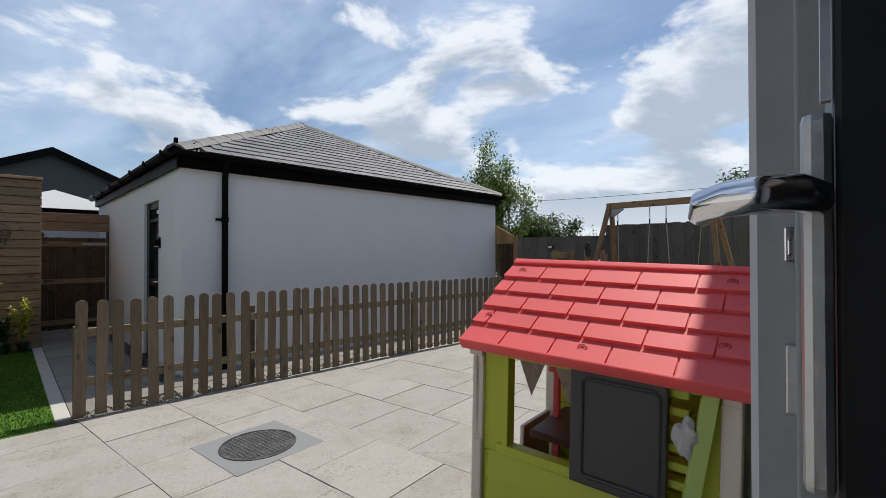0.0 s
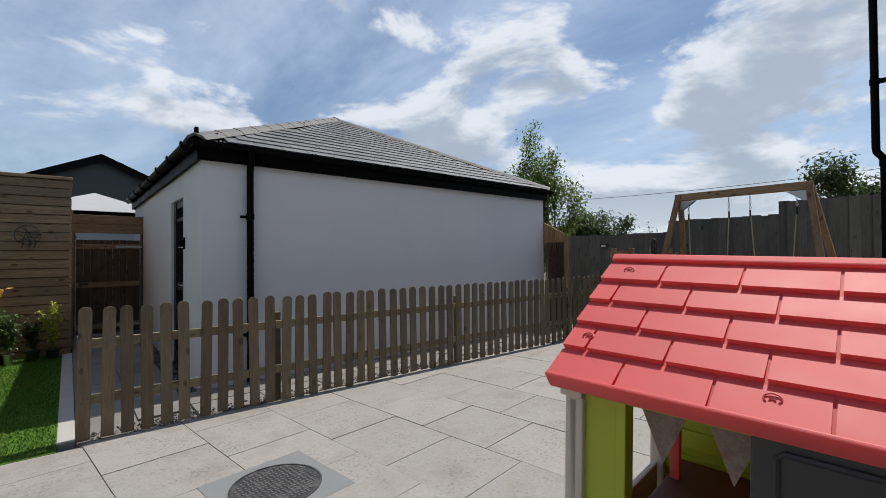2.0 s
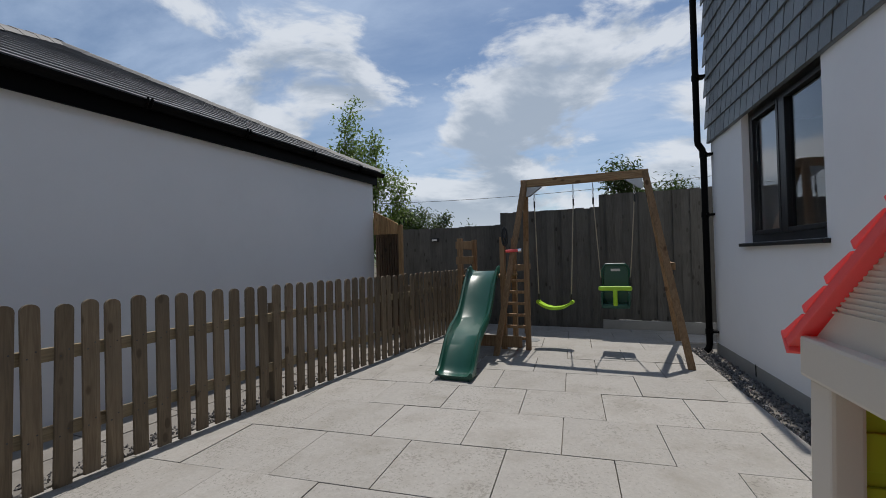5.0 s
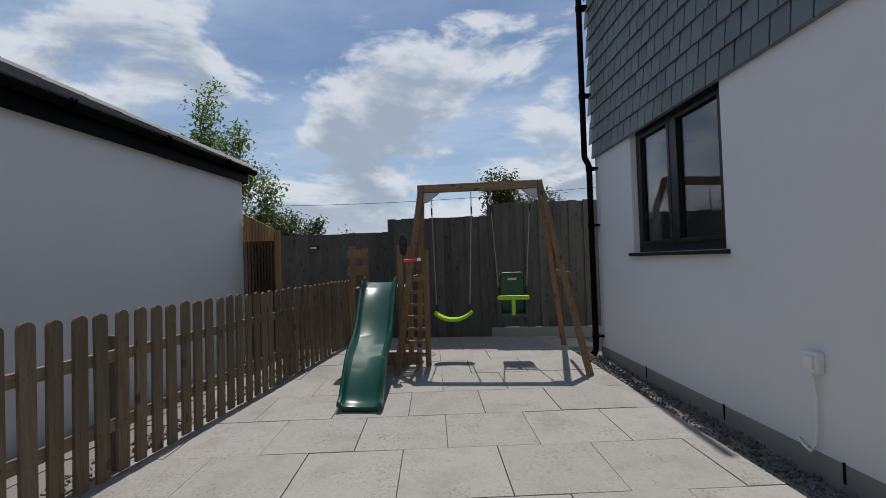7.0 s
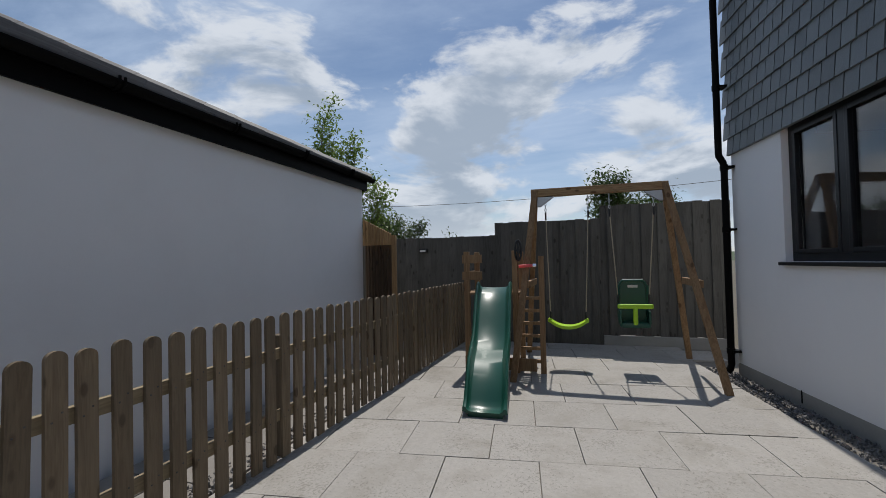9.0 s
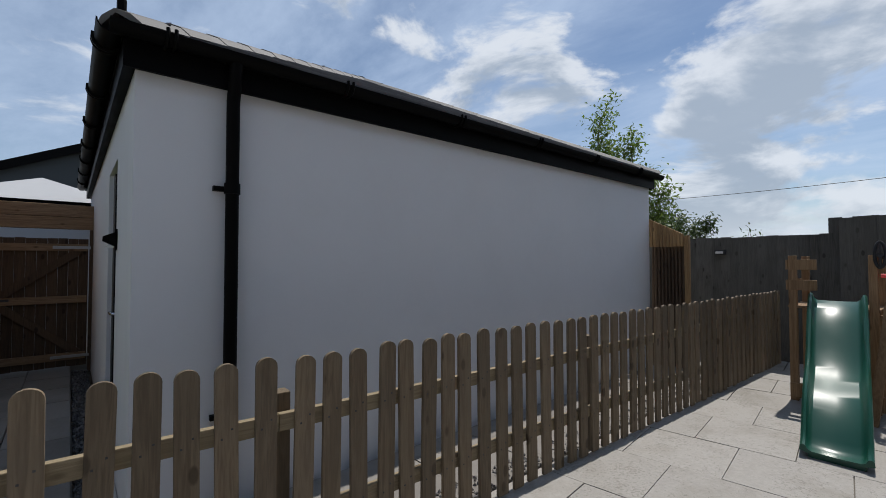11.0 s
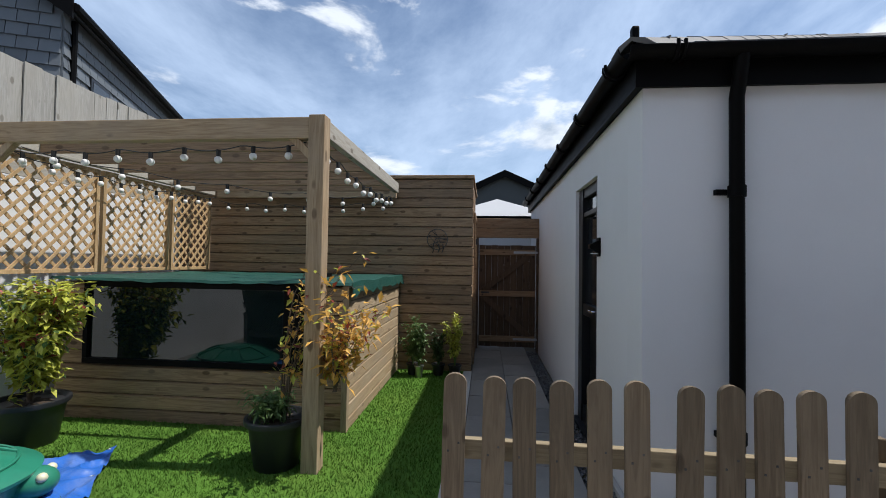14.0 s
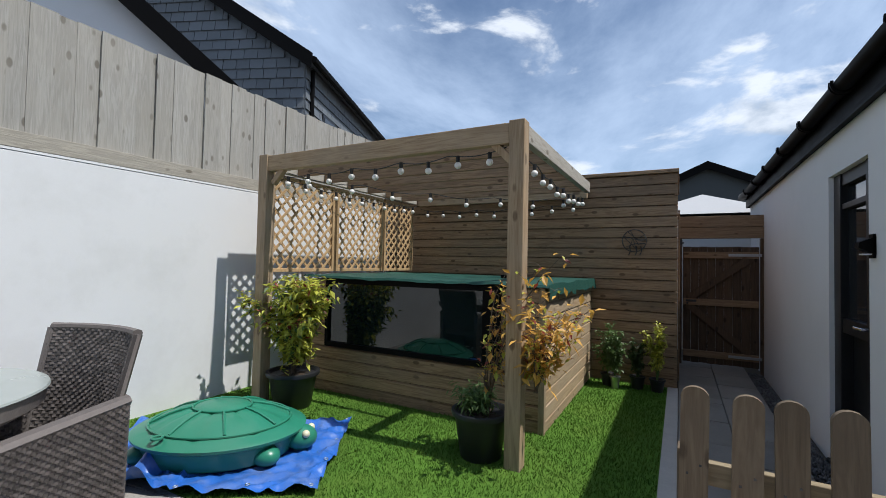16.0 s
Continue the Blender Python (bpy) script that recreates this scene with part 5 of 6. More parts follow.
# ---- pergola ----
QX0, QX1, QY, QZ = -2.64, -0.20, 6.19, 2.335
perg = thing("pergola", (0, 0, 0), "square timber pergola over the hot tub", "pergola")
for x, y in ((QX1, QY), (QX0 - 0.04, QY)):
    bm = BM()
    box(bm, x - 0.055, x + 0.055, y - 0.055, y + 0.055, -0.02, QZ, 0.006)
    part("post", bm, POSTWOOD, perg)
bm = BM()
box(bm, QX0 + 0.016, QX1 - 0.056, QY - 0.045, QY + 0.035, QZ - 0.155, QZ - 0.012, 0.006)
part("front_beam", bm, PERGOLA, perg)
for x in (QX1 + 0.005, QX0 - 0.09):
    bm = BM()
    box(bm, x - 0.03, x + 0.03, QY + 0.057, 8.70 if x > -1 else 8.92, QZ - 0.12, QZ + 0.0, 0.006)
    part("side_beam", bm, wood("bleached_beam", (0.30, 0.27, 0.22), (0.46, 0.43, 0.37), axis=1, rnd=0.1), perg, "sun-bleached side beam")
bm = BM()
box(bm, QX0, QX1 - 0.03, 8.865, 8.915, QZ - 0.155, QZ - 0.012, 0.006)
part("rear_beam", bm, PERGOLA, perg)
for k in range(6):
    bm = BM()
    y = 6.60 + k * 0.385
    box(bm, QX0 - 0.055, QX1 - 0.03, y - 0.02, y + 0.02, QZ - 0.125, QZ - 0.004, 0.004)
    part("rafter", bm, CLAD, perg)
for x, s in ((QX1, -1), (QX0, 1)):
    bm = BM()
    beam(bm, (x + s * 0.05, QY, QZ - 0.27), (x + s * 0.19, QY, QZ - 0.13), 0.05, 0.05, 0.004, up=(0, 1, 0))
    part("knee_brace", bm, POSTWOOD, perg)

# lattice screen: three panels
for y0, y1 in ((6.26, 7.20), (7.24, 8.14), (8.18, 8.90)):
    sc = thing("lattice_panel", (-2.76, 0, 0), "diagonal wooden lattice panel under the pergola", "trellis", "lattice panels")
    z0, z1 = 1.23, 2.20
    for a in ((y0, y0 + 0.035, z0, z1), (y1 - 0.035, y1, z0, z1), (y0 + 0.035, y1 - 0.035, z0, z0 + 0.035), (y0 + 0.035, y1 - 0.035, z1 - 0.035, z1)):
        bm = BM()
        box(bm, -0.02, 0.02, a[0], a[1], a[2], a[3], 0.003)
        part("frame_bar", bm, LATTICE, sc)
    for s in (-1, 1):
        c = (y0 - z1) if s > 0 else (y0 + z0)
        end = (y1 - z0) if s > 0 else (y1 + z1)
        while c < end:
            # the lath y = s * z + c, cut to the frame
            lo = max(z0 + 0.02, ((y0 + 0.02 - c) / s) if s > 0 else ((y1 - 0.02 - c) / s))
            hi = min(z1 - 0.02, ((y1 - 0.02 - c) / s) if s > 0 else ((y0 + 0.02 - c) / s))
            if hi - lo > 0.03:
                bm = BM()
                beam(bm, (s * 0.006, s * lo + c, lo), (s * 0.006, s * hi + c, hi), 0.011, 0.024, 0, up=(0, 1, -s))
                part("lath", bm, LATTICE, sc)
            c += 0.122
# ---- hot tub ----
TX0, TX1, TY0, TY1, TZ = -2.76, -0.17, 6.83, 8.93, 1.17
tub = thing("hot_tub", (0, 0, 0), "timber-clad swim spa with a dark glass front window", "hot tub")
VX0, VX1, VZ0, VZ1 = -2.50, -0.56, 0.47, 1.15
bm = BM()
for x0, x1, z0, z1 in ((TX0 + 0.03, VX0, -0.02, TZ - 0.01), (VX1, TX1 - 0.03, -0.02, TZ - 0.01), (VX0, VX1, -0.02, VZ0)):
    box(bm, x0, x1, TY0 + 0.03, TY0 + 0.10, z0, z1)
box(bm, TX1 - 0.10, TX1 - 0.03, TY0 + 0.10, TY1, -0.02, TZ - 0.01)
box(bm, TX0 + 0.03, TX0 + 0.10, TY0 + 0.10, TY1, -0.02, TZ - 0.01)
part("carcass", bm, GATEWOOD, tub)
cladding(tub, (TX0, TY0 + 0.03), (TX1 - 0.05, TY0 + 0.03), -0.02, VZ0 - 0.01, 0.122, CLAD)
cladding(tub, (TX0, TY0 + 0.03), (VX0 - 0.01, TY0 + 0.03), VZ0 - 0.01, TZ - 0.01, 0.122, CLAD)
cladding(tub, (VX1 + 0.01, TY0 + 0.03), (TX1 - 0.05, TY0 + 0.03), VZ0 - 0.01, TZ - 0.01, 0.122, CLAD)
# side boards paler than the front: sunlight on them is put into the colour
cladding(tub, (TX1 - 0.03, TY0 + 0.05), (TX1 - 0.03, TY1), -0.02, TZ - 0.01, 0.122, wood("tub_side_sunlit", (0.27, 0.185, 0.105), (0.42, 0.31, 0.19), axis=0, rnd=0.25, weather=(0.31, 0.26, 0.19), w_amt=0.5))
bm = BM()
box(bm, TX1 - 0.055, TX1 - 0.004, TY0 - 0.004, TY0 + 0.05, -0.02, TZ, 0.004)
part("corner_trim", bm, POSTWOOD, tub)
bm = BM()
for a in ((VX0, VX1, VZ0, VZ0 + 0.045), (VX0, VX1, VZ1 - 0.03, VZ1 + 0.02), (VX0, VX0 + 0.045, VZ0 + 0.045, VZ1 - 0.03), (VX1 - 0.16, VX1, VZ0 + 0.045, VZ1 - 0.03)):
    box(bm, a[0], a[1], TY0 - 0.006, TY0 + 0.06, a[2], a[3], 0.004)
part("window_frame", bm, BLACK, tub, "black window frame")
bm = BM()
box(bm, VX0 + 0.045, VX1 - 0.16, TY0 + 0.02, TY0 + 0.04, VZ0 + 0.045, VZ1 - 0.03)
part("window_pane", bm, mat("tub_window", (0.006, 0.012, 0.012), 0.02, var=0.0, bump=0.0, spec=0.6), tub, "dark reflecting glass")
bm = BM()
nx, ny = 46, 36
vv = [[None] * (ny + 1) for _ in range(nx + 1)]
for i in range(nx + 1):
    for j in range(ny + 1):
        x = TX0 - 0.02 + (TX1 - TX0 + 0.05) * i / nx
        y = TY0 - 0.03 + (TY1 - TY0 + 0.02) * j / ny
        z = TZ + 0.035 + 0.018 * noise.noise((x * 2.2, y * 2.2, 0)) - 0.012 * math.sin(math.pi * i / nx) + 0.006 * noise.noise((x * 11, y * 9, 2))
        vv[i][j] = bm.verts.new((x, y, z))
for i in range(nx):
    for j in range(ny):
        bm.faces.new((vv[i][j], vv[i + 1][j], vv[i + 1][j + 1], vv[i][j + 1]))
# hanging hem on the front and the open side
def hem(row, out, drop):
    prev = None
    for k, v in enumerate(row):
        d = drop * (0.75 + 0.5 * noise.noise((k * 0.35, drop, 3)))
        w = bm.verts.new(v.co + Vector(out) * (0.012 + 0.015 * noise.noise((k * 0.6, 1, 7))) - Vector((0, 0, d)))
        if prev:
            bm.faces.new((prev[0], v, w, prev[1]))
        prev = (v, w)


hem([vv[i][0] for i in range(nx + 1)], (0, -1, 0), 0.03)
hem([vv[nx][j] for j in range(ny + 1)], (1, 0, 0), 0.13)
cov = thing("tub_cover", (0, 0, 0), "green sheet cover draped over the hot tub", "cover")
part("sheet", bm, NET, cov, smooth=True)
bm = BM()
box(bm, -0.72, -0.52, 7.25, 7.40, TZ + 0.05, TZ + 0.085, 0.01)
part("skimmer_lid", bm, BLACK, cov)

# ---- plants ----
def leaf_cloud(name, points, size, material, parent, seed=0, droop=0.3, aspect=0.45):
    """Pointed leaves, two triangles each with a fold, at points."""
    rng = random.Random(seed)
    verts, faces = [], []
    for p in points:
        a, e = rng.uniform(0, 2 * math.pi), rng.uniform(-0.9, 0.7) - droop
        d = Vector((math.cos(a) * math.cos(e), math.sin(a) * math.cos(e), math.sin(e)))
        s = d.cross(Vector((rng.uniform(-0.4, 0.4), rng.uniform(-0.4, 0.4), 1))).normalized()
        n = s.cross(d)
        ln = size * rng.uniform(0.6, 1.25)
        w = ln * aspect / 2
        k = len(verts)
        p = Vector(p)
        verts += [tuple(p), tuple(p + d * ln * 0.45 + s * w + n * w * 0.4), tuple(p + d * ln), tuple(p + d * ln * 0.45 - s * w + n * w * 0.4)]
        faces += [(k, k + 1, k + 2), (k, k + 2, k + 3)]
    me = bpy.data.meshes.new(name)
    me.from_pydata(verts, [], faces)
    me.materials.append(material)
    ob = new(name, me)
    ob.parent = parent
    return tagged(ob, kind="stuff")


def branches(base, count, height, spread, seed, r0=0.006, bend=0.25, sub=4, lean=(0, 0)):
    """Stems from one base with side twigs: tubes, and points along them for leaves."""
    rng = random.Random(seed)
    bm = BM()
    pts = []
    for _ in range(count):
        a = rng.uniform(0, 2 * math.pi)
        h = height * rng.uniform(0.55, 1.0)
        out = spread * rng.uniform(0.15, 1.0)
        end = Vector((math.cos(a) * out + lean[0], math.sin(a) * out + lean[1], h))
        ctrl = Vector((math.cos(a) * out * 0.3, math.sin(a) * out * 0.3, h * 0.6))
        line = []
        for k in range(8):
            t = k / 7
            p = ctrl * (2 * t * (1 - t)) + end * t * t + Vector((rng.uniform(-1, 1), rng.uniform(-1, 1), 0)) * 0.012
            line.append(Vector(base) + p)
        tube(bm, line, [r0 * (1 - 0.75 * k / 7) for k in range(8)], 5)
        for k in range(2, 8):
            pts.append(line[k])
            for _ in range(sub):
                d = Vector((rng.uniform(-1, 1), rng.uniform(-1, 1), rng.uniform(-0.5, 0.8))).normalized() * spread * rng.uniform(0.12, 0.38)
                tube(bm, [line[k], line[k] + d * 0.5 + Vector((0, 0, 0.01)), line[k] + d], [r0 * 0.35, r0 * 0.25, r0 * 0.15], 4)
                pts += [line[k] + d * f for f in (0.4, 0.7, 0.85, 1.0)]
    return bm, pts


def pot(name, at, r, h, label, material=None, rim=0.02):
    p = thing(name, at, label, "plant pot")
    bm = BM()
    lathe(bm, [(r * 0.68, 0.0), (r * 0.72, 0.01), (r * 0.93, h * 0.86), (r * 0.94, h * 0.87), (r + rim * 0.4, h * 0.885), (r + rim * 0.6, h * 0.93), (r + rim * 0.5, h * 0.99), (r + rim * 0.2, h), (r - 0.012, h * 0.995), (r - 0.03, h * 0.90)], 40)
    body = part("pot", bm, material or POTBLACK, p, smooth=True)
    bm = BM()
    lathe(bm, [(r * 0.9, h * 0.88), (r * 0.5, h * 0.905), (0.002, h * 0.91)], 24)
    for v in bm.verts:
        v.co.z += 0.012 * noise.noise(v.co * 30)
    part("soil", bm, SOIL, p)
    return p


def jitter(pts, n, r, seed):
    rng = random.Random(seed)
    return [Vector(p) + Vector((rng.uniform(-r, r), rng.uniform(-r, r), rng.uniform(-r, r))) for p in pts for _ in range(n)]


P1, P2 = Vector((-2.40, 6.32, 0.0)), Vector((-0.465, 6.24, 0.0))
pot("plant_pot", tuple(P1), 0.23, 0.33, "large black plastic pot on the lawn by the post")
shrub = thing("potted_shrub", tuple(P1 + Vector((0, 0, 0.28))), "bushy lime-green shrub with reddish tips, in the black pot", "shrub")
bm, pts = branches((0, 0, 0), 20, 0.86, 0.38, 1, sub=3, lean=(-0.06, -0.03))
part("stem", bm, BARK, shrub)
leaf_cloud("leaves", jitter(pts, 2, 0.04, 1), 0.085, LEAFYEL, shrub, 1)
leaf_cloud("green_leaves", jitter(pts[::3], 1, 0.03, 2), 0.08, LEAFGRN, shrub, 2)
leaf_cloud("red_tips", [p for p in jitter(pts[::5], 1, 0.02, 3) if p.z > 0.35], 0.075, LEAFRED, shrub, 3)
pot("plant_pot", tuple(P2), 0.20, 0.33, "black plastic pot beside the pergola post")
maple = thing("climbing_shrub", tuple(P2 + Vector((0.05, 0.0, 0.3))), "orange-leaved shrub climbing round the pergola post", "shrub")
bm, pts = branches((0, 0, 0), 9, 1.16, 0.22, 11, sub=2, lean=(0.28, 0.04))
pts = [p for p in pts if p.z > 0.10]
b2, p2 = branches((0.34, 0.0, 0.20), 15, 0.60, 0.34, 13, r0=0.004, sub=2, lean=(0.08, -0.03))
part("stem", bm, BARK, maple)
part("stem", b2, BARK, maple)
leaf_cloud("leaves", jitter(pts[::3] + p2[::2], 1, 0.045, 4), 0.078, LEAFORG, maple, 4)
leaf_cloud("green_leaves", jitter((pts + p2)[::6], 1, 0.035, 5), 0.06, LEAFYEL, maple, 5)
leaf_cloud("red_leaves", jitter((pts + p2)[::17], 1, 0.03, 6), 0.065, LEAFRED, maple, 6)
weed = thing("pot_plant", tuple(P2 + Vector((-0.03, -0.02, 0.32))), "low grassy green plant in the black pot", "plant")
bm, pts = branches((0, 0, 0), 14, 0.16, 0.20, 21, r0=0.003, sub=1)
part("stem", bm, LEAFGRN, weed)
leaf_cloud("leaves", jitter(pts, 2, 0.03, 7), 0.07, LEAFGRN, weed, 7, aspect=0.22)
# herbs against the cabin
for i, (x, y, h, sp, m, r, lab) in enumerate(((0.05, 8.70, 0.55, 0.17, LEAFGRN, 0.075, "feathery grey-green herb"), (0.14, 8.60, 0.50, 0.16, LEAFGRN, 0.055, "tall green herb"), (0.36, 8.72, 0.42, 0.10, LEAFDK, 0.08, "low dark-leaved plant"), (0.56, 8.70, 0.62, 0.13, LEAFYEL, 0.08, "yellow-green spring shoots"))):
    pot("plant_pot", (x, y, 0), r, 0.14, "small grey pot with a herb against the cabin", STEEL if i == 1 else POTBLACK, rim=0.008)
    hb = thing("potted_herb", (x, y, 0.12), lab + " in a small pot", "herb")
    bm, pts = branches((0, 0, 0), 9, h, sp, 30 + i, r0=0.004, sub=2)
    part("stem", bm, LEAFGRN, hb)
    leaf_cloud("leaves", jitter(pts, 2, 0.02, 40 + i), 0.045, m, hb, 40 + i)


def tree(name, at, height, crown, seed, label, material, trunks=3, density=1.0, leaf=0.11):
    """A tapered trunk, limbs that fork twice, and leaves in loose sprays at the twigs."""
    tr = thing(name, at, label, "tree")
    rng = random.Random(seed)
    bm = BM()
    tips = []

    def grow(p, d, ln, r, depth):
        line = [p]
        q = p.copy()
        dd = d.copy()
        for _ in range(4):
            dd = (dd + Vector((rng.uniform(-1, 1), rng.uniform(-1, 1), rng.uniform(-0.3, 0.6))) * 0.18).normalized()
            q = q + dd * ln / 4
            line.append(q.copy())
        tube(bm, line, [r * (1 - 0.14 * k) for k in range(5)], 6 if depth < 2 else 4)
        if depth >= 3:
            tips.extend(line[1:])
            return
        for k in range(rng.randint(3, 4)):
            i = rng.randint(1, 4)
            nd = (dd + Vector((rng.uniform(-1, 1), rng.uniform(-1, 1), rng.uniform(-0.15, 0.7))) * crown).normalized()
            grow(line[i], nd, ln * rng.uniform(0.45, 0.68), r * 0.5, depth + 1)
        if depth > 0:
            tips.extend(line[3:])

    for _ in range(trunks):
        a = rng.uniform(0, 2 * math.pi)
        grow(Vector((rng.uniform(-0.2, 0.2), rng.uniform(-0.2, 0.2), -0.05)), Vector((math.cos(a) * 0.22, math.sin(a) * 0.22, 1)).normalized(), height * 0.5, 0.05, 0)
    part("trunk", bm, BARK, tr)
    pts = []
    for p in tips:
        for _ in range(int(9 * density)):
            pts.append(p + Vector((rng.gauss(0, 0.11), rng.gauss(0, 0.11), rng.gauss(0, 0.10))))
    leaf_cloud("crown", pts, leaf, material, tr, seed)
    return tr


tree("tree", (10.0, 9.45, 0), 4.25, 0.72, 7, "young broadleaf tree with fresh green leaves behind the garage", LEAF, trunks=5, density=2.4, leaf=0.10)
tree("tree", (10.1, 8.25, 0), 4.15, 0.72, 9, "small green tree beyond the fence", LEAF, trunks=5, density=2.4, leaf=0.10)
tree("bush", (12.0, 7.6, 0), 2.7, 1.1, 12, "low green bush behind the garden fence", LEAFDK, trunks=6, density=2.0)
tree("bush", (11.6, 5.5, -0.3), 2.35, 1.0, 14, "sparse twiggy bush above the fence top", LEAFDK, trunks=3, density=0.25, leaf=0.09)
tree("bush", (12.2, 1.6, 0), 3.2, 1.15, 15, "dense dark green bush behind the higher fence", LEAFDK, trunks=8, density=2.4)

# ---- sandpit on its sheet ----
TC = Vector((-2.03, 5.34, 0.0))
tp = thing("tarpaulin", (0, 0, 0), "crumpled blue tarpaulin under the sandpit", "tarpaulin")
bm = BM()
ax, ay = Vector((0.86, 0.51, 0)).normalized(), Vector((-0.51, 0.86, 0)).normalized()
n = 90
tv = [[None] * (n + 1) for _ in range(n + 1)]
for i in range(n + 1):
    for j in range(n + 1):
        u, v = (i / n - 0.5) * 1.66, (j / n - 0.5) * 1.14
        p = TC + Vector((-0.02, -0.02, 0)) + ax * u + ay * v
        r = max(abs(u) / 0.83, abs(v) / 0.57)
        fold = max(0, r - 0.62)
        z = 0.020 + fold * 0.16 * abs(noise.noise((u * 5, v * 5, 1))) + 0.030 * (1 - abs(noise.noise((u * 8, v * 8, 4)) * 2)) * min(1, r) + 0.012 * abs(noise.noise((u * 22, v * 22, 6)))
        if u < 0 and v < -0.25:
            z += 0.20 * max(0, noise.noise((u * 6, v * 6, 9))) + 0.02
        p += Vector((noise.noise((u * 2, v * 2, 5)), noise.noise((u * 2, v * 2, 8)), 0)) * 0.05 * r
        tv[i][j] = bm.verts.new((max(p.x, -3.235), p.y, z))
for i in range(n):
    for j in range(n):
        bm.faces.new((tv[i][j], tv[i + 1][j], tv[i + 1][j + 1], tv[i][j + 1]))
rims = [tv[i][j].co.copy() for i, j in ((2, 2), (24, 2), (46, 2), (68, 2), (88, 2), (88, 30), (88, 60), (88, 88), (2, 30), (2, 60))]
part("sheet", bm, TARP, tp, smooth=True)
for p in rims:
    bm = BM()
    tube(bm, [p + Vector((0.012 * math.cos(t), 0.012 * math.sin(t), 0.004)) for t in [2 * math.pi * k / 12 for k in range(13)]], 0.003, 5)
    part("eyelet", bm, STEEL, tp)
turtle = thing("turtle_sandpit", pose(TC.x, TC.y, 0.03, 0, 0, 30) @ Matrix.Diagonal((0.97, 0.97, 0.93, 1)), "green plastic turtle-shaped sandpit with its lid on", "sandpit")
bm = BM()
lathe(bm, [(0.36, 0.0), (0.44, 0.02), (0.47, 0.10), (0.485, 0.155), (0.47, 0.165), (0.3, 0.165), (0.002, 0.165)], 44)
for v in bm.verts:
    v.co.x *= 1.12
    v.co.y *= 0.92
part("base", bm, TURTLE, turtle, smooth=True)
for a in (35, 145, 215, 325):
    bm = BM()
    bmesh.ops.create_uvsphere(bm, u_segments=20, v_segments=12, radius=0.095)
    bmesh.ops.scale(bm, verts=bm.verts, vec=(1.15, 0.9, 0.75))
    bmesh.ops.transform(bm, matrix=pose(0.485 * math.cos(radians(a)), 0.42 * math.sin(radians(a)), 0.07, 0, 0, a), verts=bm.verts)
    part("flipper", bm, TURTLE, turtle, smooth=True)
bm = BM()
bmesh.ops.create_uvsphere(bm, u_segments=24, v_segments=14, radius=0.105)
bmesh.ops.scale(bm, verts=bm.verts, vec=(1.1, 0.95, 0.85))
bmesh.ops.translate(bm, verts=bm.verts, vec=(0.56, 0.0, 0.10))
hd = part("head", bm, TURTLE, turtle, smooth=True)
for y in (-0.085, 0.085):
    bm = BM()
    bmesh.ops.create_uvsphere(bm, u_segments=14, v_segments=8, radius=0.028)
    bmesh.ops.translate(bm, verts=bm.verts, vec=(0.615, y * 0.8, 0.145))
    part("eye", bm, mat("cream_eye", (0.62, 0.60, 0.42), 0.4, var=0.05), hd, smooth=True)
bm = BM()
prof = [(0.50, 0.155), (0.515, 0.165), (0.52, 0.185), (0.50, 0.20), (0.43, 0.225), (0.40, 0.245), (0.30, 0.295), (0.20, 0.325), (0.175, 0.322), (0.16, 0.335), (0.10, 0.350), (0.002, 0.356)]
lathe(bm, prof, 64)
for v in bm.verts:
    r = math.hypot(v.co.x, v.co.y)
    a = math.degrees(math.atan2(v.co.y, v.co.x)) % 45
    if 0.17 < r < 0.46 and (a < 4 or a > 41):
        v.co.z -= 0.010
    v.co.x *= 1.12
    v.co.y *= 0.93
lid = part("lid", bm, TURTLE, turtle, "domed lid moulded as shell plates", smooth=True)
for k in range(8):
    bm = BM()
    a = radians(k * 45 + 22.5)
    tube(bm, [(1.12 * r * math.cos(a), 0.93 * r * math.sin(a), z) for r, z in ((0.18, 0.334), (0.24, 0.322), (0.30, 0.302), (0.36, 0.274), (0.41, 0.246))], 0.009, 6)
    part("shell_rib", bm, TURTLE, lid, smooth=True)
for r, z in ((0.175, 0.332), (0.42, 0.238)):
    bm = BM()
    tube(bm, [(1.12 * r * math.cos(t), 0.93 * r * math.sin(t), z) for t in [2 * math.pi * k / 40 for k in range(41)]], 0.009, 6)
    part("shell_ring", bm, TURTLE, lid, smooth=True)
bm = BM()
tube(bm, [(0.03 * math.cos(t) - 0.22, -0.40 + 0.03 * math.sin(t), 0.245) for t in [2 * math.pi * k / 16 for k in range(17)]], 0.010, 6)
part("lid_grip", bm, TURTLE, lid, smooth=True)

# ---- rattan chair and table ----
def weave(bm, fn, nu, nv, w=0.5, th=0.011):
    """Flat strands over and under: short raised strips across a surface fn(u, v)."""
    for i in range(nu):
        for j in range(nv):
            o = 0.5 if (i % 2) else 0.0
            a, b = (j + o) / nv, (j + o + 0.86) / nv
            if a >= 1:
                continue
            b = min(b, 1.0)
            u0, u1 = (i + 0.12) / nu, (i + 0.88) / nu
            quad = []
            for u, v, hh in ((u0, a, 0), (u1, a, 0), (u1, (a + b) / 2, th), (u0, (a + b) / 2, th), (u1, b, 0), (u0, b, 0)):
                p, nrm = fn(u, v)
                quad.append(bm.verts.new(p + nrm * hh))
            bm.faces.new((quad[0], quad[1], quad[2], quad[3]))
            bm.faces.new((quad[3], quad[2], quad[4], quad[5]))


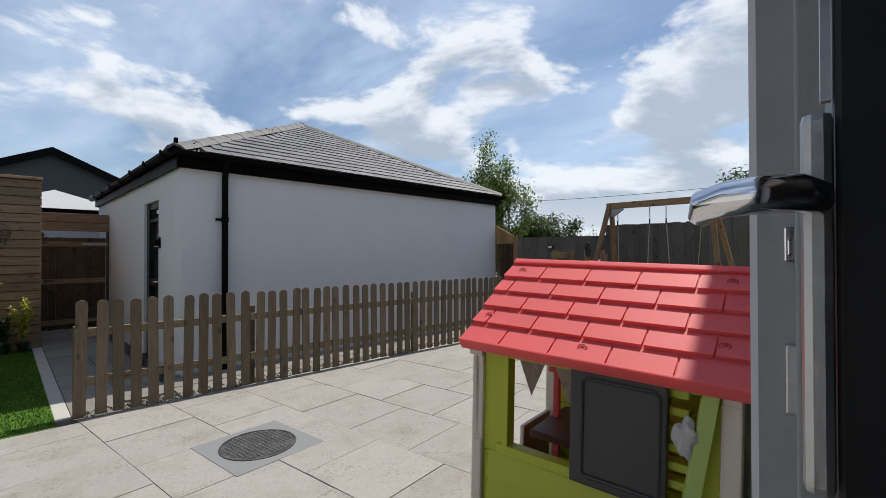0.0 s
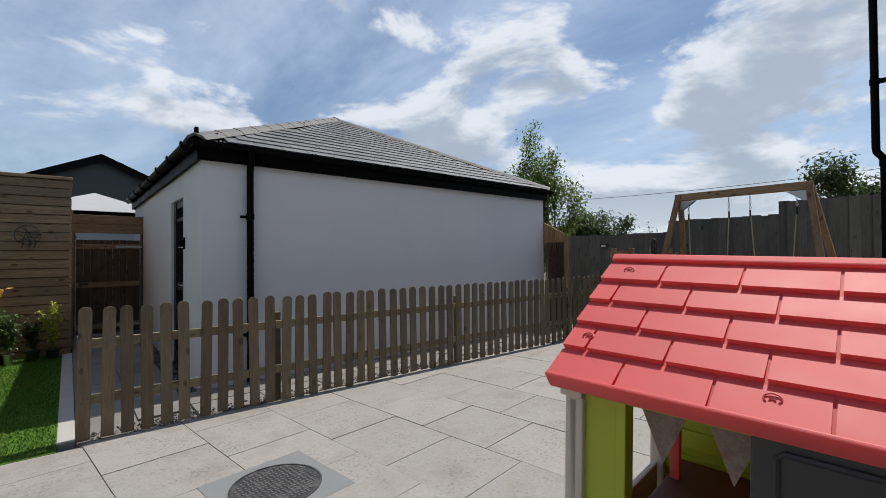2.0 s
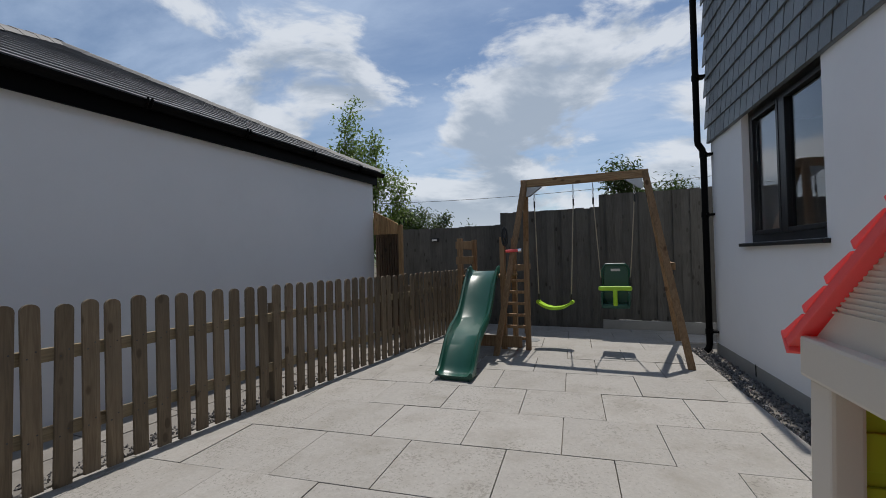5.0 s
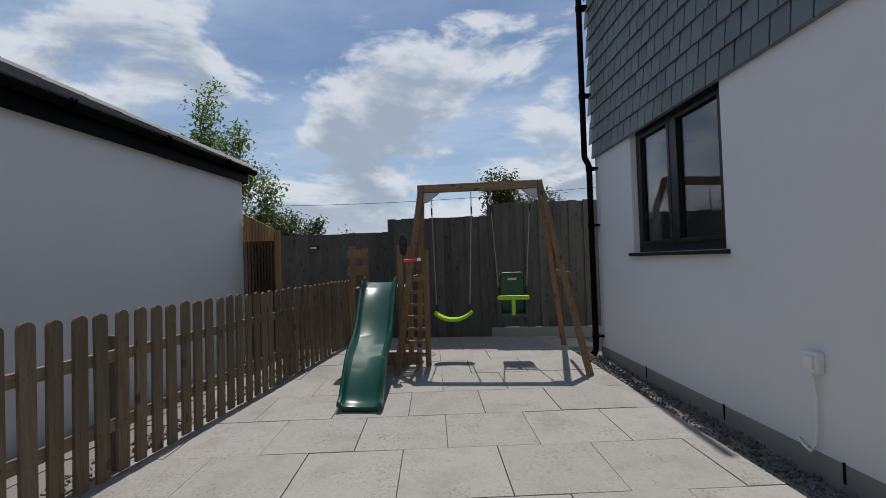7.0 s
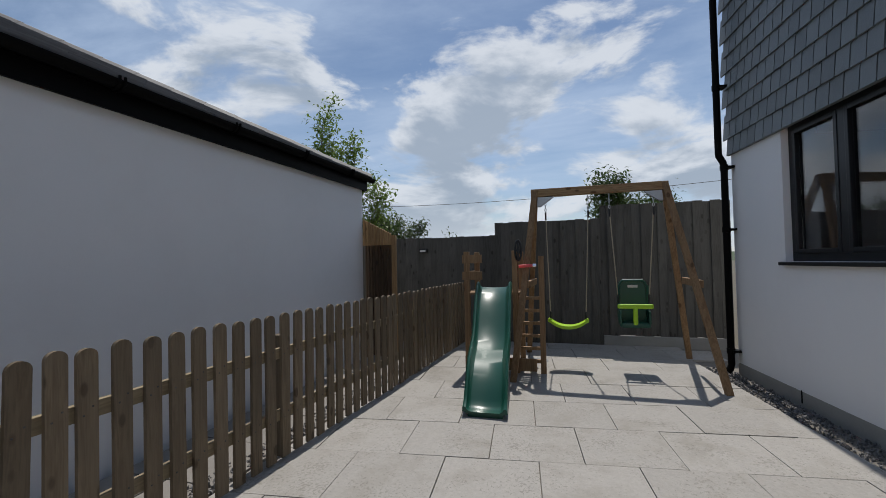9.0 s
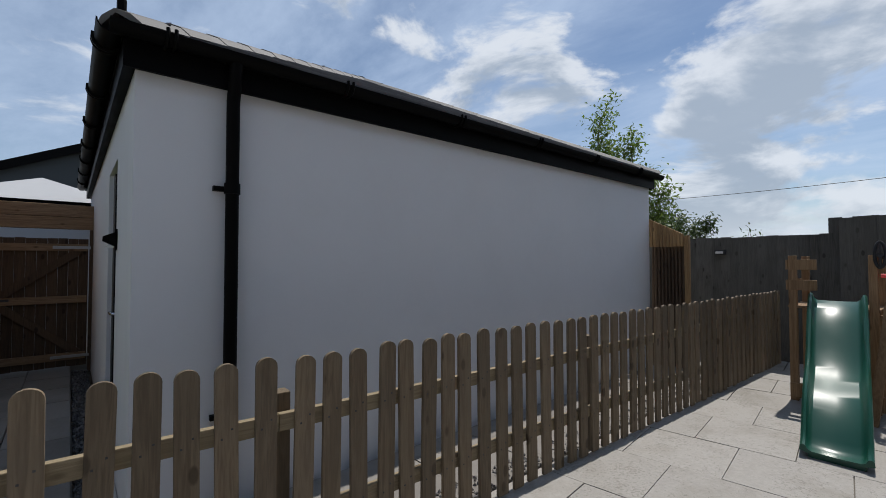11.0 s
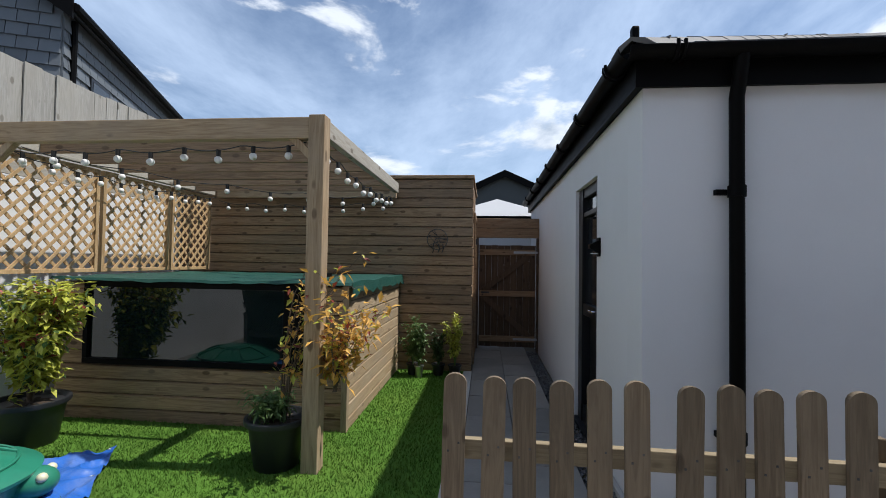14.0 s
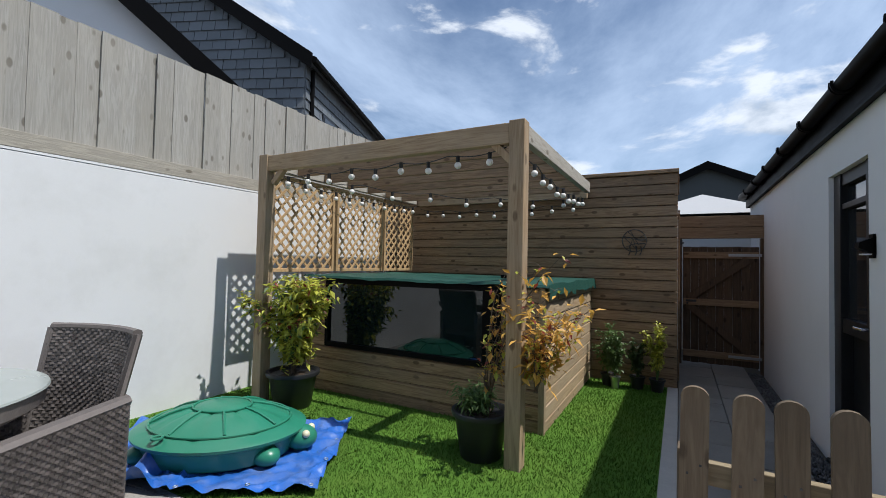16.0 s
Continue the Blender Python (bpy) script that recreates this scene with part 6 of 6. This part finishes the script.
chair = thing("rattan_chair", pose(-2.04, 4.27, 0, 0, 0, 12) @ Matrix.Diagonal((1.16, 1.0, 0.96, 1)), "dark brown woven rattan garden armchair", "chair")
# local: seat opens towards -y; back at +y
def back_pt(u, v):
    x = (v - 0.5) * (0.50 + 0.06 * u)
    z = 0.38 + u * 0.60
    y = 0.24 + u * 0.13 - 0.07 * (2 * v - 1) ** 2
    return Vector((x, y, z)), Vector((0.25 * (2 * v - 1), -1, 0.2)).normalized()


def sheet(fn, nu, nv, th, sign=-1):
    bm = BM()
    a = [[None] * (nv + 1) for _ in range(nu + 1)]
    b = [[None] * (nv + 1) for _ in range(nu + 1)]
    for i in range(nu + 1):
        for j in range(nv + 1):
            p, nrm = fn(i / nu, j / nv)
            a[i][j], b[i][j] = bm.verts.new(p), bm.verts.new(p - nrm * th)
    for i in range(nu):
        for j in range(nv):
            bm.faces.new((a[i][j], a[i + 1][j], a[i + 1][j + 1], a[i][j + 1]))
            bm.faces.new((b[i][j], b[i][j + 1], b[i + 1][j + 1], b[i + 1][j]))
    for i in range(nu):
        bm.faces.new((a[i][0], b[i][0], b[i + 1][0], a[i + 1][0]))
        bm.faces.new((a[i][nv], a[i + 1][nv], b[i + 1][nv], b[i][nv]))
    for j in range(nv):
        bm.faces.new((a[0][j], a[0][j + 1], b[0][j + 1], b[0][j]))
        bm.faces.new((a[nu][j], b[nu][j], b[nu][j + 1], a[nu][j + 1]))
    bmesh.ops.recalc_face_normals(bm, faces=bm.faces)
    return bm


bm = sheet(back_pt, 8, 12, 0.035)
bk = part("backrest", bm, WICKER, chair, smooth=True)
bm = BM()
weave(bm, back_pt, 34, 15)
weave(bm, lambda u, v: (back_pt(u, v)[0] - back_pt(u, v)[1] * 0.036, -back_pt(u, v)[1]), 34, 15)
tagged(part("weave", bm, WICKER, bk), kind="stuff")
bm = BM()
tube(bm, [back_pt(1.0, k / 12)[0] - back_pt(1.0, k / 12)[1] * 0.017 + Vector((0, 0, 0.006)) for k in range(13)], 0.024, 8)
for v in (0.0, 1.0):
    tube(bm, [back_pt(k / 8, v)[0] - back_pt(k / 8, v)[1] * 0.017 for k in range(9)], 0.022, 8)
part("back_rim", bm, WICKER, bk, smooth=True)
for s in (-1, 1):
    def arm_pt(u, v, s=s):
        y = 0.27 - v * 0.56
        z = 0.02 + u * (0.60 - 0.05 * v)
        return Vector((s * (0.285 + 0.015 * u), y, z)), Vector((s, 0, 0.05)).normalized()
    bm = sheet(arm_pt, 6, 6, 0.05)
    ar = part("arm_panel", bm, WICKER, chair)
    bm = BM()
    weave(bm, arm_pt, 34, 15)
    weave(bm, lambda u, v: (arm_pt(u, v)[0] - arm_pt(u, v)[1] * 0.051, -arm_pt(u, v)[1]), 34, 15)
    tagged(part("weave", bm, WICKER, ar), kind="stuff")
    bm = BM()
    tube(bm, [arm_pt(1.0, k / 6)[0] - Vector((s * 0.025, 0, -0.008)) for k in range(7)], 0.034, 8)
    part("arm_top", bm, WICKER, ar, smooth=True)
bm = BM()
box(bm, -0.235, 0.235, -0.29, 0.25, 0.30, 0.40, 0.02)
part("seat", bm, WICKER, chair)
bm = BM()
box(bm, -0.235, 0.235, -0.29, -0.26, 0.04, 0.30, 0.008)
part("apron", bm, WICKER, chair)
table = thing("garden_table", (-2.17, 3.80, 0), "round rattan garden table with a frosted glass top", "table")
bm = BM()
lathe(bm, [(0.002, 0.728), (0.575, 0.728), (0.585, 0.733), (0.58, 0.742), (0.002, 0.742)], 64)
part("tabletop", bm, TABLEGLASS, table, smooth=True)
bm = BM()
lathe(bm, [(0.50, 0.62), (0.565, 0.66), (0.575, 0.727), (0.50, 0.727)], 48)
part("rim", bm, WICKER, table)
for a in (45, 135, 225, 315):
    bm = BM()
    beam(bm, (0.40 * math.cos(radians(a)), 0.40 * math.sin(radians(a)), 0.64), (0.42 * math.cos(radians(a)), 0.42 * math.sin(radians(a)), 0.0), 0.06, 0.06, 0.01)
    part("leg", bm, WICKER, table)

# ---- string lights ----
def festoon(a, b, sag, count, seed):
    st = thing("string_lights", (0, 0, 0), "black cable string lights with white globe bulbs", "string lights", "festoon lights")
    a, b = Vector(a), Vector(b)
    rng = random.Random(seed)

    def at(t):
        scallop = 0.03 * abs(math.sin(math.pi * t * (count + 1) / 2))
        return a.lerp(b, t) - Vector((0, 0, sag * 4 * t * (1 - t) + scallop))
    bm = BM()
    tube(bm, [at(k / 48) for k in range(49)], 0.004, 5)
    part("cable", bm, CABLE, st)
    for k in range(count):
        p = at((k + 0.5) / count)
        bm = BM()
        cyl(bm, p + Vector((0, 0, 0.004)), p - Vector((0, 0, 0.045)), 0.016, 0.014, 10)
        hld = part("bulb_holder", bm, CABLE, st)
        bm = BM()
        bmesh.ops.create_uvsphere(bm, u_segments=14, v_segments=10, radius=0.026)
        bmesh.ops.translate(bm, verts=bm.verts, vec=p - Vector((0, 0, 0.066)))
        part("bulb", bm, BULB, hld, smooth=True)


festoon((QX1 - 0.10, QY + 0.03, QZ - 0.16), (QX0 + 0.05, QY + 0.06, QZ - 0.18), 0.02, 9, 1)
festoon((QX0 + 0.0, QY + 0.10, QZ - 0.16), (QX0 + 0.02, 8.8, QZ - 0.16), 0.06, 11, 2)
festoon((QX1 - 0.02, QY + 0.08, QZ - 0.15), (QX1 - 0.02, 8.65, QZ - 0.17), 0.08, 10, 3)
festoon((QX0 + 0.05, 8.84, QZ - 0.20), (QX1 - 0.05, 8.80, QZ - 0.20), 0.05, 9, 4)
festoon((QX0 + 0.1, 6.3, QZ - 0.15), (QX1 - 0.1, 8.7, QZ - 0.17), 0.09, 8, 5)

# ---- wire ornament on the cabin ----
orn = thing("wall_ornament", (0.30, CY - 0.012, 1.66), "round rusty wire ornament hung on the cabin wall", "ornament")
bm = BM()
tube(bm, [(0.13 * math.cos(t), -0.012, 0.13 * math.sin(t)) for t in [2 * math.pi * k / 32 for k in range(33)]], 0.005, 6)
part("ring", bm, IRON, orn)
rng = random.Random(2)
for k in range(7):
    bm = BM()
    a = rng.uniform(0, 6.28)
    tube(bm, [(0.12 * math.cos(a), -0.012, 0.12 * math.sin(a)), (0.05 * rng.uniform(-1, 1), -0.02, 0.05 * rng.uniform(-1, 1)), (0.12 * math.cos(a + 2.2), -0.012, 0.12 * math.sin(a + 2.2))], 0.004, 5)
    part("wire", bm, IRON, orn)
bm = BM()
for x in (-0.05, 0.02, 0.07):
    tube(bm, [(x, -0.015, -0.06), (x + 0.01, -0.015, -0.12), (x - 0.01, -0.015, -0.17)], 0.006, 5)
part("tails", bm, IRON, orn)

# ---- distance ----
gh = gable_house("neighbour_house", pose(-9.2, 8.7, 0, 0, 0, 22), 8.5, 6.6, 5.5, 7.7, FARSLATE, "grey slate-clad neighbouring house with a dark roof", 0.18, windows=((1, 0.9, 1.7, 3.4, 4.7), (1, 3.4, 4.2, 3.4, 4.7)))
bm = BM()
tube(bm, [(3.36, 0.25, 5.4), (3.36, 0.25, 0.0)], 0.05, 8)
part("drainpipe", bm, BLACK, gh)
gable_house("white_neighbour_house", pose(-7.0, 5.7, 0, 0, 0, 40), 6.0, 6.4, 3.2, 6.0, RENDER, "white rendered neighbouring house with a black verge", 0.2, hang=False)
gable_house("porch", pose(-5.35, 8.9, 0, 0, 0, 30), 1.5, 1.3, 3.25, 3.75, FARSLATE, "small pitched porch roof beyond the fence", 0.12)
gable_house("far_house", pose(1.75, 24.0, 0, 0, 0, 0), 8.0, 8.0, 3.6, 5.45, mat("dark_cladding", (0.045, 0.055, 0.06), 0.7, var=0.12, scale=1.5, coords="World"), "dark grey gabled house far beyond the gate", 0.2, hang=False)
annexe = thing("garden_gazebo", (1.15, 13.1, 0), "square white gazebo with a pale pyramid roof beyond the gate", "gazebo")
bm = BM()
box(bm, -1.05, 1.05, -1.05, 1.05, -0.07, 2.20)
part("wall", bm, WALLWHITE, annexe)
bm = BM()
box(bm, -1.13, 1.13, -1.13, 1.13, 2.202, 2.27)
part("eaves_band", bm, BLACK, annexe)
bm = BM()
vs = [bm.verts.new(p) for p in ((-1.18, -1.18, 2.275), (1.18, -1.18, 2.275), (1.18, 1.18, 2.275), (-1.18, 1.18, 2.275), (0, 0, 2.77))]
for f in ((0, 1, 4), (1, 2, 4), (2, 3, 4), (3, 0, 4), (3, 2, 1, 0)):
    bm.faces.new([vs[i] for i in f])
part("roof", bm, mat("pale_roof_sheet", (0.40, 0.405, 0.41), 0.7, var=0.08, scale=3), annexe, "pale grey sheet roof")
# low hill and hedge at the horizon
bm = BM()
rng = random.Random(6)
prev = None
for k in range(97):
    a = 2 * math.pi * k / 96
    h = 2.6 + 1.2 * noise.noise((math.cos(a) * 3, math.sin(a) * 3, 0))
    p = (bm.verts.new((170 * math.cos(a), 170 * math.sin(a), -0.2)), bm.verts.new((190 * math.cos(a), 190 * math.sin(a), h)))
    if prev:
        bm.faces.new((prev[0], p[0], p[1], prev[1]))
    prev = p
setting("backdrop", bm, mat("far_hedge", (0.05, 0.075, 0.035), 0.9, var=0.4, scale=0.1, fine=1.0, coords="World", bump=0.0), "far green hedgerows at the horizon", "hedge")
utility = thing("utility_line", (0, 0, 0), "thin overhead cable between two distant wooden poles", "utility line")
bm = BM()
tube(bm, [(40, -10 + k * 2.2, 7.2 - 0.7 * math.sin(math.pi * k / 20)) for k in range(21)], 0.02, 4)
part("cable", bm, CABLE, utility)
for y in (-10.0, 34.0):
    bm = BM()
    cyl(bm, (40, y, -0.1), (40, y, 7.3), 0.13, 0.09, 10)
    part("pole", bm, BARK, utility)

# ---- pieces of floors, walls and roofs ----
# patio slabs in half-bond courses
bm = BM()
PU, PV = 0.6225, 0.6125
box(bm, 0.0025, PU - 0.0025, 0.0025, PV - 0.0025, -0.05, 0.0, 0.003)
slab_me = mesh_of("paving_slab", bm, SLAB)
HI = HOUSE.inverted()
rng = random.Random(3)


def cut_slab(m, planes):
    """A slab cut to the planes (point, normal): what lies on the normal's side is cut away."""
    bm = BM()
    box(bm, 0.0025, PU - 0.0025, 0.0025, PV - 0.0025, -0.05, 0.0, 0.003)
    inv = m.inverted()
    for p, nrm in planes:
        g = bmesh.ops.bisect_plane(bm, geom=bm.verts[:] + bm.edges[:] + bm.faces[:], plane_co=inv @ Vector(p), plane_no=(inv.to_3x3() @ Vector(nrm)), clear_outer=True)
        es = [e for e in g["geom_cut"] if isinstance(e, bmesh.types.BMEdge)]
        if es:
            bmesh.ops.holes_fill(bm, edges=es)
    return bm


HN = HOUSE.to_3x3() @ Vector((0, -1, 0))
for k in range(-8, 13):
    for j in range(-6, 13):
        u = 1.41 + PU * k
        vv = 1.06 + (0.29 if k % 2 else 0.0) + PV * (j - 3)
        m = GRID @ pose(u, vv, rng.uniform(-0.0025, 0.0015), rng.uniform(-0.12, 0.12), rng.uniform(-0.12, 0.12))
        cs = [m @ Vector((a, b, 0)) for a in (0, PU) for b in (0, PV)]
        cx = sum((c.x for c in cs)) / 4
        wall_y = 0.262 if (HI @ cs[0]).x > -6.05 else 0.055
        north = 4.87 if cx < 0.65 else FENCE_Y + 0.03
        planes = []
        ls = [HI @ c for c in cs]
        if max(c.y for c in ls) < wall_y + 0.03 or min(c.y for c in cs) > north - 0.03 or min(c.x for c in cs) > 9.0 or max(c.x for c in cs) < -3.2:
            continue
        if min(c.y for c in ls) < wall_y and ls[0].x < 0.35:
            planes.append((HOUSE @ Vector((0, wall_y, 0)), HN))
        if max(c.y for c in cs) > north:
            planes.append(((0, north, 0), (0, 1, 0)))
        if max(c.x for c in cs) > 8.98:
            planes.append(((8.98, 0, 0), (1, 0, 0)))
        if min(c.x for c in cs) < -3.24:
            planes.append(((-3.24, 0, 0), (-1, 0, 0)))
        if planes:
            b3 = cut_slab(m, planes)
            if len(b3.faces) > 3:
                piece("paving_slab", mesh_of("cut_slab", b3, SLAB), patio, m)
            else:
                b3.free()
        else:
            piece("paving_slab", slab_me, patio, m)
# path slabs
bm = BM()
box(bm, 0.004, 0.392, 0.004, 0.592, -0.05, 0.0, 0.004)
path_me = mesh_of("path_slab", bm, GREYSLAB)
for j in range(10):
    for i in range(2):
        piece("path_slab", path_me, alley, pose(0.762 + i * 0.397, 4.98 + j * 0.597 + (0.28 if i else 0.0), rng.uniform(-0.002, 0.002)))
for i in range(13):
    piece("path_slab", path_me, alley, pose(1.57 + (i + 1) * 0.597, 4.985, rng.uniform(-0.002, 0.002), 0, 0, 90) @ Matrix.Diagonal((1.0, 1.0, 1.0, 1.0)))
    piece("path_slab", path_me, alley, pose(1.57 + (i + 1) * 0.597, 5.39, rng.uniform(-0.002, 0.002), 0, 0, 90))

# hung slates on the upper wall of the house
SW, SH, SLZ = 0.152, 0.185, 2.437
bm = BM()
prism(bm, [(0.026, 0.0), (0.040, 0.002), (0.014, SH * 1.55), (0.004, SH * 1.55)], 0, 0.006, SW - 0.006)
hs_me = mesh_of("slate", bm, HUNGSLATE)
bm = BM()
box(bm, -9.5, 0.03, 0.002, 0.03, SLZ, SLZ + 0.025)
bell = part("slate_hanging", bm, HUNGSLATE, house, "grey hung slates in straight courses")
rng = random.Random(8)
rest_v, rest_f = [], []
for r in range(14):
    for c in range(63):
        x = -(c + 1) * SW + (SW / 2 if r % 2 else 0.0) + 0.02
        if x < -9.5:
            continue
        m = pose(x, rng.uniform(0.0, 0.003), SLZ + r * SH, 0, rng.uniform(-0.6, 0.6), 0)
        if c < 21:
            piece("slate", hs_me, bell, m)
        else:
            k = len(rest_v)
            rest_v += [tuple(m @ v.co) for v in hs_me.vertices]
            rest_f += [tuple(i + k for i in p.vertices) for p in hs_me.polygons]
me = bpy.data.meshes.new("far_slates")
me.from_pydata(rest_v, [], rest_f)
me.materials.append(HUNGSLATE)
fs = new("far_slates", me)
fs.parent = bell
tagged(fs, kind="stuff")

# garage roof slates: the two faces that are seen
RW, RH = 0.30, 0.205


def roof_slates(i, single):
    a, b = CORN[i], CORN[(i + 1) % 4]
    ex = (b - a).normalized()
    mid = a + ex * (APEX - a).dot(ex)
    up = (APEX - mid)
    hgt = up.length
    uy = up.normalized()
    nz = ex.cross(uy)
    base = Matrix((ex, uy, nz)).transposed().to_4x4()
    base.translation = a
    half = (APEX - a).dot(ex)
    tot = (b - a).length
    bm = BM()
    prism(bm, [(0.0, 0.018), (0.0, 0.030), (RH * 1.5, 0.010), (RH * 1.5, 0.002)], 0, 0.004, RW - 0.004)
    me = mesh_of("roof_slate", bm, SLATE)
    vs, fs2 = [], []
    r = random.Random(20 + i)
    for row in range(int(hgt / RH)):
        y = row * RH - 0.03
        yt = max(y + RH * 1.1, 0)
        lo, hi = half * yt / hgt, tot - (tot - half) * yt / hgt
        for c in range(-1, int(tot / RW) + 1):
            x = c * RW + (RW / 2 if row % 2 else 0.0)
            if x < lo - 0.08 or x + RW > hi + 0.08:
                continue
            m = base @ pose(x, y, r.uniform(0, 0.002), 0, 0, r.uniform(-0.4, 0.4))
            if single:
                piece("roof_slate", me, groof, m)
            else:
                k = len(vs)
                vs += [tuple(m @ v.co) for v in me.vertices]
                fs2 += [tuple(q + k for q in p.vertices) for p in me.polygons]
    if not single:
        m2 = bpy.data.meshes.new("roof_slates")
        m2.from_pydata(vs, [], fs2)
        m2.materials.append(SLATE)
        o = new("roof_slates", m2)
        o.parent = groof
        tagged(o, kind="stuff")


roof_slates(0, True)
roof_slates(3, False)
